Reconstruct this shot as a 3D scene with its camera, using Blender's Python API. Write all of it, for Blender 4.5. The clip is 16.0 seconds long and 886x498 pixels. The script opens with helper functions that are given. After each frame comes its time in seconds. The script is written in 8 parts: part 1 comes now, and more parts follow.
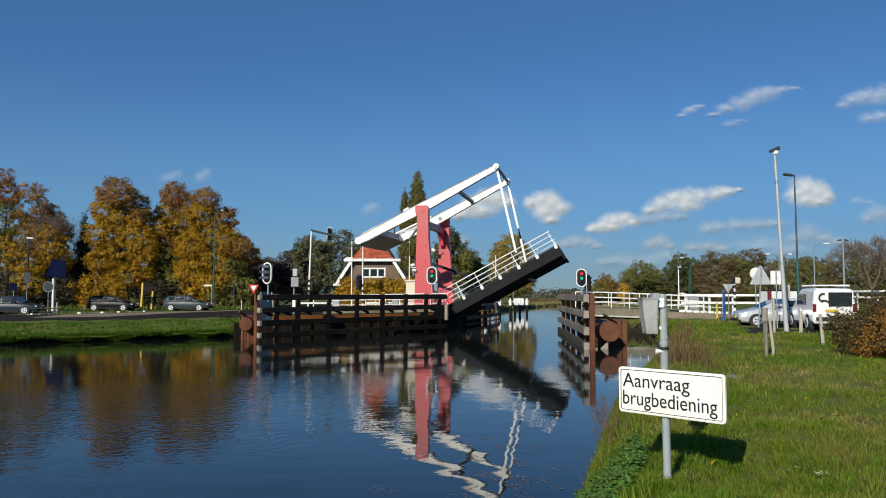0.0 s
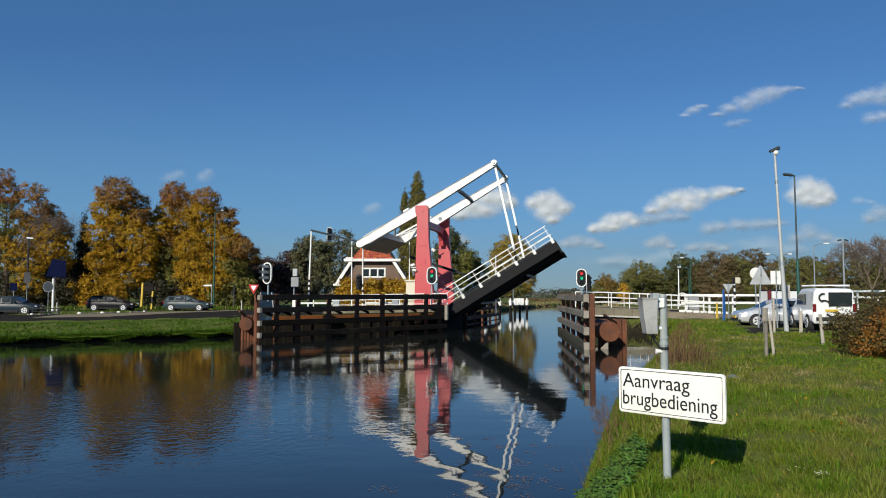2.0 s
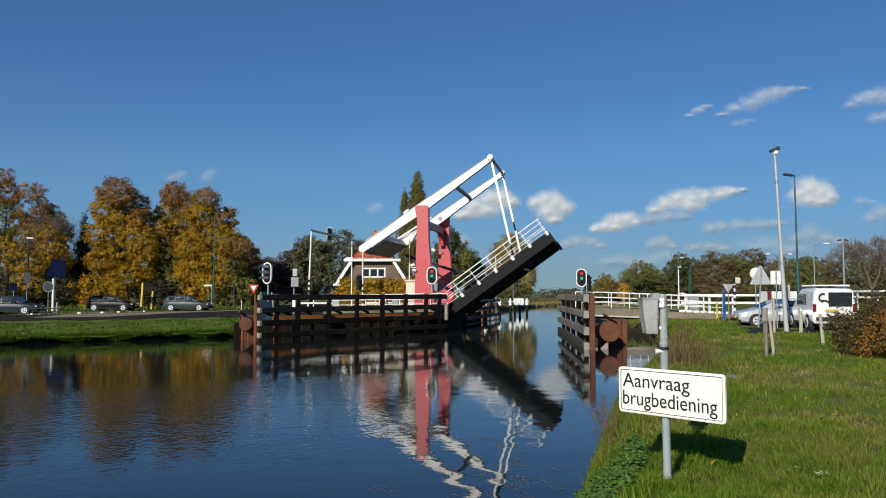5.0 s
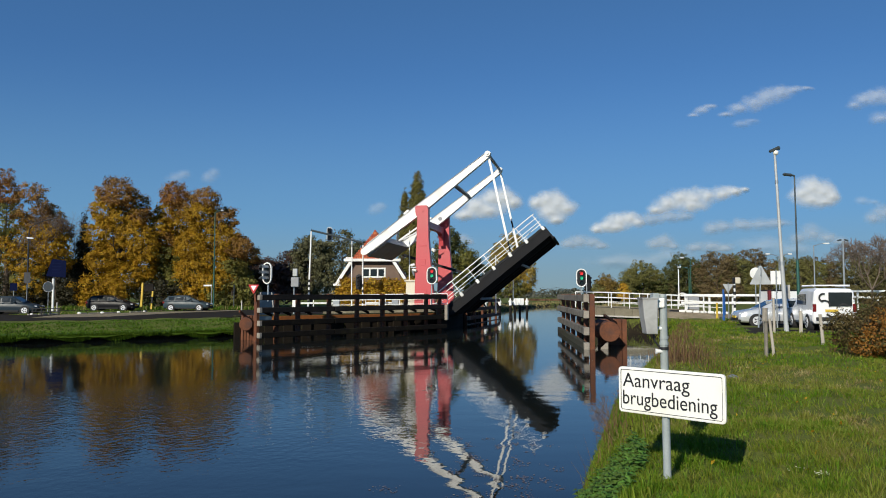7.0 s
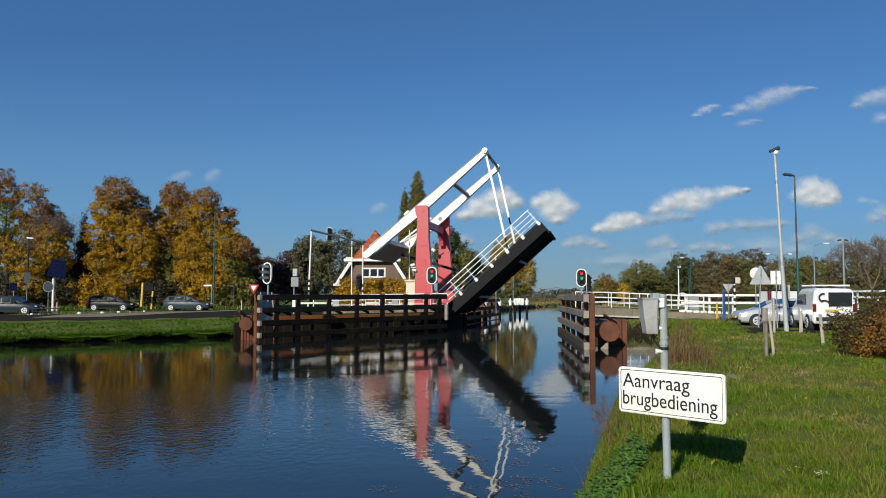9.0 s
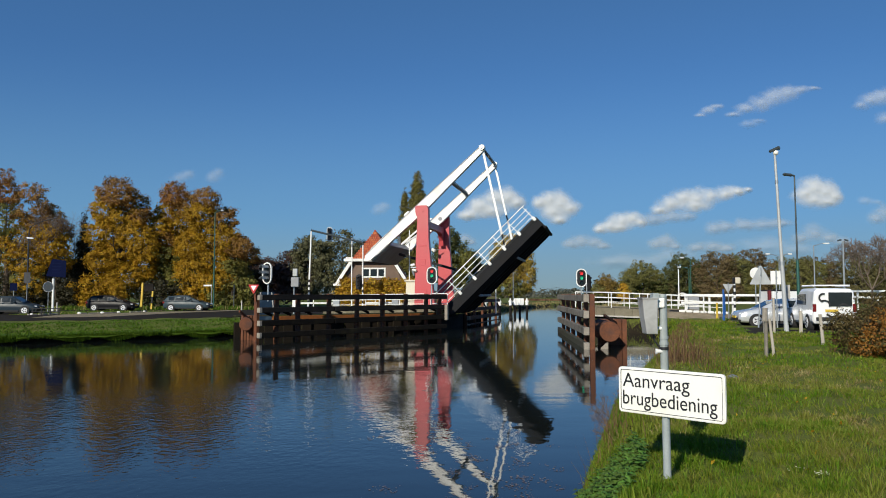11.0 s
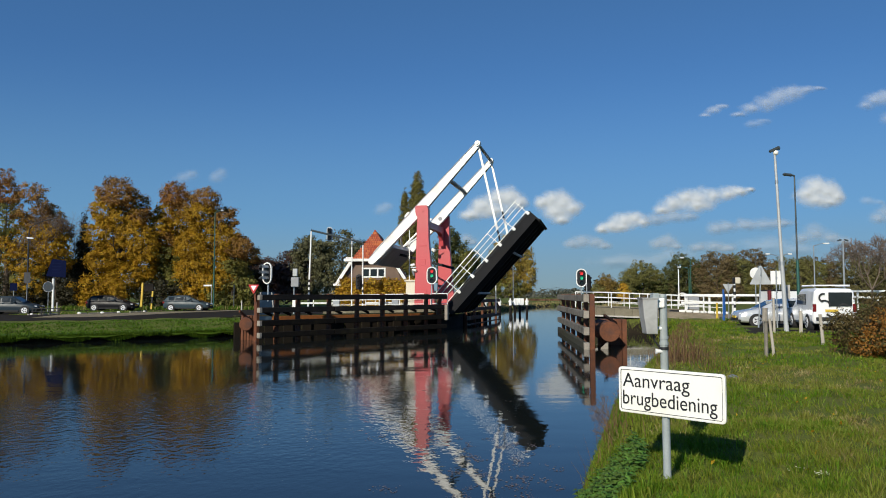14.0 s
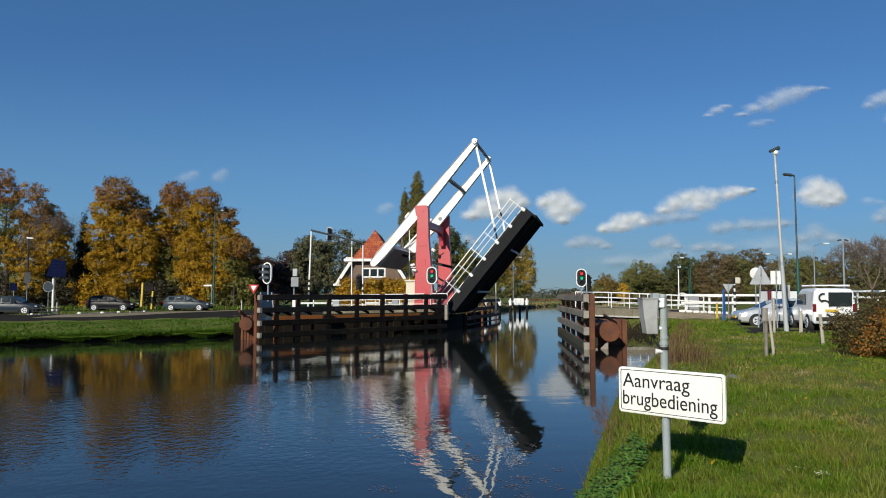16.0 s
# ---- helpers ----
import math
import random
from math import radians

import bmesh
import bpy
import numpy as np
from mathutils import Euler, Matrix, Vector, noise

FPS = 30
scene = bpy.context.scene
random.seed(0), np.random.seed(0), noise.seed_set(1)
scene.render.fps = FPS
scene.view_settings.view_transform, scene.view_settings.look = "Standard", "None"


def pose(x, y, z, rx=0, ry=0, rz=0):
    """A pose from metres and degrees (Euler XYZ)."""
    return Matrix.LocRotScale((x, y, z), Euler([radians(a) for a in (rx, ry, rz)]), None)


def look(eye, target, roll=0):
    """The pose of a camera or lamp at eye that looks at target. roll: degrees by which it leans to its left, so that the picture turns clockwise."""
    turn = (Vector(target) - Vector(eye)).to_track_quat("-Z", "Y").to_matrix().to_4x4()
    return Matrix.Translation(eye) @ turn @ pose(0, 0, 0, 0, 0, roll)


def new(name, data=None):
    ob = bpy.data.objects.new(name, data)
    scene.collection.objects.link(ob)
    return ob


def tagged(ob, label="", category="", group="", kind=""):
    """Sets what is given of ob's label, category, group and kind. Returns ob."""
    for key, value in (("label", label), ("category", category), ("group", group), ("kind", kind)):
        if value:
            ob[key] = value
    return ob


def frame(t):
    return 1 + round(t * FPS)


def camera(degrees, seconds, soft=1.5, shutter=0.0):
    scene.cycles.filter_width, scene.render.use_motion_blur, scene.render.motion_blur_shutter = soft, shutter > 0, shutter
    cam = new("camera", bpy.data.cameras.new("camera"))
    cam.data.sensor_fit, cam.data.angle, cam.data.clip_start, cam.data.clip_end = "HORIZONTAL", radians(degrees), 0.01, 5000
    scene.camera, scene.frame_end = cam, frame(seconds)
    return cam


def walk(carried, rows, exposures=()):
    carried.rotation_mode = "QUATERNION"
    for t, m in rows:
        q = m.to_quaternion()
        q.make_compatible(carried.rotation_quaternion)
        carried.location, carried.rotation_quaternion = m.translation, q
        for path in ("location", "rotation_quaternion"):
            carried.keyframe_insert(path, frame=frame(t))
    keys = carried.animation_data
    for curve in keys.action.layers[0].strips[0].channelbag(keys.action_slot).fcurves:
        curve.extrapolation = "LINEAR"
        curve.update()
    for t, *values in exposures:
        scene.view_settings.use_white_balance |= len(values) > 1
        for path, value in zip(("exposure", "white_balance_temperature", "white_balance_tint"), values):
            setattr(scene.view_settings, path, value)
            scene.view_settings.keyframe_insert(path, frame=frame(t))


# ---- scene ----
# ---------------- camera: it stands still on the right bank ----------------
EYE = (0.0, 0.0, 1.6)
cam = camera(60.28, 16.0, soft=0.95)
STAND = pose(*EYE, 93.391, 0, 0)
walk(cam, [(0.0, STAND), (16.0, STAND)])

# ---------------- light: low autumn sun from behind, clear sky ----------------
TO_SUN = Vector((-0.60, -1.2, 0.65)).normalized()
world = bpy.data.worlds.new("clear_sky")
scene.world = world
world.use_nodes = True
sky = world.node_tree.nodes.new("ShaderNodeTexSky")
sky.sky_type = "NISHITA"
sky.sun_disc = False
sky.sun_elevation = math.asin(TO_SUN.z)
sky.sun_rotation = math.atan2(TO_SUN.x, TO_SUN.y)
sky.altitude = 900
sky.air_density, sky.dust_density, sky.ozone_density = 0.6, 0.0, 3.6
back = world.node_tree.nodes["Background"]
back.inputs["Strength"].default_value = 0.193
wn, wl = world.node_tree.nodes, world.node_tree.links
where = wn.new("ShaderNodeTexCoord")
lift = wn.new("ShaderNodeVectorMath")        # clear air: the pale band at the horizon stays thin
lift.inputs[1].default_value = (0, 0, 0.25)
wl.new(where.outputs["Generated"], lift.inputs[0])
wl.new(lift.outputs[0], sky.inputs["Vector"])
tint = wn.new("ShaderNodeMix")
tint.data_type, tint.blend_type = "RGBA", "MULTIPLY"
tint.inputs[0].default_value = 1.0
tint.inputs[7].default_value = (0.69, 1.025, 1.08, 1)
wl.new(sky.outputs[0], tint.inputs[6])
height = wn.new("ShaderNodeSeparateXYZ")
wl.new(where.outputs["Generated"], height.inputs[0])
low = wn.new("ShaderNodeMapRange")           # autumn haze low over the land
low.interpolation_type = "SMOOTHSTEP"
low.inputs[1].default_value, low.inputs[2].default_value = 0.30, -0.04
low.inputs[3].default_value, low.inputs[4].default_value = 0.0, 0.85
wl.new(height.outputs[2], low.inputs[0])
haze = wn.new("ShaderNodeMix")
haze.data_type = "RGBA"
haze.inputs[7].default_value = (0.91, 1.84, 2.40, 1)
wl.new(low.outputs[0], haze.inputs[0])
wl.new(tint.outputs[2], haze.inputs[6])
mist = wn.new("ShaderNodeMapRange")          # greyer air just over the horizon
mist.interpolation_type = "SMOOTHSTEP"
mist.inputs[1].default_value, mist.inputs[2].default_value = 0.11, -0.03
mist.inputs[4].default_value = 0.9
wl.new(height.outputs[2], mist.inputs[0])
grey = wn.new("ShaderNodeMix")
grey.data_type = "RGBA"
grey.inputs[7].default_value = (1.34, 1.80, 1.88, 1)
wl.new(mist.outputs[0], grey.inputs[0])
wl.new(haze.outputs[2], grey.inputs[6])
wl.new(grey.outputs[2], back.inputs[0])
sun = new("sun", bpy.data.lights.new("sun", "SUN"))
sun.data.energy, sun.data.angle, sun.data.color = 4.7, radians(0.53), (1.0, 0.935, 0.79)
sun.matrix_world = look(TO_SUN * 100, (0, 0, 0))
scene.view_settings.exposure = 0.0


# ---------------- materials ----------------
def mat(name, c1, c2=None, rough=0.6, metal=0.0, fine=40.0, coarse=2.0, bump=0.15, dist=0.01,
        stain=None, amount=0.35, rand=0.0, island=0.0, coat=0.0, space="Object", stretch=(1, 1, 1), spec=0.5):
    """Two colours mixed by a fine and a coarse noise, a stain colour in patches, bump from the grain."""
    m = bpy.data.materials.new(name)
    m.use_nodes = True
    nt = m.node_tree
    N, L = nt.nodes, nt.links
    b = N["Principled BSDF"]
    c2 = c2 or tuple(min(1, c * 0.72) for c in c1)
    tc = N.new("ShaderNodeTexCoord")
    mp = N.new("ShaderNodeMapping")
    mp.inputs["Scale"].default_value = stretch
    L.new(tc.outputs[space], mp.inputs[0])
    nf = N.new("ShaderNodeTexNoise")
    nf.inputs["Scale"].default_value, nf.inputs["Detail"].default_value = fine, 4
    nc = N.new("ShaderNodeTexNoise")
    nc.inputs["Scale"].default_value, nc.inputs["Detail"].default_value = coarse, 5
    L.new(mp.outputs[0], nf.inputs[0])
    L.new(mp.outputs[0], nc.inputs[0])
    add = N.new("ShaderNodeMath")
    add.operation = "MULTIPLY_ADD"
    add.inputs[1].default_value, add.inputs[2].default_value = 0.5, 0.0
    L.new(nf.outputs[0], add.inputs[0])
    half = N.new("ShaderNodeMath")
    half.operation = "MULTIPLY_ADD"
    half.inputs[1].default_value = 0.5
    L.new(nc.outputs[0], half.inputs[0])
    L.new(add.outputs[0], half.inputs[2])
    spread = N.new("ShaderNodeMapRange")
    spread.inputs[1].default_value, spread.inputs[2].default_value = 0.3, 0.7
    L.new(half.outputs[0], spread.inputs[0])
    mix = N.new("ShaderNodeMix")
    mix.data_type = "RGBA"
    mix.inputs[6].default_value, mix.inputs[7].default_value = (*c1, 1), (*c2, 1)
    L.new(spread.outputs[0], mix.inputs[0])
    col = mix.outputs[2]
    if stain:
        ns = N.new("ShaderNodeTexNoise")
        ns.inputs["Scale"].default_value, ns.inputs["Detail"].default_value = coarse * 0.6 + 0.3, 7
        L.new(tc.outputs[space], ns.inputs[0])
        r = N.new("ShaderNodeMapRange")
        r.inputs[1].default_value, r.inputs[2].default_value = 0.5, 0.68
        r.inputs[4].default_value = amount
        L.new(ns.outputs[0], r.inputs[0])
        mx = N.new("ShaderNodeMix")
        mx.data_type = "RGBA"
        mx.inputs[7].default_value = (*stain, 1)
        L.new(r.outputs[0], mx.inputs[0])
        L.new(col, mx.inputs[6])
        col = mx.outputs[2]
    if rand or island:
        hs = N.new("ShaderNodeHueSaturation")
        if rand:
            src = N.new("ShaderNodeObjectInfo").outputs["Random"]
        else:
            src = N.new("ShaderNodeNewGeometry").outputs["Random Per Island"]
        k = rand or island
        r = N.new("ShaderNodeMapRange")
        r.inputs[3].default_value, r.inputs[4].default_value = 1 - k, 1 + k
        L.new(src, r.inputs[0])
        L.new(r.outputs[0], hs.inputs["Value"])
        r2 = N.new("ShaderNodeMapRange")
        r2.inputs[3].default_value, r2.inputs[4].default_value = 0.5 - 0.05 * k, 0.5 + 0.05 * k
        L.new(src, r2.inputs[0])
        L.new(r2.outputs[0], hs.inputs["Hue"])
        L.new(col, hs.inputs["Color"])
        col = hs.outputs[0]
    L.new(col, b.inputs["Base Color"])
    rr = N.new("ShaderNodeMapRange")
    rr.inputs[3].default_value, rr.inputs[4].default_value = max(0.02, rough - 0.1), min(1, rough + 0.1)
    L.new(nc.outputs[0], rr.inputs[0])
    L.new(rr.outputs[0], b.inputs["Roughness"])
    b.inputs["Metallic"].default_value = metal
    b.inputs["Coat Weight"].default_value = coat
    b.inputs["Specular IOR Level"].default_value = spec
    if bump:
        bp = N.new("ShaderNodeBump")
        bp.inputs["Strength"].default_value, bp.inputs["Distance"].default_value = bump, dist
        L.new(nf.outputs[0], bp.inputs["Height"])
        L.new(bp.outputs[0], b.inputs["Normal"])
    return m


def leaf_mat(name, c1, c2, coarse=0.35, glow=0.35, vary=0.35):
    """Leaves: colour drifts through the crown and from leaf to leaf; some light passes through."""
    m = mat(name, c1, c2, rough=0.6, fine=1.3, coarse=coarse, bump=0, island=vary)
    nt = m.node_tree
    b = nt.nodes["Principled BSDF"]
    b.inputs["Specular IOR Level"].default_value = 0.25
    tr = nt.nodes.new("ShaderNodeBsdfTranslucent")
    mx = nt.nodes.new("ShaderNodeMixShader")
    mx.inputs[0].default_value = glow
    src = b.inputs["Base Color"].links[0].from_socket
    nt.links.new(src, tr.inputs[0])
    nt.links.new(b.outputs[0], mx.inputs[1])
    nt.links.new(tr.outputs[0], mx.inputs[2])
    nt.links.new(mx.outputs[0], nt.nodes["Material Output"].inputs[0])
    return m


def glow_mat(name, c, strength):
    m = mat(name, c, rough=0.3, bump=0)
    b = m.node_tree.nodes["Principled BSDF"]
    b.inputs["Emission Color"].default_value = (*c, 1)
    b.inputs["Emission Strength"].default_value = strength
    return m


M_WHITE = mat("white_paint", (0.84, 0.84, 0.81), (0.76, 0.76, 0.73), rough=0.38, fine=30, coarse=0.9, bump=0.04, stain=(0.42, 0.40, 0.36), amount=0.35)
M_RED = mat("red_paint", (0.53, 0.068, 0.078), (0.45, 0.058, 0.068), rough=0.4, fine=22, coarse=0.8, bump=0.04, stain=(0.42, 0.09, 0.09), amount=0.4)
M_BLACK = mat("black_tarred_steel", (0.015, 0.016, 0.018), (0.024, 0.024, 0.026), rough=0.75, fine=18, coarse=1.2, bump=0.1, stain=(0.02, 0.018, 0.016), amount=0.4, spec=0.06)
M_UNDER = mat("grey_steel_paint", (0.30, 0.31, 0.33), (0.24, 0.25, 0.27), rough=0.5, fine=25, coarse=1.0, bump=0.05, stain=(0.12, 0.11, 0.1), amount=0.4)
M_GALV = mat("galvanised_steel", (0.42, 0.45, 0.47), (0.30, 0.33, 0.35), rough=0.42, metal=0.65, fine=35, coarse=6, bump=0.05, stain=(0.2, 0.2, 0.19), amount=0.3)
M_GREYPOLE = mat("grey_pole_paint", (0.34, 0.38, 0.385), (0.25, 0.285, 0.29), rough=0.5, fine=60, coarse=5, bump=0.05, stain=(0.2, 0.22, 0.18), amount=0.5)
M_DARKPOLE = mat("dark_pole_paint", (0.05, 0.065, 0.07), (0.03, 0.04, 0.045), rough=0.45, bump=0.03)
M_GREENPOLE = mat("green_pole_paint", (0.02, 0.10, 0.075), (0.015, 0.07, 0.055), rough=0.4, bump=0.03)
M_TAR = mat("tarred_timber", (0.011, 0.0105, 0.0105), (0.019, 0.017, 0.016), rough=0.8, fine=16, coarse=1.5, bump=0.5, dist=0.02, stain=(0.035, 0.028, 0.023), amount=0.6, rand=0.3, stretch=(0.3, 3, 3), spec=0.08)
M_TIMBER = mat("weathered_timber", (0.27, 0.245, 0.205), (0.12, 0.108, 0.09), rough=0.85, fine=16, coarse=1.8, bump=0.6, dist=0.02, stain=(0.08, 0.085, 0.05), amount=0.75, rand=0.18, stretch=(0.3, 3, 3))
M_WETWOOD = mat("wet_slimy_timber", (0.075, 0.07, 0.045), (0.04, 0.038, 0.026), rough=0.6, fine=16, coarse=1.8, bump=0.6, dist=0.02, stain=(0.05, 0.06, 0.02), amount=0.7, rand=0.2, stretch=(0.3, 3, 3))
M_RUST = mat("rusted_steel", (0.165, 0.052, 0.017), (0.075, 0.027, 0.013), rough=0.8, fine=14, coarse=2.2, bump=0.5, dist=0.015, stain=(0.055, 0.03, 0.025), amount=0.7)
M_CONC = mat("weathered_concrete", (0.33, 0.295, 0.245), (0.18, 0.16, 0.135), rough=0.85, fine=14, coarse=0.9, bump=0.3, dist=0.02, stain=(0.11, 0.10, 0.075), amount=0.7)
M_ASPHALT = mat("asphalt", (0.034, 0.029, 0.023), (0.024, 0.020, 0.016), rough=0.85, fine=60, coarse=0.4, bump=0.4, stain=(0.065, 0.055, 0.045), amount=0.5, space="Generated", spec=0.06)
# near black: the shade on the quay wall is put into this colour
M_SHEET = mat("shaded_black_sheet_piling", (0.014, 0.012, 0.009), (0.020, 0.016, 0.012), rough=0.85, fine=14, coarse=1.2, bump=0.2, stain=(0.02, 0.013, 0.009), amount=0.5, spec=0.06)
M_TARWET = mat("wet_tarred_timber", (0.010, 0.009, 0.007), (0.016, 0.013, 0.011), rough=0.8, fine=16, coarse=1.5, bump=0.5, dist=0.02, stain=(0.03, 0.025, 0.012), amount=0.5, rand=0.3, stretch=(0.3, 3, 3), spec=0.08)
# dark concrete, taken to near black for the shade under the leaf
M_DARKCONC = mat("dark_shaded_concrete", (0.012, 0.011, 0.010), (0.008, 0.008, 0.007), rough=0.8, fine=14, coarse=0.9, bump=0.3, dist=0.02, stain=(0.02, 0.017, 0.012), amount=0.5, spec=0.06)
M_OLDCONC = mat("old_stained_concrete", (0.21, 0.185, 0.13), (0.115, 0.10, 0.07), rough=0.9, fine=10, coarse=1.1, bump=0.4, dist=0.02, stain=(0.06, 0.055, 0.03), amount=0.75, rand=0.12)
# mossy on the quay capping; on the right abutment its dark green paints plant shade
M_MOSSYSHADE = mat("mossy_shaded_concrete", (0.055, 0.05, 0.032), (0.03, 0.03, 0.018), rough=0.9, fine=9, coarse=1.2, bump=0.4, dist=0.03, stain=(0.035, 0.05, 0.012), amount=0.8, spec=0.1)
M_KERB = mat("kerb_concrete", (0.5, 0.48, 0.44), (0.38, 0.36, 0.33), rough=0.85, fine=20, coarse=2, bump=0.2, stain=(0.2, 0.19, 0.15), amount=0.5)
# earth darkened to include shade below the overhanging turf
M_SOIL = mat("shaded_bank_earth", (0.026, 0.02, 0.012), (0.016, 0.013, 0.008), rough=0.95, fine=9, coarse=1.5, bump=0.8, dist=0.05, stain=(0.03, 0.035, 0.012), amount=0.6, spec=0.1)
M_GLASSDARK = mat("dark_glass", (0.012, 0.016, 0.018), (0.02, 0.025, 0.027), rough=0.08, bump=0)
M_RUBBER = mat("tyre_rubber", (0.018, 0.018, 0.019), (0.03, 0.03, 0.03), rough=0.85, bump=0.2)
M_ALLOY = mat("wheel_alloy", (0.66, 0.67, 0.69), (0.56, 0.57, 0.59), rough=0.35, metal=0.15, bump=0)
M_BARK = mat("bark", (0.09, 0.065, 0.045), (0.05, 0.038, 0.028), rough=0.95, fine=10, coarse=2, bump=0.8, dist=0.05, stretch=(3, 3, 0.5))
M_BRICK = mat("brown_brick", (0.17, 0.115, 0.085), (0.12, 0.08, 0.06), rough=0.85, fine=14, coarse=1.2, bump=0.2, stain=(0.22, 0.16, 0.12), amount=0.4)
M_TILE = mat("orange_roof_tile", (0.50, 0.13, 0.05), (0.38, 0.09, 0.04), rough=0.7, fine=12, coarse=1.0, bump=0.1, stain=(0.2, 0.07, 0.04), amount=0.6, rand=0.25)
M_BLUE = mat("blue_paint", (0.015, 0.10, 0.36), (0.012, 0.08, 0.28), rough=0.4, bump=0.03)
M_NAVY = mat("navy_sign_film", (0.006, 0.009, 0.036), (0.004, 0.007, 0.026), rough=0.9, bump=0, spec=0.02)
M_SIGNRED = mat("red_sign_film", (0.55, 0.02, 0.025), (0.48, 0.02, 0.02), rough=0.35, bump=0)
M_YELLOW = mat("yellow_paint", (0.62, 0.42, 0.04), (0.5, 0.34, 0.04), rough=0.5, bump=0.05)
M_BEIGE = mat("cream_cabinet_paint", (0.66, 0.60, 0.47), (0.56, 0.51, 0.40), rough=0.5, fine=20, coarse=1.2, bump=0.04, stain=(0.36, 0.32, 0.24), amount=0.35)
M_SIGNFACE = mat("cream_white_sign_film", (0.85, 0.845, 0.80), (0.82, 0.815, 0.76), rough=0.35, fine=50, coarse=2.2, bump=0, stain=(0.78, 0.75, 0.62), amount=0.6)
M_INK = mat("black_sign_film", (0.012, 0.012, 0.014), (0.02, 0.02, 0.02), rough=0.4, bump=0)
M_LAMPRED = glow_mat("red_signal_lens", (0.8, 0.04, 0.04), 0.55)
M_LAMPGREEN = glow_mat("green_signal_lens", (0.03, 0.55, 0.28), 0.4)
M_SIGNBACK = mat("aluminium_sign_back", (0.46, 0.48, 0.49), (0.38, 0.40, 0.41), rough=0.5, metal=0.1, fine=20, coarse=2, bump=0.03, stain=(0.28, 0.28, 0.27), amount=0.4)
M_EDGE = mat("dark_grey_edge_paint", (0.030, 0.031, 0.033), (0.02, 0.021, 0.022), rough=0.7, fine=18, coarse=1.2, bump=0.08, stain=(0.045, 0.045, 0.045), amount=0.4, spec=0.1)
M_LENSOFF = mat("unlit_signal_lens", (0.02, 0.03, 0.03), rough=0.15, bump=0)


# ---------------- mesh helpers ----------------
def box(bm, size, at=(0, 0, 0), rot=None, bevel=0.0):
    """A bevelled box of that size about the point."""
    m = Matrix.Translation(at) @ (rot or Matrix.Identity(4)) @ Matrix.Diagonal((*size, 1))
    r = bmesh.ops.create_cube(bm, size=1.0, matrix=m)
    if bevel:
        es = list({e for v in r["verts"] for e in v.link_edges})
        bmesh.ops.bevel(bm, geom=es, offset=bevel, segments=1, affect="EDGES")
    return bm


def tube(bm, a, b, ra, rb=None, n=10, caps=True):
    """A round bar from a to b, tapering from ra to rb."""
    a, b = Vector(a), Vector(b)
    d = b - a
    q = d.to_track_quat("Z", "Y").to_matrix().to_4x4()
    bmesh.ops.create_cone(bm, cap_ends=caps, segments=n, radius1=ra, radius2=ra if rb is None else rb, depth=d.length,
                          matrix=Matrix.Translation((a + b) / 2) @ q)
    return bm


def bar(bm, a, b, w, h, up=(0, 0, 1), bevel=0.0):
    """A square bar from a to b, w across and h along up."""
    a, b = Vector(a), Vector(b)
    x = (b - a).normalized()
    y = Vector(up).cross(x).normalized()
    z = x.cross(y)
    m = Matrix((x, y, z)).transposed().to_4x4()
    return box(bm, ((b - a).length, w, h), (a + b) / 2, m, bevel)


def prism(bm, outline, axis, t0, t1):
    """Extrudes a flat outline of (a, b) pairs between t0 and t1 along the axis 'x', 'y' or 'z'."""
    def put(a, b, t):
        return {"x": (t, a, b), "y": (a, t, b), "z": (a, b, t)}[axis]
    lo = [bm.verts.new(put(a, b, t0)) for a, b in outline]
    hi = [bm.verts.new(put(a, b, t1)) for a, b in outline]
    n = len(outline)
    bm.faces.new(lo[::-1])
    bm.faces.new(hi)
    for i in range(n):
        bm.faces.new((lo[i], lo[(i + 1) % n], hi[(i + 1) % n], hi[i]))
    bmesh.ops.recalc_face_normals(bm, faces=bm.faces)
    return bm


def B():
    return bmesh.new()


def mesh_of(bm, name, material, smooth=False):
    me = bpy.data.meshes.new(name)
    bm.to_mesh(me)
    bm.free()
    for m in material if isinstance(material, (list, tuple)) else [material]:
        me.materials.append(m)
    if smooth:
        me.shade_smooth()
    return me


def part(name, bm, material, parent=None, label="", smooth=False):
    """Links a bmesh as one mesh object under a thing or a part."""
    ob = new(name, mesh_of(bm, name, material, smooth) if isinstance(bm, bmesh.types.BMesh) else bm)
    ob.parent = parent
    return tagged(ob, label=label)


def thing(name, m, label, category, group="", kind=""):
    ob = new(name)
    ob.empty_display_size = 0.2
    ob.matrix_basis = m
    return tagged(ob, label, category, group, kind)


def np_mesh(name, verts, faces, material):
    """A mesh of equal-sided faces from arrays."""
    me = bpy.data.meshes.new(name)
    verts = np.ascontiguousarray(verts, dtype=np.float32)
    faces = np.ascontiguousarray(faces, dtype=np.int32)
    k = faces.shape[1]
    me.vertices.add(len(verts))
    me.vertices.foreach_set("co", verts.ravel())
    me.loops.add(faces.size)
    me.loops.foreach_set("vertex_index", faces.ravel())
    me.polygons.add(len(faces))
    me.polygons.foreach_set("loop_start", np.arange(0, faces.size, k, dtype=np.int32))
    me.polygons.foreach_set("loop_total", np.full(len(faces), k, dtype=np.int32))
    me.update(calc_edges=True)
    me.validate()
    for m in material if isinstance(material, (list, tuple)) else [material]:
        me.materials.append(m)
    return me


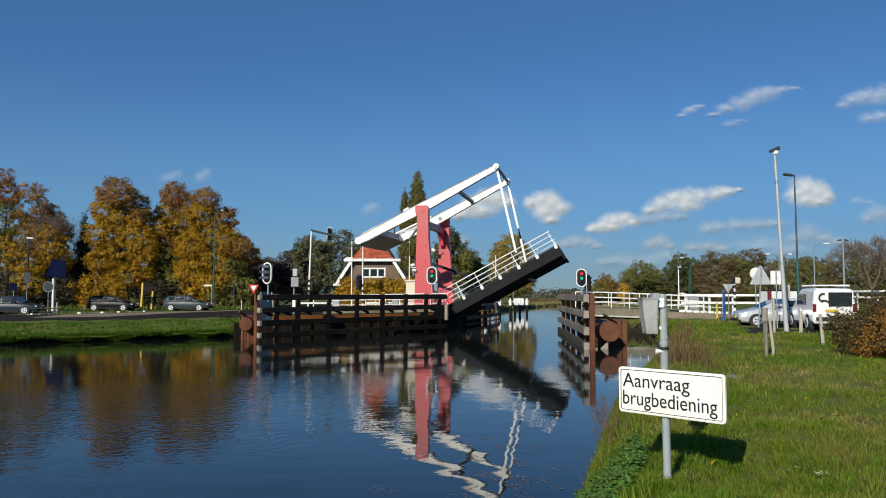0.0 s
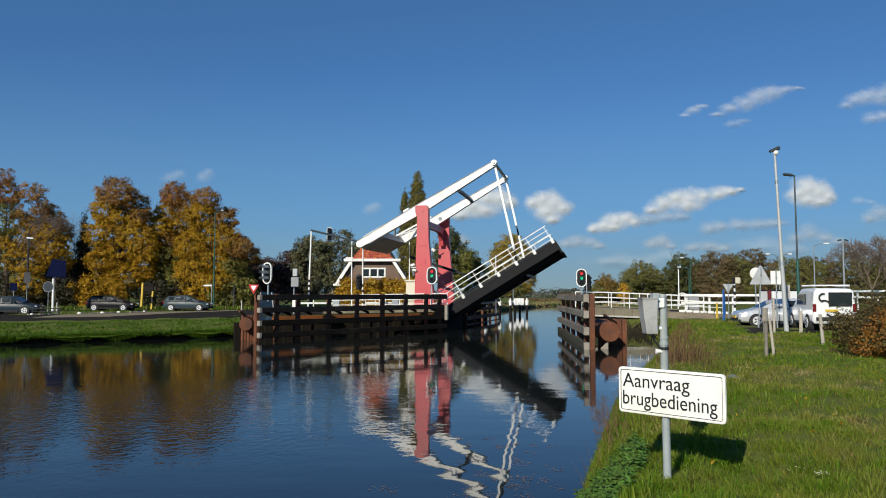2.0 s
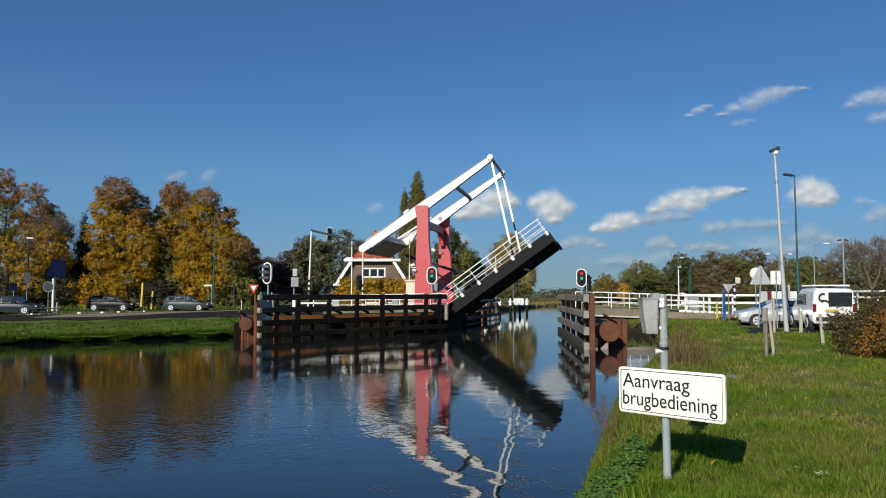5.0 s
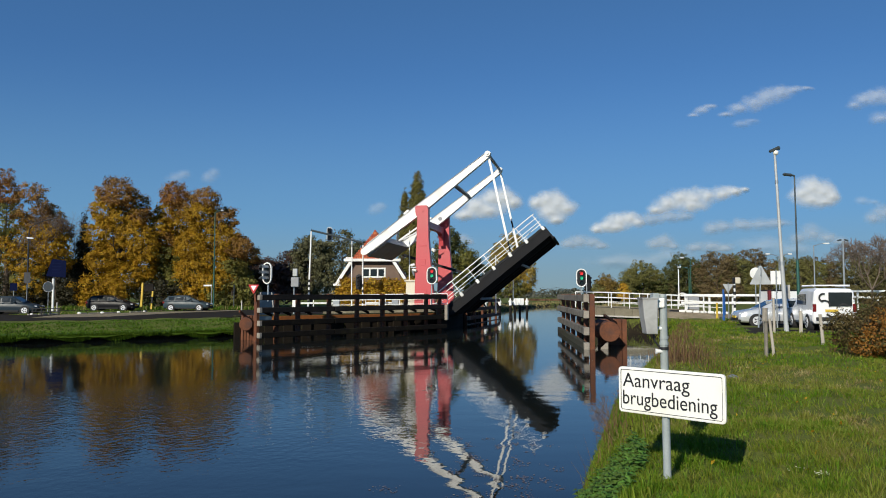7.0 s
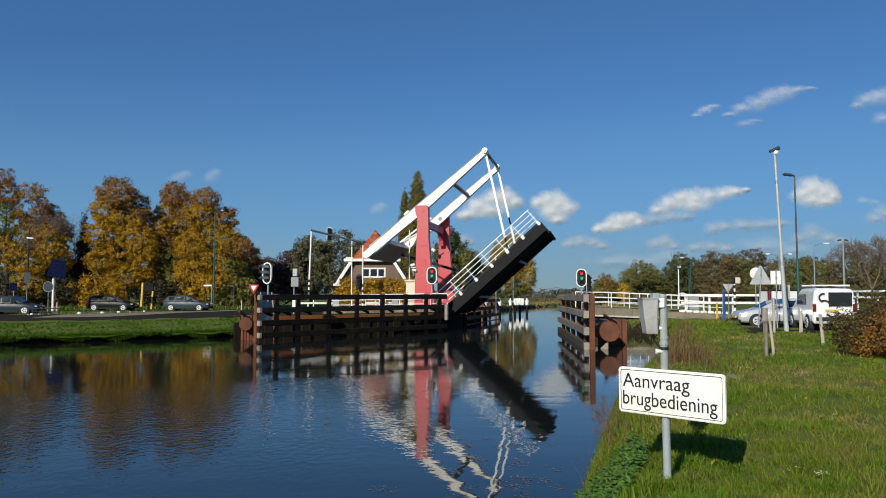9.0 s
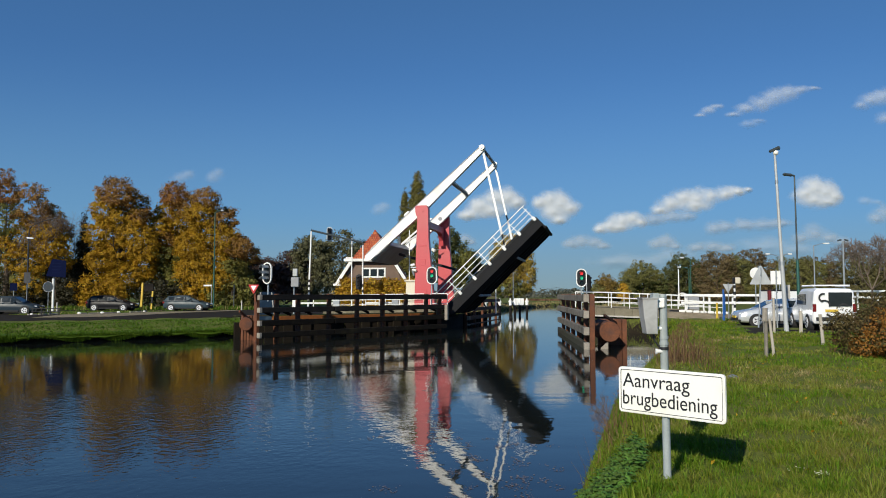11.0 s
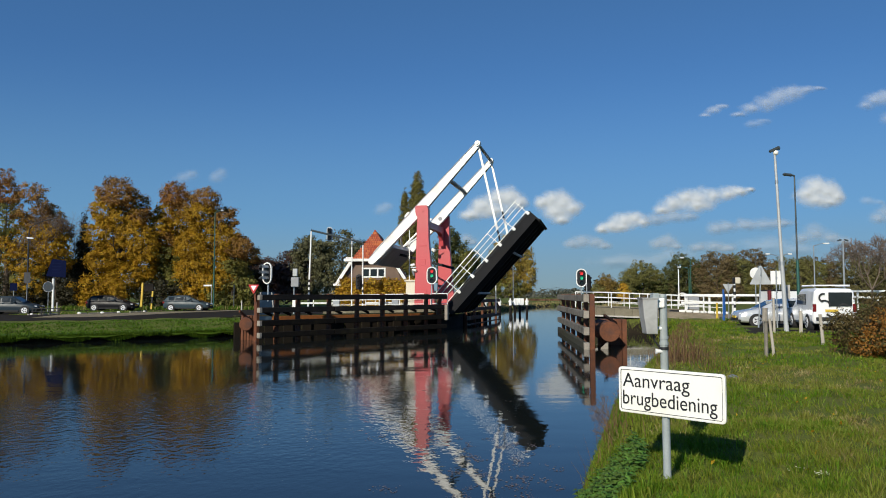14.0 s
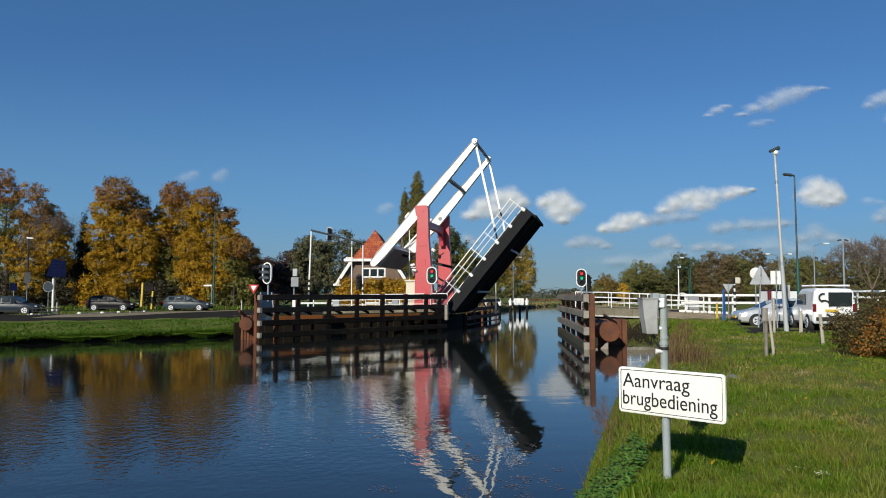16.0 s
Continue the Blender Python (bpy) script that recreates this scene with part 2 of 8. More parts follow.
# ---------------- ground, water ----------------
WATER_Z = -1.0
RIGHT_BANK = [(-6, -60), (-2.6, -5), (-1.7, 1.5), (0.3, 4.6), (1.22, 8), (2.3, 12), (4.0, 18), (6.2, 24), (8.6, 30), (12.2, 42), (12.8, 46.5), (13.3, 50.2), (9.6, 53.6), (10.8, 63),
              (17, 90), (28, 130), (46, 178), (110, 250)]
LEFT_BANK = [(-160, 4), (-60, 27), (-22.6, 39.0), (-12.4, 46.4), (-8, 49.5), (-2.5, 53.5), (0.1, 55.9), (1.5, 63.5), (4.2, 84), (8.2, 113), (15, 138),
             (24, 166), (40, 190), (90, 262)]


def seg_dist(px, py, line):
    best = np.full(px.shape, 1e9)
    for (ax, ay), (bx, by) in zip(line[:-1], line[1:]):
        dx, dy = bx - ax, by - ay
        t = np.clip(((px - ax) * dx + (py - ay) * dy) / (dx * dx + dy * dy), 0, 1)
        best = np.minimum(best, np.hypot(px - ax - t * dx, py - ay - t * dy))
    return best


def in_poly(px, py, poly):
    inside = np.zeros(px.shape, bool)
    for (ax, ay), (bx, by) in zip(poly, poly[1:] + poly[:1]):
        cross = ((ay > py) != (by > py)) & (px < (bx - ax) * (py - ay) / (by - ay + 1e-12) + ax)
        inside ^= cross
    return inside


def ground_height(px, py):
    px, py = np.asarray(px, float), np.asarray(py, float)
    wet = in_poly(px, py, RIGHT_BANK + LEFT_BANK[::-1] + [(-160, -60)])
    dr, dl = seg_dist(px, py, RIGHT_BANK), seg_dist(px, py, LEFT_BANK)
    wob = 0.05 * np.sin(px * 1.7 + py * 0.9) + 0.04 * np.sin(px * 0.8 - py * 2.3) + 0.03 * np.sin(px * 5.1 + 2.0) * np.sin(py * 4.3)
    zr = np.interp(dr, [0, 0.2, 0.7, 1.1, 3.0], [-1.08, -0.75, -0.2, -0.06, 0.0]) + wob * np.clip(dr, 0, 1)
    zl = np.interp(dl, [0, 0.75, 0.95, 1.3, 4.0, 6.0], [-1.3, -1.25, -0.72, -0.56, -0.1, 0.0]) + 0.5 * wob * np.clip(dl, 0, 1) * np.clip(8 - dl, 0, 1)
    z = np.where(dr < dl, zr, zl)
    # ramps of the bridge approaches
    return np.where(wet, -1.1 - np.minimum(np.minimum(dr, dl), 1.5) * 0.8, z)


def make_ground():
    xs = np.unique(np.concatenate([np.linspace(-2600, -160, 14), np.arange(-160, -40, 4), np.arange(-40, 0, 0.6), np.arange(0, 12, 0.2),
                                   np.arange(12, 34, 0.6), np.arange(34, 120, 3), np.linspace(120, 2600, 14)]).round(3))
    ys = np.unique(np.concatenate([np.linspace(-300, -62, 5), np.arange(-60, 3, 3), np.arange(3, 34, 0.25), np.arange(34, 70, 0.4), np.arange(70, 200, 1.6),
                                   np.arange(200, 300, 6), np.linspace(300, 4200, 16)]).round(3))
    X, Y = np.meshgrid(xs, ys)
    Z = ground_height(X, Y)
    nx, ny = len(xs), len(ys)
    i = (np.arange(ny - 1)[:, None] * nx + np.arange(nx - 1)[None]).ravel()
    faces = np.stack([i, i + 1, i + 1 + nx, i + nx], 1)
    me = np_mesh("ground", np.stack([X.ravel(), Y.ravel(), Z.ravel()], 1), faces, M_GRASS)
    me.shade_smooth()
    return tagged(new("ground", me), "green mown grass bank and flat land along the canal", "ground", kind="structure")


def grass_material():
    m = mat("grass_ground", (0.085, 0.125, 0.02), (0.135, 0.14, 0.04), rough=0.9, fine=22, coarse=0.55, bump=0.7, dist=0.04,
            stain=(0.16, 0.14, 0.05), amount=0.45)
    nt = m.node_tree
    N, L = nt.nodes, nt.links
    b = N["Principled BSDF"]
    b.inputs["Specular IOR Level"].default_value = 0.1
    src = b.inputs["Base Color"].links[0].from_socket
    # bare earth on the steep faces of the bank
    g = N.new("ShaderNodeNewGeometry")
    sp = N.new("ShaderNodeSeparateXYZ")
    L.new(g.outputs["True Normal"], sp.inputs[0])
    r = N.new("ShaderNodeMapRange")
    r.inputs[1].default_value, r.inputs[2].default_value = 0.88, 0.68
    L.new(sp.outputs[2], r.inputs[0])
    mx = N.new("ShaderNodeMix")
    mx.data_type = "RGBA"
    mx.inputs[7].default_value = (0.022, 0.017, 0.011, 1)
    L.new(r.outputs[0], mx.inputs[0])
    L.new(src, mx.inputs[6])
    L.new(mx.outputs[2], b.inputs["Base Color"])
    return m


def water_material():
    m = bpy.data.materials.new("canal_water")
    m.use_nodes = True
    nt = m.node_tree
    N, L = nt.nodes, nt.links
    b = N["Principled BSDF"]
    b.inputs["Base Color"].default_value = (0.011, 0.014, 0.013, 1)
    b.inputs["Roughness"].default_value = 0.02
    b.inputs["IOR"].default_value = 1.41
    tc = N.new("ShaderNodeTexCoord")

    def wave(scale, stretch, detail, turn=0.2):
        mp = N.new("ShaderNodeMapping")
        mp.inputs["Scale"].default_value = stretch
        mp.inputs["Rotation"].default_value = (0, 0, turn)
        L.new(tc.outputs["Object"], mp.inputs[0])
        n = N.new("ShaderNodeTexNoise")
        n.inputs["Scale"].default_value, n.inputs["Detail"].default_value = scale, detail
        L.new(mp.outputs[0], n.inputs[0])
        return n.outputs[0]
    long = wave(1.15, (0.5, 1.0, 1), 0.7)
    short = wave(6.0, (1.0, 0.8, 1), 2.2, -0.35)
    # a breeze ruffles a band across the canal on the open side; the lee of both banks is calmer
    sp = N.new("ShaderNodeSeparateXYZ")
    L.new(tc.outputs["Object"], sp.inputs[0])
    stray = N.new("ShaderNodeMath")
    stray.operation = "MULTIPLY_ADD"
    stray.inputs[1].default_value = 9.0
    L.new(wave(0.16, (0.5, 1.3, 1), 3), stray.inputs[0])
    L.new(sp.outputs[1], stray.inputs[2])

    def ramp(src, a, b, lo, hi):
        r = N.new("ShaderNodeMapRange")
        r.interpolation_type = "SMOOTHSTEP"
        r.inputs[1].default_value, r.inputs[2].default_value = a, b
        r.inputs[3].default_value, r.inputs[4].default_value = lo, hi
        L.new(src, r.inputs[0])
        return r.outputs[0]

    def times(a, b):
        m2 = N.new("ShaderNodeMath")
        m2.operation = "MULTIPLY"
        L.new(a, m2.inputs[0])
        L.new(b, m2.inputs[1])
        return m2.outputs[0]
    reach = N.new("ShaderNodeMath")              # the ruffled water reaches further out towards the bridge
    reach.operation = "MULTIPLY_ADD"
    reach.inputs[1].default_value = -0.5
    L.new(sp.outputs[0], reach.inputs[0])
    L.new(stray.outputs[0], reach.inputs[2])
    band = times(ramp(stray.outputs[0], -94.0, -90.0, 0.25, 1.0), ramp(reach.outputs[0], -90.2, -86.4, 1.0, 0.12))
    ruffle = times(band, ramp(sp.outputs[0], 14.0, 21.0, 1.0, 0.08))
    patch = N.new("ShaderNodeMath")
    patch.operation = "MULTIPLY"
    patch.inputs[1].default_value = 3.7
    L.new(ruffle, patch.inputs[0])
    L.new(ramp(stray.outputs[0], -92.0, -82.0, 0.018, 0.05), b.inputs["Roughness"])
    mul = N.new("ShaderNodeMath")
    mul.operation = "MULTIPLY"
    L.new(short, mul.inputs[0])
    L.new(patch.outputs[0], mul.inputs[1])
    b1 = N.new("ShaderNodeBump")
    b1.inputs["Strength"].default_value, b1.inputs["Distance"].default_value = 1.0, 0.0062
    calm = N.new("ShaderNodeMapRange")           # the long waves die out in the lee
    calm.inputs[1].default_value, calm.inputs[2].default_value = -95.0, -83.0
    calm.inputs[3].default_value, calm.inputs[4].default_value = 1.0, 0.4
    L.new(sp.outputs[1], calm.inputs[0])
    swell = N.new("ShaderNodeMath")
    swell.operation = "MULTIPLY"
    L.new(long, swell.inputs[0])
    L.new(calm.outputs[0], swell.inputs[1])
    L.new(swell.outputs[0], b1.inputs["Height"])
    b2 = N.new("ShaderNodeBump")
    b2.inputs["Strength"].default_value, b2.inputs["Distance"].default_value = 1.0, 0.003
    L.new(mul.outputs[0], b2.inputs["Height"])
    L.new(b1.outputs[0], b2.inputs["Normal"])
    L.new(b2.outputs[0], b.inputs["Normal"])
    return m


M_GRASS = grass_material()
M_WATER = water_material()
make_ground()
bm = B()
bmesh.ops.create_grid(bm, x_segments=2, y_segments=2, size=1.0, matrix=Matrix.Diagonal((150, 175, 1, 1)))
WATER = tagged(part("water", bm, M_WATER), "dark rippled canal water mirroring sky and bridge", "water", kind="structure")
WATER.matrix_basis = pose(-20, 110, WATER_Z)

# undercut earth face of the far bank, with the turf hanging over it
path = [Vector((*p, 0)) for p in LEFT_BANK[1:4]]


def bank_ribbon(name, profile, material, label, jitter):
    bm = B()
    rng = np.random.default_rng(2)
    rows = []
    for a, b in zip(path[:-1], path[1:]):
        n = int((b - a).length / 0.22)
        d = (b - a).normalized()
        nrm = Vector((-d.y, d.x, 0))
        for i in range(n):
            p = a.lerp(b, i / n)
            sway = 0.07 * math.sin(i * 0.23) + 0.05 * math.sin(i * 0.71 + 1.0) + rng.uniform(-jitter, jitter)
            rows.append([bm.verts.new(p + nrm * (o + sway * k) + Vector((0, 0, z + sway * 0.6 * k))) for o, z, k in profile])
    for p, q in zip(rows[:-1], rows[1:]):
        for k in range(len(profile) - 1):
            bm.faces.new((p[k], q[k], q[k + 1], p[k + 1]))
    bmesh.ops.recalc_face_normals(bm, faces=bm.faces)
    return tagged(part(name, bm, material, smooth=name == "turf_edge"), label, "bank", kind="structure")


# ---------------- the bascule bridge ----------------
TURN = -11.067           # the bridge axis, clockwise from x
AXIS = Vector((math.cos(radians(TURN)), math.sin(radians(TURN)), 0))
ALONG = Vector((-math.sin(radians(TURN)), math.cos(radians(TURN)), 0))
PIVOT = Vector((-1.588, 56.0, 7.838))
REACH, SPAN = 6.328, 7.293        # beam from pivot to link, distance between the two beams
HINGE = Vector((PIVOT.x + 1.824 * AXIS.x, PIVOT.y + 1.824 * AXIS.y, 0.525))
LEAF = 9.22
RISE = [(0.0, 28.35), (2.0, 31.1), (4.0, 34.05), (6.5, 37.75), (9.0, 41.4), (11.5, 44.9), (14.0, 48.15), (16.0, 50.7)]


def bridge_frame(p):
    return Matrix.Translation(p) @ pose(0, 0, 0, 0, 0, TURN)


def along(s, u, z):
    """A place by the distance along the bridge axis from the hinge, across it, and its height."""
    return Vector((HINGE.x, HINGE.y, 0)) + AXIS * s + ALONG * u + Vector((0, 0, z))


def beam_height(x):
    """Half the depth of a balance beam at x from its pivot."""
    return np.interp(x, [-5.3, -4.6, 0, REACH], [0.26, 0.35, 0.35, 0.18])


def tail_rise(x):
    """Height of the beam's middle line over the line from pivot to tip pin."""
    return float(np.interp(x, [-5.5, 0.0, REACH], [0.30, 0.08, -0.04]))


def make_balance():
    """The white balance: two beams, cross beams and the counterweight, in the space of the pivot."""
    th = thing("bridge_balance", bridge_frame(PIVOT), "white steel balance beams with counterweight box of the lifting bridge", "bridge beam")
    for k, u in enumerate((0.0, SPAN)):
        bm = B()
        xs = (-5.3, -4.6, -2.3, 0, 2.5, 5.0, REACH)
        out = [(x, tail_rise(x) + beam_height(x)) for x in xs] + [(REACH + 0.22, 0.08), (REACH + 0.22, -0.08)] + [(x, tail_rise(x) - beam_height(x)) for x in xs[::-1]]
        for i in range(7):
            a = math.pi * (0.5 + (i + 0.5) / 7)
            out.append((-5.3 + 0.28 * math.cos(a), tail_rise(-5.3) - 0.26 * math.sin(a)))
        prism(bm, out, "y", u - 0.18, u + 0.18)
        beam = part("beam", bm, M_WHITE, th)
        for sgn in (1, -1):
            bm = B()
            for a, b in ((-5.3, 0), (0, REACH)):
                bar(bm, (a, u, tail_rise(a) + sgn * (beam_height(a) + 0.012)), (b, u, tail_rise(b) + sgn * (beam_height(b) + 0.012)), 0.46, 0.03)
            part("flange", bm, M_UNDER if sgn > 0 else M_WHITE, beam)
        bm = B()
        tube(bm, (REACH, u - 0.34, 0), (REACH, u + 0.34, 0), 0.2, n=16)
        tube(bm, (REACH, u - 0.4, 0), (REACH, u + 0.4, 0), 0.09, n=12)
        part("tip_pin", bm, M_WHITE, beam)
        bm = B()
        tube(bm, (0, u - 0.22, 0), (0, u + 0.22, 0), 0.16, n=16)
        part("pivot_shaft", bm, M_UNDER, beam)
        bm = B()
        box(bm, (0.5, 0.42, 0.26), (-1.0, u, 0.50), bevel=0.05)
        part("bearing_housing", bm, M_WHITE, beam)
    for x, w in ((2.98, 0.22), (REACH, 0.16)):
        bm = B()
        tube(bm, (x, 0.18, 0), (x, SPAN - 0.18, 0), w * 0.75, n=12)
        if x < 5:
            for u, d in ((0.18, 1), (SPAN - 0.18, -1)):
                prism(bm, [(u, 0.3), (u + d * 0.7, 0.12), (u + d * 0.7, -0.12), (u, -0.3)], "x", x - 0.08, x + 0.08)
        part("cross_beam", bm, M_UNDER, th, "dark grey cross beam")
    # counterweight: a box hung between the tails
    bm = B()
    prism(bm, [(-5.42, 0.52), (-3.62, 0.46), (-3.55, -0.20), (-5.36, -0.12)], "y", 0.185, SPAN - 0.185)
    part("counterweight", bm, M_UNDER, th, "grey steel counterweight box")
    for a, b in (((-3.6, 5.3, 0.42), (-0.4, 5.9, 0.3)), ((-3.6, 4.9, 0.42), (-2.2, 0.2, 0.3)), ((-3.6, 5.5, 0.42), (-2.0, SPAN - 0.2, 0.3))):
        bm = B()
        bar(bm, a, b, 0.12, 0.12)
        part("strut", bm, M_WHITE, th)
    return th


def make_link(u, breaks):
    th = thing("bridge_link", bridge_frame(PIVOT + AXIS * REACH + ALONG * u), "slim white steel hanger between beam tip and bridge leaf", "hanger", "hangers of the lifting bridge")
    foot = HINGE + AXIS * 0 - PIVOT
    ex = foot.dot(AXIS) - 0.2
    cuts = [0.0, *breaks, 1.0]
    for i, (f, g) in enumerate(zip(cuts[:-1], cuts[1:])):
        # every second section is thinner and dark grey
        thin = 0.7 if i % 2 else 1.0
        bm = B()
        bar(bm, (ex * f, 0, foot.z * f), (ex * g, 0, foot.z * g), 0.12 * thin, 0.17 * thin, up=(1, 0, 0), bevel=0.015)
        part("dark_section" if i % 2 else "rod", bm, M_EDGE if i % 2 else M_WHITE, th, "thinner dark grey section of the hanger" if i % 2 else "")
    for f in (0.0, 1.0):
        bm = B()
        tube(bm, (ex * f, -0.14, foot.z * f), (ex * f, 0.14, foot.z * f), 0.17, n=14)
        part("eye", bm, M_WHITE, th)
    return th


def make_leaf():
    """The lifting deck, in the space of its hinge: x towards the tip, y across, z up from the roadway."""
    th = thing("bridge_leaf", bridge_frame(HINGE), "black steel bridge leaf raised with white railings", "bridge deck")
    lo, hi = -0.25, SPAN + 0.25
    n = 24
    for i in range(n):
        x0, x1 = 0.05 + i * (LEAF - 0.1) / n, 0.05 + (i + 1) * (LEAF - 0.1) / n - 0.012
        bm = B()
        box(bm, (x1 - x0, hi - lo, 0.08), ((x0 + x1) / 2, (lo + hi) / 2, -0.045), bevel=0.01)
        part("deck_plank", bm, M_TAR, th)
    for u in (lo + 0.06, hi - 0.06):
        bm = B()
        prism(bm, [(0.0, -0.03), (LEAF, -0.03), (LEAF, -0.66), (0.3, -0.66), (0.0, -0.6)], "y", u - 0.08, u + 0.08)
        edge = part("edge_girder", bm, M_BLACK, th)
        bm = B()
        bar(bm, (0.0, u, 0.06), (LEAF + 0.02, u, 0.06), 0.22, 0.17, bevel=0.01)
        part("edge_plate", bm, M_EDGE, edge, "grey painted edge plate")
    for u in (0.75, 2.65, 4.6, SPAN - 0.75):
        bm = B()
        prism(bm, [(0, -0.1), (LEAF - 0.05, -0.1), (LEAF - 0.05, -0.89), (7.5, -0.89), (0.6, -0.89), (0.0, -0.6)], "y", u - 0.02, u + 0.02)
        prism(bm, [(0.6, -0.892), (LEAF - 0.05, -0.892), (LEAF - 0.05, -0.93), (0.6, -0.93)], "y", u - 0.15, u + 0.15)
        part("main_girder", bm, M_BLACK, th)
    for x in (0.5, 2.2, 4.0, 5.8, 7.6, LEAF - 0.1):
        bm = B()
        box(bm, (0.16, hi - lo - 0.3, 0.42), (x, (lo + hi) / 2, -0.31), bevel=0.01)
        part("cross_girder", bm, M_BLACK, th)
    for x in (2.4, 6.3):
        bm = B()
        tube(bm, (x, 0.7, -0.97), (x, SPAN - 0.7, -0.97), 0.09, n=10)
        part("pipe", bm, M_UNDER, th)
    bm = B()
    box(bm, (0.14, hi - lo, 1.03), (LEAF + 0.03, (lo + hi) / 2, -0.425), bevel=0.03)
    bar(bm, (LEAF + 0.06, lo, -0.92), (LEAF + 0.06, hi, -0.92), 0.2, 0.1)
    part("nose_beam", bm, M_BLACK, th)
    posts = [0.12 + i * 1.5 for i in range(7)]
    for u, out in ((lo - 0.06, -1), (hi + 0.06, 1)):
        bm = B()
        bar(bm, (posts[0] - 0.7, u, 1.27), (LEAF + 0.05, u, 1.27), 0.06, 0.06, bevel=0.01)
        rail = part("railing", bm, M_WHITE, th, "white tubular railing")
        for z in (0.93, 0.59):
            bm = B()
            bar(bm, (posts[0] - 0.7 + (0.2 if z < 0.5 else 0), u, z), (LEAF + 0.05, u, z), 0.045, 0.045, bevel=0.008)
            part("rail", bm, M_WHITE, rail)
        for x in posts:
            bm = B()
            bar(bm, (x, u, -0.05), (x, u, 1.27), 0.06, 0.05, up=(1, 0, 0), bevel=0.008)
            part("post", bm, M_WHITE, rail)
            bm = B()
            box(bm, (0.22, 0.16, 0.30), (x, u, 0.06), bevel=0.03)
            part("bracket", bm, M_WHITE, rail)
    return th


def make_tower(u, out, s=0.0, drop=0.0):
    """A red tower post beside the roadway; u across the bridge, out: the side away from the road."""
    p = PIVOT + ALONG * u + AXIS * s
    base = 0.45
    th = thing("bridge_tower", bridge_frame(Vector((p.x, p.y, base))), "tall tapered red steel tower of the lifting bridge", "bridge tower", "towers of the lifting bridge")
    h = p.z - base + drop
    a, b = sorted((out * 0.30, out * 0.85))
    bm = B()
    outline = [(-0.62, 0), (0.95, 0), (0.72, 2.0), (0.45, h * 0.72), (0.42, h + 0.1), (0.3, h + 0.36), (-0.5, h + 0.36), (-0.56, h + 0.2), (-0.52, h - 0.25), (-0.40, h - 0.5)]
    prism(bm, outline, "y", a, b)
    bmesh.ops.bevel(bm, geom=bm.edges[:], offset=0.02, segments=1, affect="EDGES")
    part("post", bm, M_RED, th)
    bm = B()
    box(bm, (1.9, 0.95, 0.25), (0.15, (a + b) / 2, 0.10), bevel=0.03)
    part("foot_plate", bm, M_RED, th)
    bm = B()
    tube(bm, (0, a - 0.06, h), (0, b + 0.06, h), 0.11, n=18)
    part("bearing_cap", bm, M_RED, th)
    face = (a if out < 0 else b) + out * 0.012
    for z, w2, h2 in ((1.0, 0.5, 0.9), (3.45, 0.42, 0.42), (4.65, 0.62, 0.05)):
        bm = B()
        box(bm, (w2, 0.03, h2), (0.1 - z * 0.02, face, z), bevel=0.01)
        part("hatch", bm, M_RED, th)
    return th


def make_portal():
    """The cross beam that ties the two towers, with curved knees."""
    p = PIVOT
    th = thing("tower_portal", bridge_frame(Vector((p.x, p.y, 0.45))), "dark red portal beam tying the two bridge towers", "bridge beam")
    z = 6.45
    out = [(-0.36, 0.25), (SPAN + 0.36, 0.25), (SPAN + 0.36, -1.3)]
    for i in range(5):
        a = math.pi / 2 * i / 4
        out.append((SPAN - 0.95 + 1.15 * math.cos(a), -1.3 + 1.05 * math.sin(a)))
    for i in range(5):
        a = math.pi / 2 * (4 - i) / 4
        out.append((0.95 - 1.15 * math.cos(a), -1.3 + 1.05 * math.sin(a)))
    out.append((-0.36, -1.3))
    bm = B()
    prism(bm, [(a, b + z) for a, b in out], "x", -0.18, 0.18)
    part("arch_beam", bm, M_RED, th)
    return th


def make_drive_rod():
    th = thing("drive_rod", bridge_frame(PIVOT + ALONG * SPAN * 0.5), "dark grey steel drive rod between the towers", "drive rod")
    bm = B()
    bar(bm, (-2.3, 0, 0), (2.3, 0, 0), 0.16, 0.2, bevel=0.03)
    part("rod", bm, M_EDGE, th)
    for x in (-2.3, 2.3):
        bm = B()
        tube(bm, (x, -0.14, 0), (x, 0.14, 0), 0.12, n=14)
        part("eye", bm, M_EDGE, th)
    return th


DRIVE = make_drive_rod()
BALANCE = make_balance()
LINKS = [make_link(0.0, (0.862, 0.985)), make_link(SPAN, (0.575, 0.65))]
LEAF_OB = make_leaf()
make_tower(0.0, -1, 0.27, -0.16)
make_tower(SPAN + 0.35, 1, 0.15, 0.18)
make_portal()


# ---------------- abutments, approaches, railings ----------------
def in_bridge(u=0.0, s=0.0, z=0.0):
    p = along(s, u, z)
    return bridge_frame(p)


def make_abutment(name, s0, s1, label, front):
    th = thing(name, in_bridge(), label, "abutment", kind="structure")
    lo, hi = -1.15, SPAN + 1.15
    bm = B()
    box(bm, (s1 - s0, hi - lo - 0.5, 2.0), ((s0 + s1) / 2, (lo + hi) / 2, -1.05), bevel=0.03)
    # both wall colours are darkened to carry shade
    part("wall", bm, M_DARKCONC if front > 0 else M_MOSSYSHADE, th)
    return th


make_abutment("abutment_left", -9.0, -0.12, "dark concrete bridge abutment under the towers, shade in its colour", 1)
make_abutment("abutment_right", LEAF + 0.35, LEAF + 9, "concrete bridge abutment beside the bank, plant shade in its colour", -1)


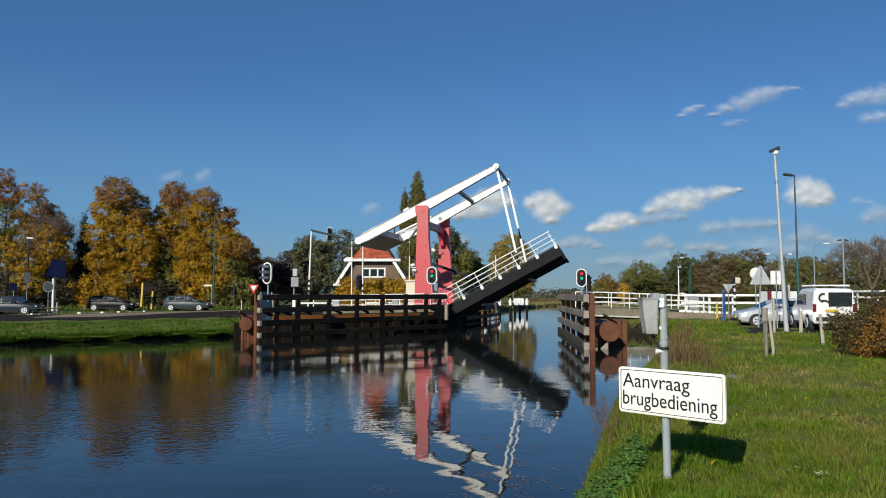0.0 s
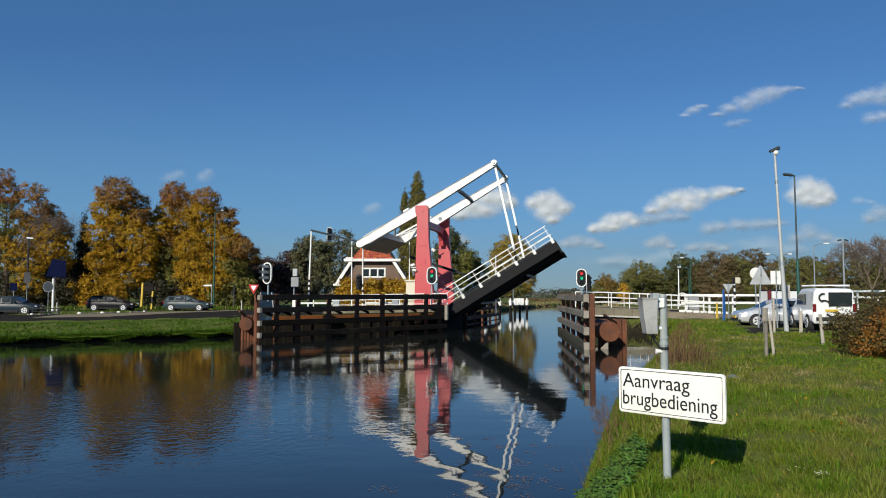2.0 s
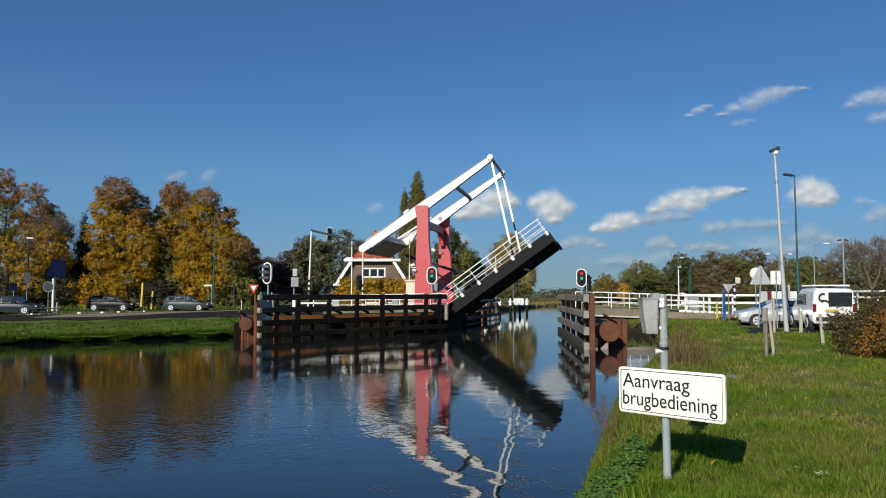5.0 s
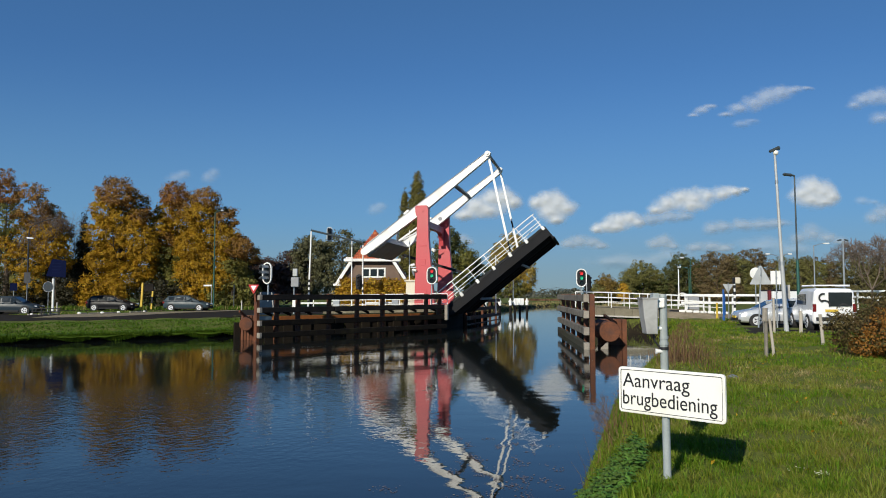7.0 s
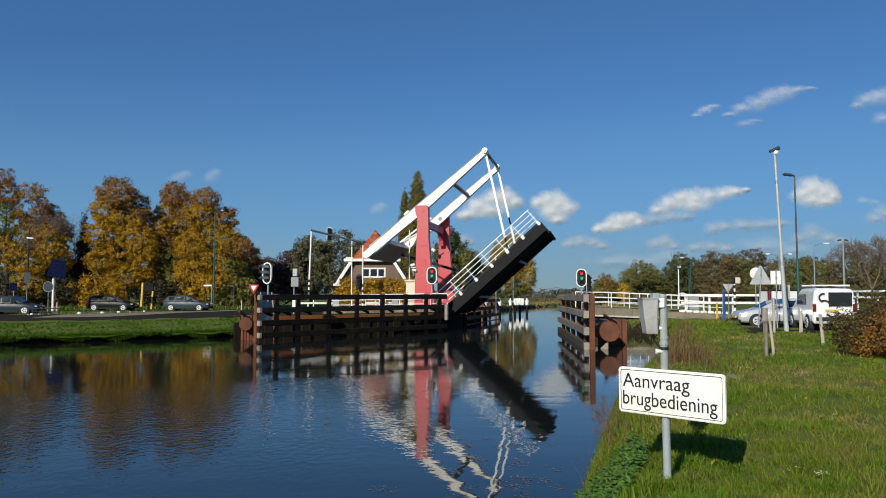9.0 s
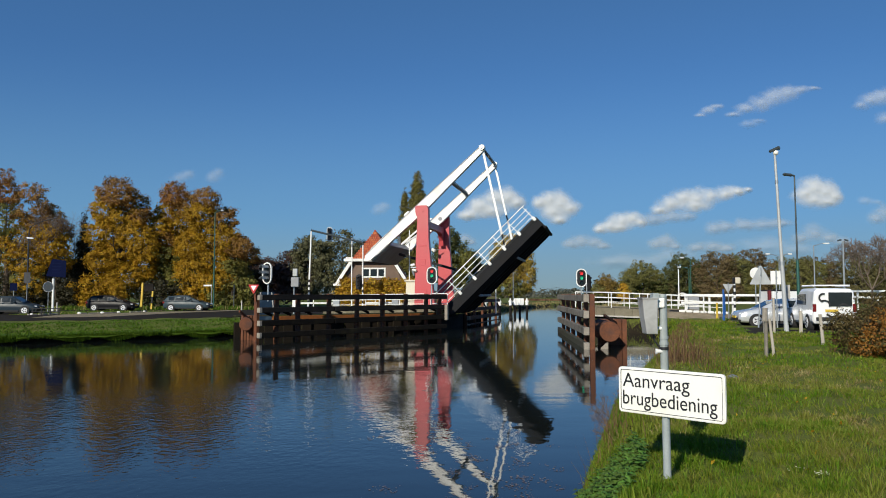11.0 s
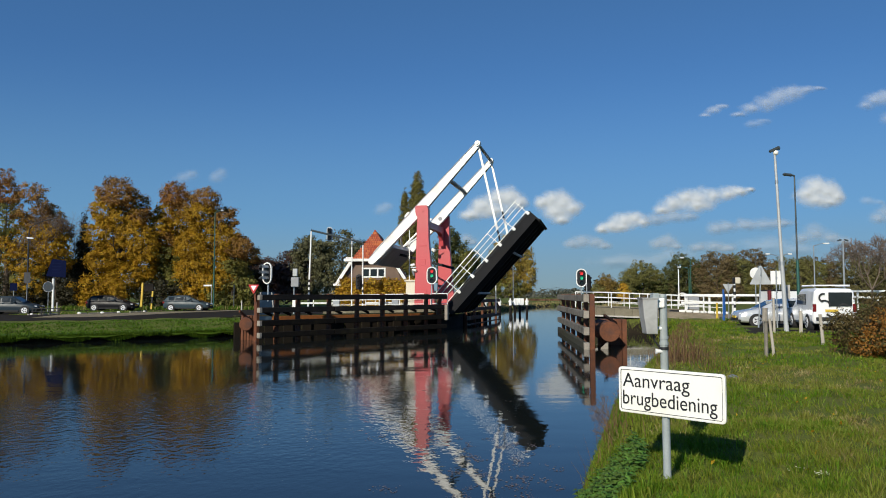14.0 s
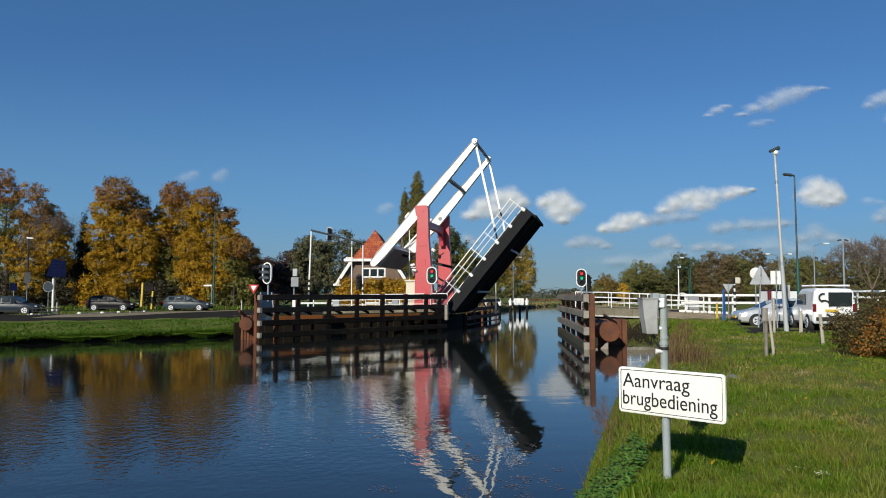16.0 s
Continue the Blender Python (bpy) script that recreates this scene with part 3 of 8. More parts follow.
def deck_z(s):
    """Height of the road over the bridge and its ramps, by the distance from the hinge."""
    return float(np.interp(s, [-26, -9, 0, LEAF, LEAF + 2, LEAF + 9, LEAF + 17], [0.03, 0.36, 0.5, 0.62, 0.6, 0.30, 0.03]))


def make_approach(name, s0, s1, label):
    th = thing(name, in_bridge(), label, "road", kind="structure")
    lo, hi = -0.95, SPAN + 0.95
    n = 8
    bm = B()
    for i in range(n):
        a, b = s0 + (s1 - s0) * i / n, s0 + (s1 - s0) * (i + 1) / n
        prism(bm, [(a, deck_z(a)), (b, deck_z(b)), (b, deck_z(b) - 0.12), (a, deck_z(a) - 0.12)], "y", lo + 0.3, hi - 0.3)
    part("roadway", bm, M_ASPHALT, th, "dark asphalt roadway")
    for u in (lo, hi):
        for i in range(n):
            if s0 > 0 and u == lo and i > 4:
                continue
            a, b = s0 + (s1 - s0) * i / n, s0 + (s1 - s0) * (i + 1) / n - 0.015
            bm = B()
            prism(bm, [(a, deck_z(a) + 0.1), (b, deck_z(b) + 0.1), (b, deck_z(b) - 0.42), (a, deck_z(a) - 0.42)], "y", u - 0.15, u + 0.3 if u < 1 else u + 0.15)
            part("edge_block", bm, M_OLDCONC, th)
        s2 = s0 + (s1 - s0) * 5 / n if s0 > 0 and u == lo else s1
        bm = B()
        bar(bm, (s0, u + (-0.16 if u < 1 else 0.16), deck_z(s0) - 0.44), (s2, u + (-0.16 if u < 1 else 0.16), deck_z(s2) - 0.44), 0.2, 0.1)
        part("ledge", bm, M_KERB, th)
    return th


make_approach("approach_left", -9.0, -0.1, "asphalt bridge approach with concrete edge")
make_approach("approach_right", LEAF + 0.3, LEAF + 10.0, "asphalt bridge approach with pale concrete edge")
# sandy shoulder where the concrete edge of the right approach ends
M_SAND = mat("sandy_rubble", (0.33, 0.27, 0.185), (0.20, 0.165, 0.11), rough=0.95, fine=6, coarse=1.0, bump=0.8, dist=0.06, stain=(0.10, 0.11, 0.045), amount=0.7, spec=0.1)
bm = B()
rows = []
for i in range(13):
    s_ = LEAF + 6.0 + i * 0.45
    top = deck_z(s_) + 0.02
    j = 0.08 * math.sin(i * 2.1) + 0.05 * math.sin(i * 4.7)
    rows.append([bm.verts.new((s_, u, z)) for u, z in ((-0.55, top - 0.3), (-0.55, top), (-0.95 + j, top - 0.02), (-1.5 + j, top * 0.55 + j * 0.3), (-2.3 + j, -0.04), (-0.55, -0.2))])
for p, q in zip(rows[:-1], rows[1:]):
    for k in range(6):
        bm.faces.new((p[k], q[k], q[(k + 1) % 6], p[(k + 1) % 6]))
for cap in (rows[0], rows[-1][::-1]):
    bm.faces.new(cap)
bmesh.ops.recalc_face_normals(bm, faces=bm.faces)
shoulder = tagged(part("shoulder", bm, M_SAND), "sandy rubble shoulder beside the bridge approach", "road edge", kind="structure")
shoulder.matrix_basis = in_bridge()


def make_railing(name, pts, h=1.05, n_rails=3, step=1.5, label="white painted tubular steel railing", thick=0.06):
    """A railing over a run of ground points; each post and each rail is a part."""
    base = Vector(pts[0])
    th = thing(name, Matrix.Translation(base), label, "railing", "white bridge railings")
    P = [Vector(p) - base for p in pts]
    for a, b in zip(P[:-1], P[1:]):
        for k in range(n_rails):
            z = h * (1 - k / n_rails) - (0.0 if k == 0 else 0.02)
            bm = B()
            t = thick if k == 0 else thick * 0.8
            bar(bm, a + Vector((0, 0, z)), b + Vector((0, 0, z)), t, t, bevel=0.01)
            part("rail", bm, M_WHITE, th)
        n = max(1, round((b - a).length / step))
        for i in range(n + (1 if b is P[-1] or b == P[-1] else 0)):
            q = a.lerp(b, i / n)
            bm = B()
            bar(bm, q + Vector((0, 0, -0.02)), q + Vector((0, 0, h)), thick * 1.1, thick * 0.9, up=(1, 0, 0), bevel=0.008)
            part("post", bm, M_WHITE, th)
    return th


def run(s0, s1, u, n=4, lift=0.1):
    return [along(s0 + (s1 - s0) * i / n, u, deck_z(s0 + (s1 - s0) * i / n) + lift) for i in range(n + 1)]


make_railing("bridge_railing", run(-8.6, -1.4, -1.0), label="white tubular railing on the bridge approach beside the house")
make_railing("bridge_railing", run(-8.6, -1.4, SPAN + 1.0), label="white tubular railing on the bridge approach beside the house")
make_railing("bridge_railing", run(-0.9, 0.3, -1.0, 1), step=0.6, label="short white end railing beside the bridge hinge")
make_railing("bridge_railing", run(LEAF + 0.1, LEAF + 9.8, -0.95), label="white tubular railing on the concrete approach edge")
make_railing("bridge_railing", run(LEAF + 0.1, LEAF + 9.8, SPAN + 0.95), label="white tubular railing on the concrete approach edge")


# ---------------- timber fenders and their steel dolphins ----------------
RAIL_Z = [(1.58, 1.27), (0.87, 0.57), (0.16, -0.16), (-0.50, -0.82)]


def make_fender(name, a, b, posts, wood, side, label, top=0.0, levels=RAIL_Z):
    """Posts with four heavy timbers on the water side; a and b in plan, posts as fractions of the way."""
    a, b = Vector((*a, 0)), Vector((*b, 0))
    d = (b - a).normalized()
    nrm = Vector((0, 0, 1)).cross(d) * side
    th = thing(name, Matrix.Translation((a.x, a.y, WATER_Z)), label, "fender", "timber fenders of the bridge")
    off = Vector((0, 0, -WATER_Z))
    for k, (z1, z0) in enumerate(levels):
        cuts = [0.0, 0.34, 0.67, 1.0]
        for c0, c1 in zip(cuts[:-1], cuts[1:]):
            p = (b - a) * c0 + nrm * 0.27 + off + Vector((0, 0, (z0 + z1) / 2 + top))
            q = (b - a) * (c1 - (0.002 if c1 < 1 else 0)) + nrm * 0.27 + off + Vector((0, 0, (z0 + z1) / 2 + top))
            bm = B()
            bar(bm, p, q, 0.22, abs(z1 - z0), bevel=0.025)
            part("timber", bm, M_WETWOOD if k == 3 and wood is M_TIMBER else M_TARWET if k >= 2 and wood is M_TAR else wood, th)
        bm = B()
        p = nrm * 0.27 + off + Vector((0, 0, (z0 + z1) / 2 + top))
        bar(bm, p - d * 0.03, p + d * (0.15 if wood is M_TAR else 0.28), 0.26, abs(z1 - z0) + (-0.02 if wood is M_TAR else 0.03), bevel=0.02)
        part("end_cap", bm, M_CONC, th, "pale grey end cap")
    for f in posts:
        p = (b - a) * f
        bm = B()
        bar(bm, p + Vector((0, 0, -1.0)), p + off + Vector((0, 0, 1.62 + top)), 0.24, 0.22, up=d, bevel=0.02)
        pile = part("steel_post", bm, M_RUST, th, "rust brown steel pile")
        bm = B()
        bar(bm, p + off + nrm * 0.1 + Vector((0, 0, 0.78)), p + off + d * 0.95 + nrm * 0.1 + Vector((0, 0, 0.42)), 0.1, 0.14)
        part("brace", bm, M_TAR, pile)
    return th


make_fender("timber_fender", (-10.3, 42.1), (0.0, 54.6), [0.004, 0.087, 0.183, 0.331, 0.475, 0.617, 0.756, 0.885, 0.975], M_TAR, -1,
            "black tarred timber fender on rusted piles in water")
make_fender("timber_fender", (7.031, 36.046), (8.38, 53.5), [0.004, 0.153, 0.357, 0.561, 0.766, 0.97], M_TIMBER, 1,
            "grey weathered timber fender on rusted piles in water", levels=[(1.578, 1.24), (0.804, 0.477), (0.03, -0.318), (-0.689, -1.038)])
make_fender("timber_fender", (1.9, 65.5), (5.6, 80), [0.02, 0.25, 0.5, 0.75, 0.97], M_RUST, -1,
            "low brown timber fender beyond the bridge", top=-0.45)
bm = B()
box(bm, (0.22, 0.5, 1.1), (0.26, 54.3, 0.32), pose(0, 0, 0, 0, 0, TURN), bevel=0.03)
ob = part("fender_plate", bm, M_CONC)
tagged(ob, "pale grey end plate of the timber fender at the hinge", "fender plate")


def make_dolphin(x, y, w, z1, r, cx, cz, turn, length):
    """A rusted sheet-pile cell with a big horizontal tube that points at the water."""
    th = thing("sheet_pile_cell", pose(x, y, WATER_Z, 0, 0, turn), "rusted steel sheet pile cell with a wide tube", "sheet piling", "sheet pile cells at the fenders")
    n = 5
    for i in range(n):
        bm = B()
        x0 = -w / 2 + i * w / n
        d = 0.05 if i % 2 else 0.0
        prism(bm, [(x0, d), (x0 + w / n * 0.22, 0.05 - d if i % 2 == 0 else d), (x0 + w / n, d), (x0 + w / n, d + 0.9), (x0, d + 0.9)], "z", -1.2, z1 - WATER_Z)
        part("steel_sheet", bm, M_RUST, th)
    bm = B()
    tube(bm, (cx, 0.5, cz - WATER_Z), (cx, -length, cz - WATER_Z), r, n=32)
    bmesh.ops.bevel(bm, geom=[e for e in bm.edges if abs(e.calc_length() - 2 * r * math.sin(math.pi / 32)) < 1e-3], offset=0.02, segments=1, affect="EDGES")
    part("tube", bm, M_RUST, th, "wide rusted steel tube")
    bm = B()
    bar(bm, (-w * 0.55, -length * 0.6, z1 - WATER_Z + 0.25), (w * 0.1, 0, z1 - WATER_Z - 0.2), 0.1, 0.12)
    part("brace", bm, M_RUST, th)
    if w > 1:
        bm = B()
        prism(bm, [(-w * 0.82, 0.02), (-w * 0.55, -0.1), (-w * 0.55, 0.36)], "y", -length * 0.95, -length * 0.95 + 0.1)
        part("gusset", bm, M_CONC, th)
    return th


make_dolphin(8.775, 39.458, 1.363, 0.314, 0.485, -0.676, -0.177, -3, 3.1)
make_dolphin(-11.05, 43.3, 0.8, 0.40, 0.36, -0.08, -0.05, 14, 1.1)
# quay wall behind the fender, sheet by sheet; its black colour includes the fender's shade
quay = thing("quay_wall", pose(0, 0, 0), "sheet pile quay wall behind the fender, shade in its dark colour", "quay wall", kind="structure")
line = [Vector((-12.6, 46.2, 0)), Vector((-8, 49.3, 0)), Vector((-2.5, 53.3, 0)), Vector((-0.4, 55.2, 0))]
beyond = [Vector((1.15, 64.3, 0)), Vector((2.6, 72, 0)), Vector((4.6, 80.5, 0))]
for a, b in [*zip(line[:-1], line[1:]), *zip(beyond[:-1], beyond[1:])]:
    n = round((b - a).length / 0.6)
    for i in range(n):
        bm = B()
        out = Vector((0.62, -0.78, 0)) * (0.14 if i % 2 else 0.0)
        p, q = a.lerp(b, i / n) + out, a.lerp(b, (i + 1) / n) + out
        bar(bm, p + Vector((0, 0, -0.85)), q + Vector((0, 0, -0.85)), 0.16, 1.5, bevel=0.01)
        part("steel_sheet", bm, M_SHEET, quay)
bm = B()
for a, b in zip(line[:-1], line[1:]):
    bar(bm, a + Vector((0.03, -0.04, 0.29)), b + Vector((0.03, -0.04, 0.29)), 0.46, 0.09, bevel=0.01)
part("capping_beam", bm, M_MOSSYSHADE, quay, "mossy concrete capping beam")
# lit rusty top of the wall: sunlight is put into the brighter orange
bm = B()
for a, b in zip([line[0].lerp(line[1], 0.42), *line[1:-1]], line[1:]):
    bar(bm, a + Vector((0.12, -0.15, 0.10)), b + Vector((0.12, -0.15, 0.10)), 0.3, 0.32, bevel=0.03)
part("waler", bm, mat("sunlit_rust_beam", (0.24, 0.085, 0.022), (0.15, 0.052, 0.016), rough=0.85, fine=10, coarse=1.5, bump=0.3, stain=(0.09, 0.04, 0.02), amount=0.5, spec=0.15), quay, "rusted steel beam in a brighter, sunlit orange")


# ---------------- roads on both banks ----------------
def slab(name, outline, z, material, label, category, t=0.25):
    bm = B()
    prism(bm, outline, "z", z - t, z)
    return tagged(part(name, bm, material), label, category, kind="structure")


slab("road_left", [(-120, 14), (-60, 33), (-40, 39.5), (-25.8, 45.2), (-20, 48.8), (-15.2, 52.0), (-13, 57.0), (-11.5, 60.5), (-8.2, 58.8), (-6.9, 66.0), (-9.5, 67.0), (-12, 76), (-120, 80)],
     0.03, M_ASPHALT, "dark asphalt road along the canal", "road")
slab("car_park", [(12.5, 31.2), (40, 27), (60, 30), (60, 50), (30, 54), (19, 53), (17.6, 46.5), (14.6, 38)], 0.025, M_ASPHALT, "grey asphalt parking strip behind the bank", "pavement")
slab("road_right", [(18.8, 52.0), (60, 46), (120, 40), (120, 52), (60, 56), (20.2, 59.2)], 0.035, M_ASPHALT, "asphalt road beyond the bridge", "road")
VERGE = [(-31, 57), (-27.8, 61.5), (-25.8, 68), (-23.5, 71.3), (-42, 71), (-42, 66.3), (-33, 66.3), (-33, 58)]
slab("verge", VERGE, 0.045, M_GRASS, "rough grass verge between the two roadways", "verge")
slab("shoulder", [(-27.6, 51.4), (-26.5, 51.8), (-23.4, 54.0), (-22.6, 60), (-22, 65.5), (-19.3, 73), (-20.4, 75), (-23.5, 71.3), (-25.8, 68), (-27.8, 61.5), (-29.4, 59.2)],
     0.04, M_SAND, "pale sandy shoulder between the road and the verge", "shoulder")
# kerb along the verge: single stones, some missing, and white boulders
island = thing("kerb", pose(0, 0, 0.05), "worn grey kerb stones with white boulders along the verge", "kerb", kind="structure")
for a, b in zip(VERGE[:2], VERGE[1:3]):
    a, b = Vector((*a, 0)), Vector((*b, 0))
    n = int((b - a).length / 0.72)
    for i in range(n):
        if i in (3, 4, 8):
            continue
        bm = B()
        p, d = a.lerp(b, (i + 0.5) / n), (b - a).normalized() * 0.33
        bar(bm, p - d + Vector((0, 0, 0.02)), p + d + Vector((0, 0, 0.02)), 0.2, 0.13, bevel=0.03)
        part("kerb_stone", bm, M_CONC, island)
for x, y, r in ((-28.5, 60.0, 0.12), (-27.55, 61.9, 0.115), (-26.95, 63.6, 0.11), (-30.6, 57.0, 0.09), (-26.0, 66.6, 0.09)):
    bm = B()
    bmesh.ops.create_uvsphere(bm, u_segments=10, v_segments=6, radius=r, matrix=Matrix.Translation((x + 0.1, y - 0.25, 0.07)) @ Matrix.Diagonal((1.35, 1, 0.8, 1)))
    part("boulder", bm, M_WHITE, island, "white painted round boulder")


# ---------------- trees, shrubs ----------------
L_GOLD = leaf_mat("golden_leaves", (0.50, 0.295, 0.016), (0.29, 0.170, 0.015), vary=0.2)
L_BROWN = leaf_mat("rust_brown_leaves", (0.40, 0.20, 0.04), (0.22, 0.13, 0.045), vary=0.2)
L_RUSSET = leaf_mat("russet_leaves", (0.40, 0.17, 0.03), (0.24, 0.125, 0.035), vary=0.2)
L_OLIVE = leaf_mat("olive_leaves", (0.24, 0.22, 0.05), (0.15, 0.15, 0.04))
# dark foliage, lowered further so the colour holds the shade beneath the trees
L_DARK = leaf_mat("dark_green_shade_leaves", (0.040, 0.036, 0.015), (0.024, 0.022, 0.010), glow=0.15)
L_PLUM = leaf_mat("dark_plum_leaves", (0.10, 0.055, 0.05), (0.065, 0.045, 0.035), glow=0.2)
L_YELLOW = leaf_mat("yellow_leaves", (0.58, 0.34, 0.03), (0.44, 0.26, 0.035))
L_MIXED = leaf_mat("mixed_autumn_leaves", (0.27, 0.155, 0.06), (0.16, 0.14, 0.055), coarse=0.8)
L_WOOD = leaf_mat("dull_wood_leaves", (0.185, 0.18, 0.065), (0.155, 0.125, 0.06), coarse=0.4, vary=0.10)
L_WOODBROWN = leaf_mat("dull_brown_wood_leaves", (0.22, 0.152, 0.068), (0.16, 0.125, 0.062), coarse=0.4, vary=0.10)
L_WOODOLIVE = leaf_mat("dull_olive_wood_leaves", (0.235, 0.215, 0.065), (0.165, 0.165, 0.055), coarse=0.4, vary=0.10)
L_ROUND = leaf_mat("olive_orange_leaves", (0.30, 0.19, 0.045), (0.20, 0.15, 0.04), coarse=0.4, vary=0.15)
# greyed leaf colour: the haze of distance is mixed in
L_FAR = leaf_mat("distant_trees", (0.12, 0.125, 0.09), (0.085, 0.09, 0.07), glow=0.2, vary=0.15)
L_GREY = leaf_mat("grey_green_leaves", (0.15, 0.145, 0.07), (0.10, 0.10, 0.05), glow=0.25, vary=0.2)
L_DULL = leaf_mat("dull_olive_green_leaves", (0.125, 0.135, 0.04), (0.085, 0.09, 0.03), vary=0.25)
L_POPLAR = leaf_mat("poplar_leaves", (0.22, 0.185, 0.045), (0.13, 0.125, 0.035), vary=0.2)
L_BUSH = leaf_mat("bush_leaves", (0.36, 0.165, 0.03), (0.24, 0.115, 0.03), coarse=1.6, vary=0.2)
L_HOLLY = leaf_mat("dark_bush_leaves", (0.13, 0.12, 0.04), (0.12, 0.07, 0.03), coarse=1.2, vary=0.25)
# far wood, with haze mixed into the autumn colour
L_HAZE = leaf_mat("hazed_wood_leaves", (0.22, 0.175, 0.11), (0.15, 0.13, 0.09), glow=0.2, vary=0.15)


def leaf_cloud(rng, blobs, count, size, flat=0.6, inner=0.35, per=20):
    """Leaves in small clumps that sit on the outer part of a set of ellipsoids (centre, radii), with gaps between the clumps."""
    C, R = np.array([b[0] for b in blobs], float), np.array([b[1] for b in blobs], float)
    w = R[:, 0] * R[:, 1] + R[:, 1] * R[:, 2] + R[:, 0] * R[:, 2]
    n = max(8, int(count / per * 1.5))
    pick = rng.choice(len(blobs), size=n, p=w / w.sum())
    d = rng.normal(size=(n, 3))
    d /= np.linalg.norm(d, axis=1, keepdims=True)
    rad = rng.uniform(max(inner, 0.55) ** 2, 1.0, (n, 1)) ** 0.5 * rng.normal(1.0, 0.06, (n, 1))
    k = pick[:, None]
    bump = 1 + 0.10 * np.sin(d[:, :1] * 7 + k) * np.sin(d[:, 1:2] * 6 + 1.3 * k) + 0.09 * np.sin(d[:, 2:] * 9 + k * 2.1)
    p = C[pick] + d * R[pick] * rad * bump
    # clumps buried deep in a neighbouring lobe are never seen
    deep = np.ones(n, bool)
    for c, r in zip(C, R):
        deep &= np.linalg.norm((p - c) / r, axis=1) > 0.52
    gap = np.sin(p[:, 0] * 1.9 + p[:, 2] * 1.1) * np.sin(p[:, 1] * 1.7 - p[:, 2] * 2.3) * np.sin(p[:, 2] * 2.1 + p[:, 0])
    keep = np.flatnonzero(deep & (gap < rng.uniform(0.05, 0.9, n)))[:max(8, count // per)]
    p, d = p[keep], d[keep]
    near = rng.uniform(0.65, 1.45, (len(p), 1))
    c = np.repeat(np.arange(len(p)), per)
    o = rng.normal(size=(len(c), 3))
    o /= np.linalg.norm(o, axis=1, keepdims=True)
    q = p[c] + o * size * 3.0 * near[c] * rng.uniform(0.2, 1.0, (len(c), 1)) ** 0.6 * np.array([1.15, 1.15, 0.8])
    nr = o * 0.75 + d[c] * 0.6 + rng.normal(size=q.shape) * 0.42 + np.array([0, 0, 0.25])
    nr /= np.linalg.norm(nr, axis=1, keepdims=True)
    t = np.cross(nr, rng.normal(size=q.shape))
    t /= np.linalg.norm(t, axis=1, keepdims=True) + 1e-9
    b = np.cross(nr, t)
    s = size * rng.uniform(0.55, 1.35, (len(q), 1))
    # a bent leaf of four corners, pointed at both ends
    v = np.stack([q - t * s, q - b * s * flat + nr * s * 0.18, q + t * s * 0.9 - nr * s * 0.1, q + b * s * flat * 0.9 + nr * s * 0.2], 1).reshape(-1, 3)
    return v, np.arange(4 * len(q)).reshape(-1, 4)


def limbs(bm, rng, base, height, spread, r0, n=7, crook=0.06):
    """A tapered trunk with limbs that fork upwards."""
    p = Vector(base)
    k = 6
    pts = [p.copy()]
    for i in range(k):
        p = p + Vector((rng.normal() * crook * height / k, rng.normal() * crook * height / k, height / k))
        pts.append(p.copy())
    for i in range(k):
        tube(bm, pts[i], pts[i + 1], r0 * (1 - i / k) ** 0.8 + 0.02, r0 * (1 - (i + 1) / k) ** 0.8 + 0.02, n=8, caps=False)
    for j in range(n):
        f = 0.28 + 0.65 * (j + 0.5) / n
        i = min(k - 1, int(f * k))
        a = pts[i].lerp(pts[i + 1], f * k - i)
        ang = j * 2.4 + rng.uniform(-0.4, 0.4)
        L = spread * (1.05 - 0.6 * f) * rng.uniform(0.8, 1.1)
        b = a + Vector((math.cos(ang) * L * 0.6, math.sin(ang) * L * 0.6, L * 0.55))
        c = b + Vector((math.cos(ang + 0.3) * L * 0.4, math.sin(ang + 0.3) * L * 0.4, L * 0.5))
        rr = r0 * 0.42 * (1 - f * 0.6)
        tube(bm, a, b, rr, rr * 0.6, n=6, caps=False)
        tube(bm, b, c, rr * 0.6, rr * 0.2, n=5, caps=False)
        e = b + Vector((math.cos(ang - 0.7) * L * 0.45, math.sin(ang - 0.7) * L * 0.45, L * 0.3))
        tube(bm, b, e, rr * 0.5, rr * 0.15, n=5, caps=False)


def make_tree(name, x, y, h, blobs, count, size, leaves, label, r0=0.3, spread=4.0, seed=1, group="", inner=0.35, z=0.0):
    """blobs in metres from the foot: (x, y, z, rx, ry, rz)."""
    rng = np.random.default_rng(seed)
    th = thing(name, pose(x, y, z - 0.05), label, "tree", group)
    bm = B()
    limbs(bm, rng, (0, 0, 0), h * 0.86, spread, r0, n=9)
    part("trunk", bm, M_BARK, th)
    shades = leaves if isinstance(leaves, (list, tuple)) else [leaves]
    for k, m in enumerate(shades):
        mine = [(b[:3], b[3:6]) for b in blobs if (len(b) < 7 or b[6] == k)]
        if mine:
            share = sum(b[1][0] * b[1][2] for b in mine) / sum(b[3] * b[5] for b in blobs)
            v, f = leaf_cloud(rng, mine, int(count * share), size, inner=inner)
            part("crown", np_mesh("crown", v, f, m), None, th)
    return th


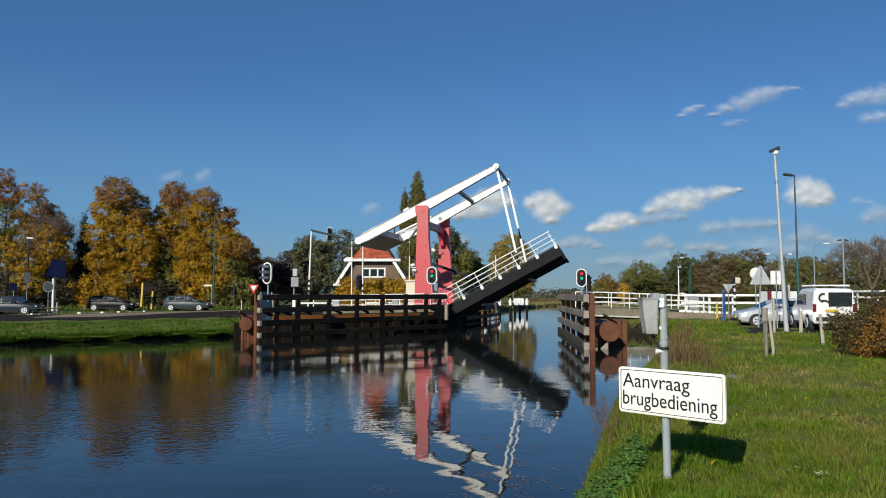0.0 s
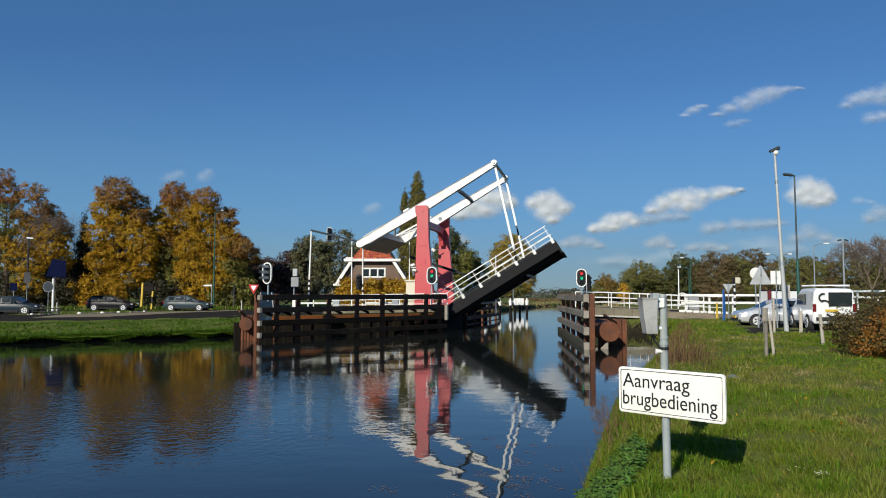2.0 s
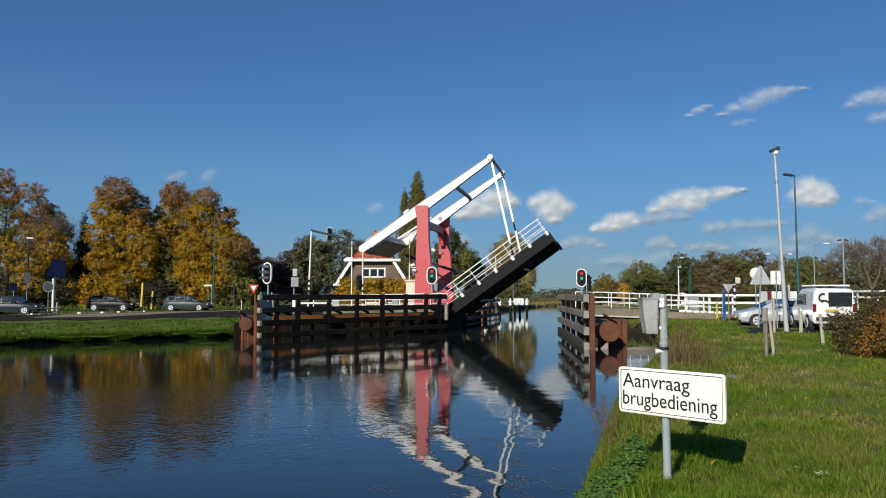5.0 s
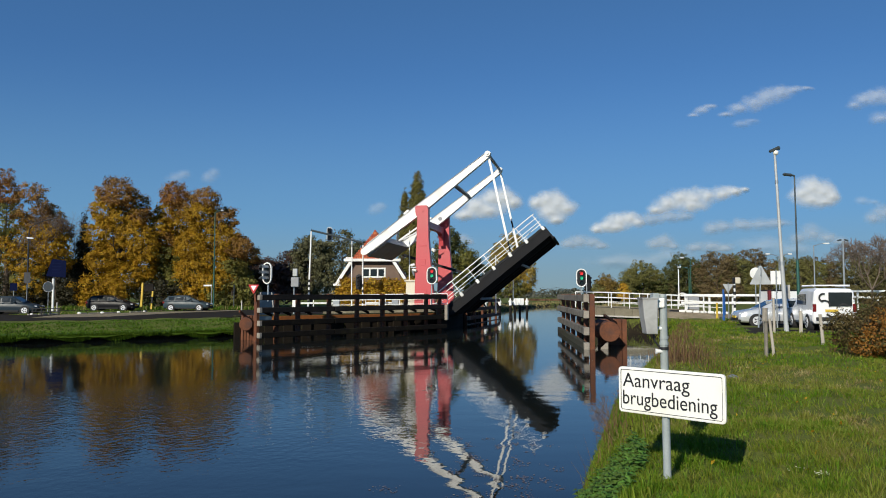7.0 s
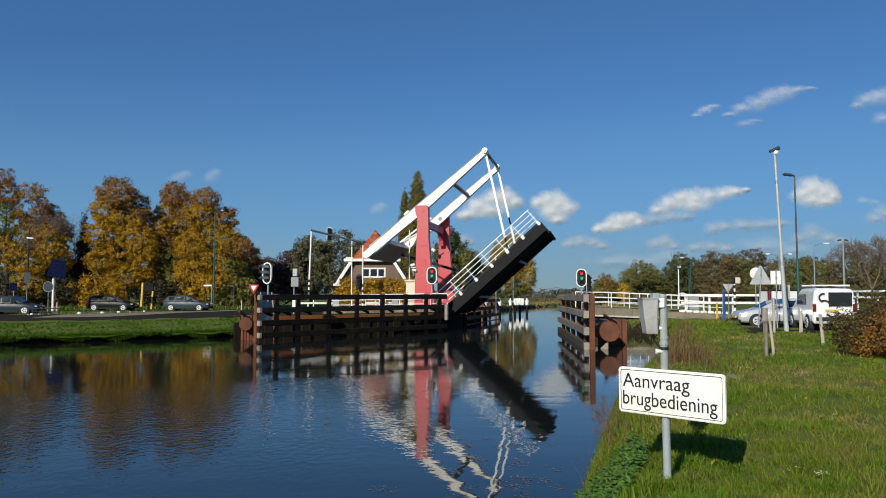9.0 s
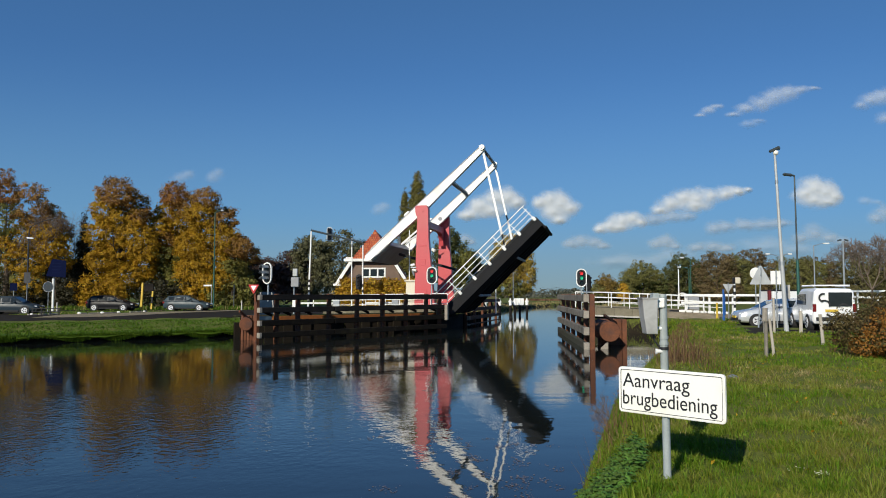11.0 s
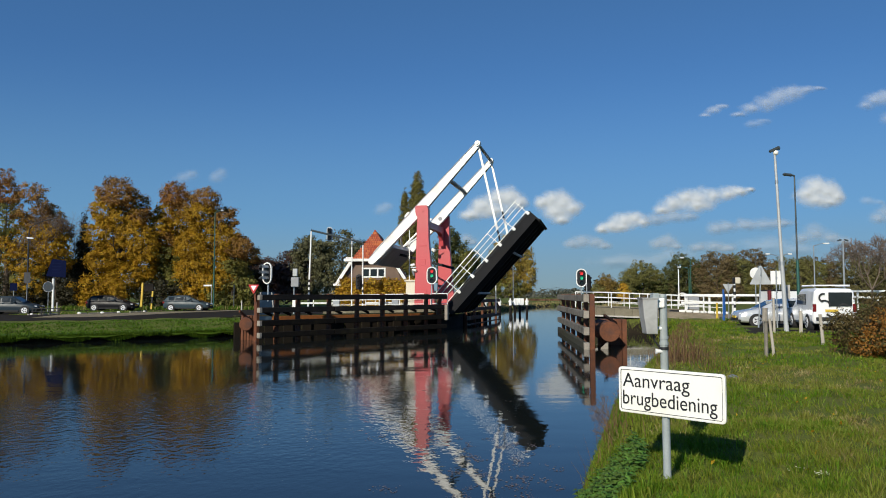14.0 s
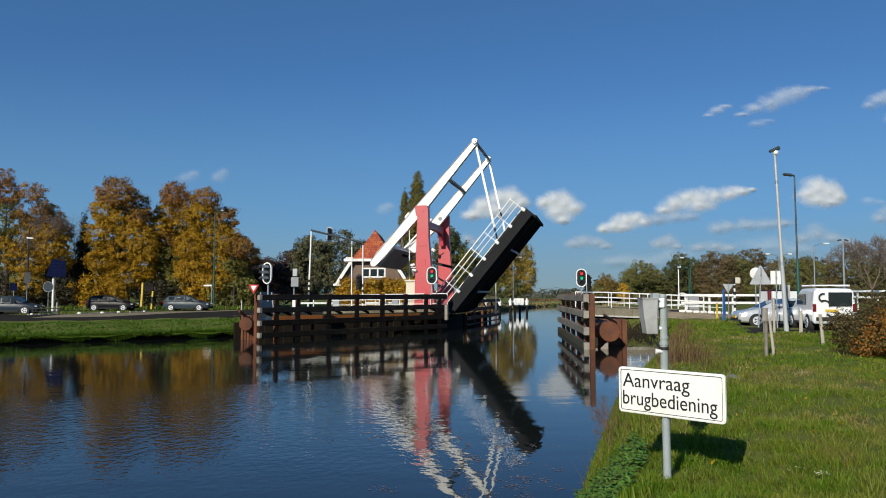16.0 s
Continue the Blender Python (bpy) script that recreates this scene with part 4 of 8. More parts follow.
def lobes(seed, cx, cz, rx, rz, n, top=0, ry=None):
    """A crown of n overlapping lobes inside an ellipse; each lobe's last value picks its leaf shade."""
    rng = np.random.default_rng(seed)
    ry = ry or rx * 0.8
    out = [(cx, 0, cz, rx * 0.62, ry * 0.62, rz * 0.72, 0)]
    for i in range(n):
        a = 2 * math.pi * (i + rng.uniform(-0.3, 0.3)) / n
        f = rng.uniform(0.55, 0.78)
        z = cz + math.sin(a) * rz * f
        q = rng.uniform(0.26, 0.42)
        out.append((cx + math.cos(a) * rx * f, rng.uniform(-0.5, 0.5) * ry, z, rx * q, ry * q * 1.2, rx * q * 0.95, 1 if (top is not None and z > cz + top and rng.uniform() < 0.75) else 0))
    return out


def crown_of(x, y, lobes_seen):
    """Crown lobes from their bearings and heights at the distance y, for a tree whose foot stands at x: (bearing, height, half width, half height, shade)."""
    k = y / 1350.0
    return [((a - 784) * k - x, 0.35 * ((i * 37) % 7 - 3), 1.65 + (521 - b) * k, rx * k, max(rx, 26) * k * 0.9, rz * k, m) for i, (a, b, rx, rz, m) in enumerate(lobes_seen)]


ROW = "autumn trees behind the road"
SHADES = [L_GOLD, L_BROWN, L_OLIVE, L_RUSSET]
for x, y, h, r0, count, seed, label, seen in [
        (-47.0, 82, 13.5, 0.32, 57000, 3, "large russet and golden autumn tree", [(2, 335, 36, 34, 3), (-50, 350, 50, 55, 3), (46, 362, 38, 38, 1), (64, 395, 34, 36, 1), (12, 392, 36, 34, 2), (38, 425, 36, 36, 0), (76, 424, 38, 36, 0), (104, 436, 26, 32, 0), (52, 462, 40, 26, 0), (100, 462, 28, 20, 0), (2, 452, 36, 34, 2), (60, 505, 26, 30, 0), (-55, 450, 60, 60, 0)]),
        (-35.6, 84, 13.6, 0.3, 57000, 5, "tall golden autumn tree with a brown top", [(212, 344, 34, 26, 1), (188, 372, 26, 28, 0), (238, 372, 26, 30, 1), (212, 388, 42, 26, 0), (188, 418, 34, 30, 0), (236, 420, 32, 32, 0), (210, 448, 44, 32, 0), (184, 462, 28, 22, 0), (254, 440, 28, 34, 0), (252, 470, 26, 28, 0), (214, 492, 42, 28, 0), (200, 518, 28, 22, 0)]),
        (-29.6, 87, 13.2, 0.28, 44000, 6, "golden brown autumn tree with olive patches", [(312, 348, 26, 22, 3), (332, 366, 18, 22, 1), (294, 376, 24, 22, 0), (312, 396, 34, 28, 0), (284, 404, 26, 26, 0), (296, 428, 32, 26, 1), (328, 430, 30, 28, 0), (300, 462, 32, 24, 2), (316, 490, 32, 24, 2), (282, 440, 24, 34, 0), (276, 490, 24, 30, 2)]),
        (-25.4, 84, 12.6, 0.3, 57000, 7, "broad golden autumn tree beside the road", [(368, 355, 25, 20, 1), (356, 382, 30, 24, 0), (392, 388, 24, 24, 1), (372, 414, 38, 28, 0), (344, 438, 32, 30, 0), (400, 430, 30, 28, 0), (376, 460, 40, 28, 0), (346, 482, 32, 28, 0), (424, 440, 24, 22, 1), (408, 470, 28, 24, 2), (440, 452, 15, 16, 1), (384, 500, 40, 22, 0)])]:
    make_tree("autumn_tree", x, y, h, crown_of(x, y, seen), count, 0.105, SHADES, label, r0=r0, spread=3.6, seed=seed, group=ROW, inner=0.7)
make_tree("autumn_tree", -43.4, 86, 9, crown_of(-43.4, 86, [(98, 392, 20, 26, 1), (112, 412, 18, 20, 1)]), 4200, 0.10, SHADES, "thin autumn tree with brown leaves and bare twigs", r0=0.16, seed=4, group=ROW, inner=0.6)
make_tree("autumn_tree", -22.3, 90, 7.6, crown_of(-22.3, 90, [(426, 492, 26, 26, 2), (440, 516, 24, 20, 2), (412, 520, 22, 18, 2)]), 9000, 0.11, SHADES, "small olive autumn tree at the road's edge", seed=8, r0=0.16, spread=2.0, group=ROW, inner=0.6)
make_tree("conifer", -40.3, 85.5, 9.9, [(0, 0, 1.3 + i * 1.1, 1.5 - i * 0.18, 1.5 - i * 0.18, 1.1) for i in range(8)] + [(0, 0, 9.9, 0.22, 0.22, 0.8)], 15000, 0.11, L_DARK, "dark narrow conifer between autumn trees", seed=9, spread=1.0, inner=0.1)
# understorey shrubs; the darkest ones have tree shade in their leaf colour
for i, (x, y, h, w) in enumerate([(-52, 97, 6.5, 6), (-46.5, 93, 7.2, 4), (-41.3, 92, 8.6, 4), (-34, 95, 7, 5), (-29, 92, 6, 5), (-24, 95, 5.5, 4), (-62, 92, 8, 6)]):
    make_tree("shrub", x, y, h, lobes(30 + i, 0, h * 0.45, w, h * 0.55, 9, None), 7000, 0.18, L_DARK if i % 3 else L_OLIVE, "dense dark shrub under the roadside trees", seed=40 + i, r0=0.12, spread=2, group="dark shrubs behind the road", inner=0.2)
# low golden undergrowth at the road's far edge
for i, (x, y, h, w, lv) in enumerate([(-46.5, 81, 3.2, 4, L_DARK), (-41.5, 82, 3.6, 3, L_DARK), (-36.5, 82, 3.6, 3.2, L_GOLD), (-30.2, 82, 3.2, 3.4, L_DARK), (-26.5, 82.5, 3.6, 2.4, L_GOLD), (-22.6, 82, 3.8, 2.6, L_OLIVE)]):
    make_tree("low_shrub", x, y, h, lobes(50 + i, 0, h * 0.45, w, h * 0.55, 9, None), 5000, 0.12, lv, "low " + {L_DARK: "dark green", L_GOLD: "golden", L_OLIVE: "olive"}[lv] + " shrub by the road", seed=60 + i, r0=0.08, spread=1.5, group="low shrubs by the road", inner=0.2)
# behind the crossing and the house
make_tree("plum_shrub", -21.0, 96, 5.9, lobes(70, 0, 3.0, 3.0, 2.9, 10, None), 3600, 0.24, L_PLUM, "dark plum coloured shrub behind the crossing", seed=70, r0=0.14, spread=2, inner=0.2)
for i, (x, y, h, w, lv) in enumerate([(-17.8, 103, 10.2, 3.2, L_GREY), (-14.0, 104, 10.8, 3.6, L_GREY), (-24.5, 104, 7.0, 3.2, L_PLUM), (-10.5, 108, 9.5, 3.5, L_DARK), (-20.5, 106, 8.4, 3.0, L_PLUM)]):
    make_tree("green_tree", x, y, h, lobes(80 + i, 0, h * 0.54, w, h * 0.46, 13, None), 11000, 0.15, lv, "green broadleaf tree behind the house and crossing", seed=80 + i, r0=0.2, spread=3, group="green trees behind the house")
for x, y, h, seed, lv, seen in [(0.6, 108, 9.0, 86, [L_DULL, L_OLIVE], [(796, 426, 18, 24, 0), (786, 452, 22, 30, 0), (808, 446, 20, 26, 0), (800, 484, 28, 30, 1), (824, 462, 15, 22, 1)]),
                                (4.4, 114, 7.0, 87, [L_DULL, L_OLIVE], [(836, 468, 16, 22, 0), (826, 492, 20, 24, 1), (850, 488, 16, 22, 0), (842, 510, 24, 16, 0), (864, 506, 14, 16, 1)])]:
    make_tree("green_tree", x, y, h, crown_of(x, y, seen), 15000, 0.125, lv, "dull green tree turning olive behind the bridge", seed=seed, r0=0.2, spread=2.5, group="green trees behind the house", inner=0.5)
for x, y, h, count, seed, label, top in [(-3.75, 112, 18.5, 46000, 21, "tall narrow olive poplar behind the bridge", 307), (-5.7, 113, 16.5, 20000, 22, "slender olive poplar behind the bridge", 338)]:
    wide = 1.0 if top < 320 else 0.58
    px = 784 + x / y * 1350
    seen = [(px + 1.2 * math.sin(i * 2.1), top + 8 + i * 9, wide * (6.0 + 14.0 * math.sin(min(1.0, i / 9.0) * math.pi / 2)), 13, 0) for i in range(20)]
    make_tree("poplar", x, y, h, [(a, 0.2 * b, c, rx, rx, rz, m) for a, b, c, rx, ry, rz, m in crown_of(x, y, seen)], count, 0.10, L_POPLAR, label, seed=seed, spread=1.0, inner=0.3)
# yellowing willow at the far bank
make_tree("willow", 11.6, 131, 11.0, crown_of(11.6, 131, [(902, 438, 24, 24, 0), (884, 462, 20, 30, 0), (922, 456, 21, 32, 0), (902, 476, 34, 34, 0), (936, 488, 13, 32, 0), (872, 496, 14, 28, 1), (902, 508, 36, 20, 1)]), 26000, 0.15,
          [leaf_mat("willow_leaves", (0.42, 0.29, 0.05), (0.26, 0.20, 0.045), vary=0.25), L_OLIVE], "yellowing willow on the far canal bank", seed=23, inner=0.5)
# right bank woods
for i, (x, y, h, w, lv) in enumerate([(46.6, 130, 8.2, 3.6, L_WOODBROWN),
                                      (51, 132, 7.6, 3.8, L_WOODOLIVE), (56, 136, 8.4, 4.2, L_WOODBROWN), (61.5, 132, 7.6, 4.2, L_WOODOLIVE), (67.5, 138, 8.0, 4.6, L_WOODBROWN), (73.5, 134, 8.2, 4.6, L_WOOD),
                                      (80, 136, 7.4, 4.6, L_WOODBROWN), (86, 132, 7.0, 4.6, L_WOODOLIVE)]):
    make_tree("wood_tree", x, y, h * 1.12, lobes(110 + i, 0, h * 0.56, w * 1.1, h * 0.58, 12, None), 17000, 0.125, lv, "broadleaf tree turning brown beyond the bridge", seed=110 + i, r0=0.2, spread=3, group="trees on the right bank", inner=0.25)
for x, y, h, count, seed, lv, label, seen in [
        (29.4, 138, 4.6, 9000, 171, [L_ROUND, L_WOODOLIVE], "round olive and orange tree beyond the bridge", [(1070, 505, 20, 18, 0), (1058, 514, 14, 14, 1), (1083, 512, 14, 15, 0), (1070, 522, 22, 10, 1)]),
        (34.2, 131, 6.6, 20000, 172, [L_WOODOLIVE, L_DULL], "broad olive green tree beyond the bridge", [(1132, 484, 24, 20, 0), (1112, 496, 18, 20, 0), (1154, 490, 20, 18, 0), (1135, 504, 32, 20, 1), (1104, 514, 14, 14, 0), (1168, 508, 14, 18, 1)]),
        (41.2, 133, 7.6, 20000, 173, [L_DULL, L_WOOD], "tall dark green tree at the wood's edge", [(1200, 470, 20, 20, 0), (1222, 476, 20, 22, 0), (1188, 492, 18, 22, 0), (1212, 498, 28, 24, 0), (1236, 500, 18, 22, 1), (1180, 512, 16, 16, 1)])]:
    make_tree("wood_tree", x, y, h, crown_of(x, y, seen), count, 0.125, lv, label, seed=seed, r0=0.2, spread=2.5, group="trees on the right bank", inner=0.5)
for i in range(12):
    x = 30 + i * 5.4
    make_tree("hedge_shrub", x, 142 + (i % 3), 4.0, lobes(130 + i, 0, 1.8, 3.6, 2.2, 8, None), 1500, 0.28, (L_DARK, L_OLIVE, L_MIXED)[i % 3], "dense dark shrub at the wood edge", seed=130 + i, r0=0.08, spread=1.5, group="shrubs at the wood edge", inner=0.2)
make_tree("yellow_shrub", 28.6, 121, 3.6, lobes(151, 0, 2.0, 0.9, 1.7, 7, None), 2500, 0.12, L_YELLOW, "slim yellow shrub before the wood", seed=151, r0=0.08, spread=0.8, inner=0.2)
# far wood beyond the canal bend: nobody could count it
rng = np.random.default_rng(7)
blobs = [((rng.uniform(30, 200), rng.uniform(330, 380), rng.uniform(0.6, 2.0)), (rng.uniform(4, 8), 4, rng.uniform(1.2, 2.9))) for _ in range(80)]
v, f = leaf_cloud(rng, blobs, 15000, 0.55, inner=0.2)
tagged(new("distant_trees", np_mesh("distant_trees", v, f, L_FAR)), "distant trees beyond the canal bend, blue-grey haze in their colour", "wood", kind="stuff")
blobs = [((rng.uniform(-200, 30), rng.uniform(300, 420), rng.uniform(1, 3.0)), (rng.uniform(6, 10), 4, rng.uniform(2.0, 4.5))) for _ in range(60)]
blobs += [((rng.uniform(60, 250), rng.uniform(168, 215), rng.uniform(2, 6.0)), (rng.uniform(5, 9), 4, rng.uniform(3, 4.6))) for _ in range(130)]
blobs += [((rng.uniform(90, 420), rng.uniform(200, 330), rng.uniform(1, 4.0)), (rng.uniform(6, 10), 5, rng.uniform(4, 8))) for _ in range(70)]
blobs += [((rng.uniform(-330, -75), rng.uniform(120, 200), rng.uniform(1, 4.0)), (rng.uniform(6, 10), 5, rng.uniform(5, 9))) for _ in range(60)]
v, f = leaf_cloud(rng, blobs, 57000, 0.6, inner=0.2)
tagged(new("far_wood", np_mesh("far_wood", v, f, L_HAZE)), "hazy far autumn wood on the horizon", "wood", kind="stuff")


def make_bare_tree(x, y, h, seed, label, forks=6):
    """A leafless crown: limbs that fork again and again into thin twigs."""
    r = np.random.default_rng(seed)
    th = thing("bare_tree", pose(x, y, -0.05), label, "tree")
    segs = []

    def grow(p, d, L, rad, depth):
        q = p + d * L
        segs.append((p, q, rad, rad * 0.68))
        if depth == 0:
            return
        for _ in range(4):
            e = (d + Vector(r.normal(size=3)) * 0.42 + Vector((0, 0, 0.12))).normalized()
            grow(q, e, L * r.uniform(0.64, 0.84), max(0.011, rad * 0.6), depth - 1)
    grow(Vector((0, 0, 0)), Vector((0, 0, 1)), h * 0.25, 0.11, forks)
    bm = B()
    for p, q, r0, r1 in segs[:40]:
        tube(bm, p, q, r0, r1, n=6, caps=False)
    part("trunk", bm, M_BARK, th)
    V, F = [], []
    for p, q, r0, r1 in segs[40:]:
        d = (q - p).normalized()
        a = d.orthogonal().normalized()
        b = d.cross(a)
        k = len(V)
        for c, rr in ((p, r0), (q, r1)):
            V += [tuple(c + a * rr), tuple(c - a * rr * 0.5 + b * rr * 0.87), tuple(c - a * rr * 0.5 - b * rr * 0.87)]
        F += [(k, k + 1, k + 4, k + 3), (k + 1, k + 2, k + 5, k + 4), (k + 2, k, k + 3, k + 5)]
    tagged(part("twig_spray", np_mesh("twig_spray", np.array(V), np.array(F), M_TWIG), None, th), kind="stuff")
    return th


M_TWIG = mat("grey_brown_twigs", (0.20, 0.15, 0.12), (0.14, 0.11, 0.09), rough=0.9, bump=0)
make_bare_tree(39.6, 70.5, 8.2, 3, "bare grey tree with fine twigs behind the van")
make_bare_tree(-41.6, 82.0, 12.6, 5, "bare twiggy tree beside the golden trees", 5)


def make_bush(x, y, blobs, count, size, leaves, label, seed, name="bush"):
    rng = np.random.default_rng(seed)
    th = thing(name, pose(x, y, -0.05), label, "bush")
    bm = B()
    for i in range(14):
        a = i * 2.4
        tube(bm, (math.cos(a) * 0.2, math.sin(a) * 0.2, 0), (math.cos(a) * 1.1, math.sin(a) * 1.1, rng.uniform(0.7, 1.3)), 0.025, 0.006, n=5, caps=False)
    part("stems", bm, M_BARK, th)
    for k, m in enumerate(leaves):
        v, f = leaf_cloud(rng, [(b[:3], b[3:6]) for b in blobs if len(b) < 7 or b[6] == k], count // len(leaves), size, inner=0.45, per=7)
        part("foliage", np_mesh("foliage", v, f, m), None, th)
    return th


make_bush(12.2, 19.6, [(0, 0, 0.8, 1.8, 1.6, 0.95, 0), (-1.42, -0.80, 0.62, 0.55, 0.45, 0.50, 1), (-1.05, -0.75, 0.95, 0.5, 0.45, 0.42, 1), (-1.72, -0.62, 0.38, 0.4, 0.4, 0.36, 1), (-2.05, -0.2, 0.72, 0.45, 0.5, 0.6, 0), (-1.35, -0.2, 0.65, 0.95, 0.9, 0.72, 0), (-0.9, 0.1, 1.15, 0.75, 0.8, 0.5, 0), (-0.6, -1.1, 0.5, 1.1, 0.8, 0.6, 0), (0.1, -1.2, 0.7, 0.9, 0.7, 0.7, 1), (0.9, -0.8, 0.95, 1.3, 1.1, 0.95, 1), (2.4, 0, 1.1, 1.4, 1.2, 1.0, 1), (0.3, 0.2, 1.35, 0.9, 0.8, 0.5), (1.3, 0.1, 1.25, 0.9, 0.8, 0.55, 1)],
          46000, 0.034, [L_HOLLY, L_BUSH], "dense autumn bush with brown and olive leaves on grass", 5)
# yellow hedge before the house
for i in range(6):
    x = -9.1 + i * 1.2
    make_bush(x, 70.4, [(0, 0, 1.3, 0.95, 0.7, 1.4), (0.3, 0, 2.4, 0.7, 0.5, 0.8)], 2600, 0.11, [L_YELLOW, L_GOLD], "yellow autumn hedge shrub before the house", 200 + i, "hedge_plant")["group"] = "yellow hedge before the house"


# ---------------- house ----------------
def make_house():
    """A brick house with a clipped gable towards the canal; x across the gable, y away from the water."""
    th = thing("house", pose(-6.95, 75.5, 0, 0, 0, 0), "brown brick house with orange tiled clipped gable roof", "house")
    W, D, EZ, CZ, RZ = 3.1, 11.0, 2.95, 4.85, 8.0      # half width, depth, eave, clip and ridge heights
    k = (CZ - EZ) / (RZ - EZ)
    cx = W * (1 - k)
    bm = B()
    prism(bm, [(-W + 0.15, 0), (W - 0.15, 0), (W - 0.15, EZ), (cx, CZ), (-cx, CZ), (-W + 0.15, EZ)], "y", 0.0, D)
    part("wall", bm, M_BRICK, th)
    # brick courses that stand proud of the gable
    roof_t = 0.14
    for sgn in (-1, 1):
        bm = B()
        a, b = Vector((sgn * (W + 0.35), 0, EZ - 0.42)), Vector((0, 0, RZ))
        x0, x1 = a, b
        v = [bm.verts.new(p) for p in ((a.x, -0.45, a.z), (cx * sgn, -0.45, CZ + 0.1), (0, 2.6, RZ), (0, D + 0.3, RZ), (a.x, D + 0.3, a.z))]
        w = [bm.verts.new((q.co.x, q.co.y, q.co.z + roof_t)) for q in v]
        bm.faces.new(v)
        bm.faces.new(w[::-1])
        for i in range(5):
            bm.faces.new((v[i], v[(i + 1) % 5], w[(i + 1) % 5], w[i]))
        bmesh.ops.recalc_face_normals(bm, faces=bm.faces)
        part("roof_slope", bm, M_TILE, th)
    hip = thing_part(th)
    # the clipped end, in rows of single tiles
    tile = mesh_of(tile_bm(0.235, 0.36), "roof_tile", M_TILE)
    n_rows = 13
    for j in range(n_rows):
        f = (j + 0.5) / n_rows
        half = (cx + 0.1) * (1 - f)
        y, z = -0.5 + f * 3.1, CZ + 0.12 + f * (RZ - CZ)
        n = max(1, int(round(2 * half / 0.235)))
        for i in range(n):
            ob = part("roof_tile", tile, None, hip)
            ob.matrix_basis = pose(-half + (i + 0.5) * 2 * half / n, y, z + 0.05, math.degrees(math.atan2(RZ - CZ, 3.1)), 0, 0)
    for sgn in (-1, 1):
        bm = B()
        bar(bm, (sgn * (W + 0.42), -0.48, EZ - 0.35), (sgn * (cx + 0.04), -0.48, CZ + 0.16), 0.1, 0.3, up=(0, 0, 1), bevel=0.01)
        part("barge_board", bm, M_WHITE, th, "white painted barge board")
        bm = B()
        box(bm, (0.75, 0.3, 0.22), (sgn * (W + 0.35), -0.40, EZ - 0.42), bevel=0.03)
        part("eave_return", bm, M_WHITE, th)
    bm = B()
    box(bm, (2 * cx + 1.7, 0.26, 0.28), (0, -0.52, CZ + 0.1), bevel=0.03)
    part("gutter", bm, M_WHITE, th, "white gutter board under the clipped roof")
    bm = B()
    box(bm, (0.8, 2.2, 0.9), (-2.25, 2.4, 4.75), bevel=0.03)
    dormer = part("dormer", bm, M_BRICK, th, "small dormer on the roof slope")
    bm = B()
    box(bm, (1.05, 2.5, 0.14), (-2.3, 2.4, 5.25), bevel=0.02)
    part("dormer_roof", bm, M_WHITE, dormer, "white flat dormer roof")
    bm = B()
    box(bm, (0.6, 0.03, 0.6), (-2.25, 1.29, 4.75), bevel=0.01)
    part("dormer_front", bm, M_WHITE, dormer)
    make_window(th, 0.1, -0.02, 3.72, 2.35, 1.0, (0.333, 0.667))
    make_window(th, -1.9, -0.02, 1.5, 1.5, 1.4, (0.5,))
    make_window(th, 1.7, -0.02, 1.5, 1.5, 1.4, (0.5,))
    return th


def thing_part(th):
    """The battens of the clipped roof end, which carry the tiles."""
    bm = B()
    for f in (0.0, 0.25, 0.5, 0.75):
        w = 1.85 * (1 - f)
        bar(bm, (-w, -0.4 + f * 3.1, 4.9 + f * 3.1), (w, -0.4 + f * 3.1, 4.9 + f * 3.1), 0.05, 0.05)
    v = [bm.verts.new(p) for p in ((-1.95, -0.42, 4.88), (1.95, -0.42, 4.88), (0, 2.6, 7.98))]
    bm.faces.new(v)
    return part("hip", bm, M_TILE, th)


def tile_bm(w, h):
    bm = B()
    n = 5
    rows = []
    for y, z in ((-h / 2, 0.03), (h / 2, 0.0)):
        rows.append([bm.verts.new((-w / 2 + w * i / (n - 1), y, z + 0.03 * math.sin(math.pi * 2 * i / (n - 1)))) for i in range(n)])
    for i in range(n - 1):
        bm.faces.new((rows[0][i], rows[0][i + 1], rows[1][i + 1], rows[1][i]))
    lip = [bm.verts.new((v.co.x, v.co.y, v.co.z - 0.03)) for v in rows[0]]
    for i in range(n - 1):
        bm.faces.new((lip[i], lip[i + 1], rows[0][i + 1], rows[0][i]))
    return bm


def make_window(parent, x, y, z, w, h, cuts):
    bm = B()
    t = 0.15
    for a, b, c, d in ((-w / 2, w / 2, h / 2 - t, h / 2), (-w / 2, w / 2, -h / 2, -h / 2 + t)):
        box(bm, (b - a, 0.1, d - c), ((a + b) / 2 + x, y, (c + d) / 2 + z), bevel=0.01)
    edges = [0.0] + list(cuts) + [1.0]
    for e in edges:
        xx = min(max(-w / 2 + e * w, -w / 2 + t / 2), w / 2 - t / 2)
        box(bm, (t, 0.104, h - 0.01), (x + xx, y, z), bevel=0.01)
    win = part("window", bm, M_WHITE, parent, "white framed window with dark panes")
    for e0, e1 in zip(edges[:-1], edges[1:]):
        bm = B()
        box(bm, ((e1 - e0) * w - t, 0.02, h - 2 * t), (x - w / 2 + (e0 + e1) / 2 * w, y - 0.02, z))
        part("pane", bm, M_GLASSDARK, win)
    return win


make_house()


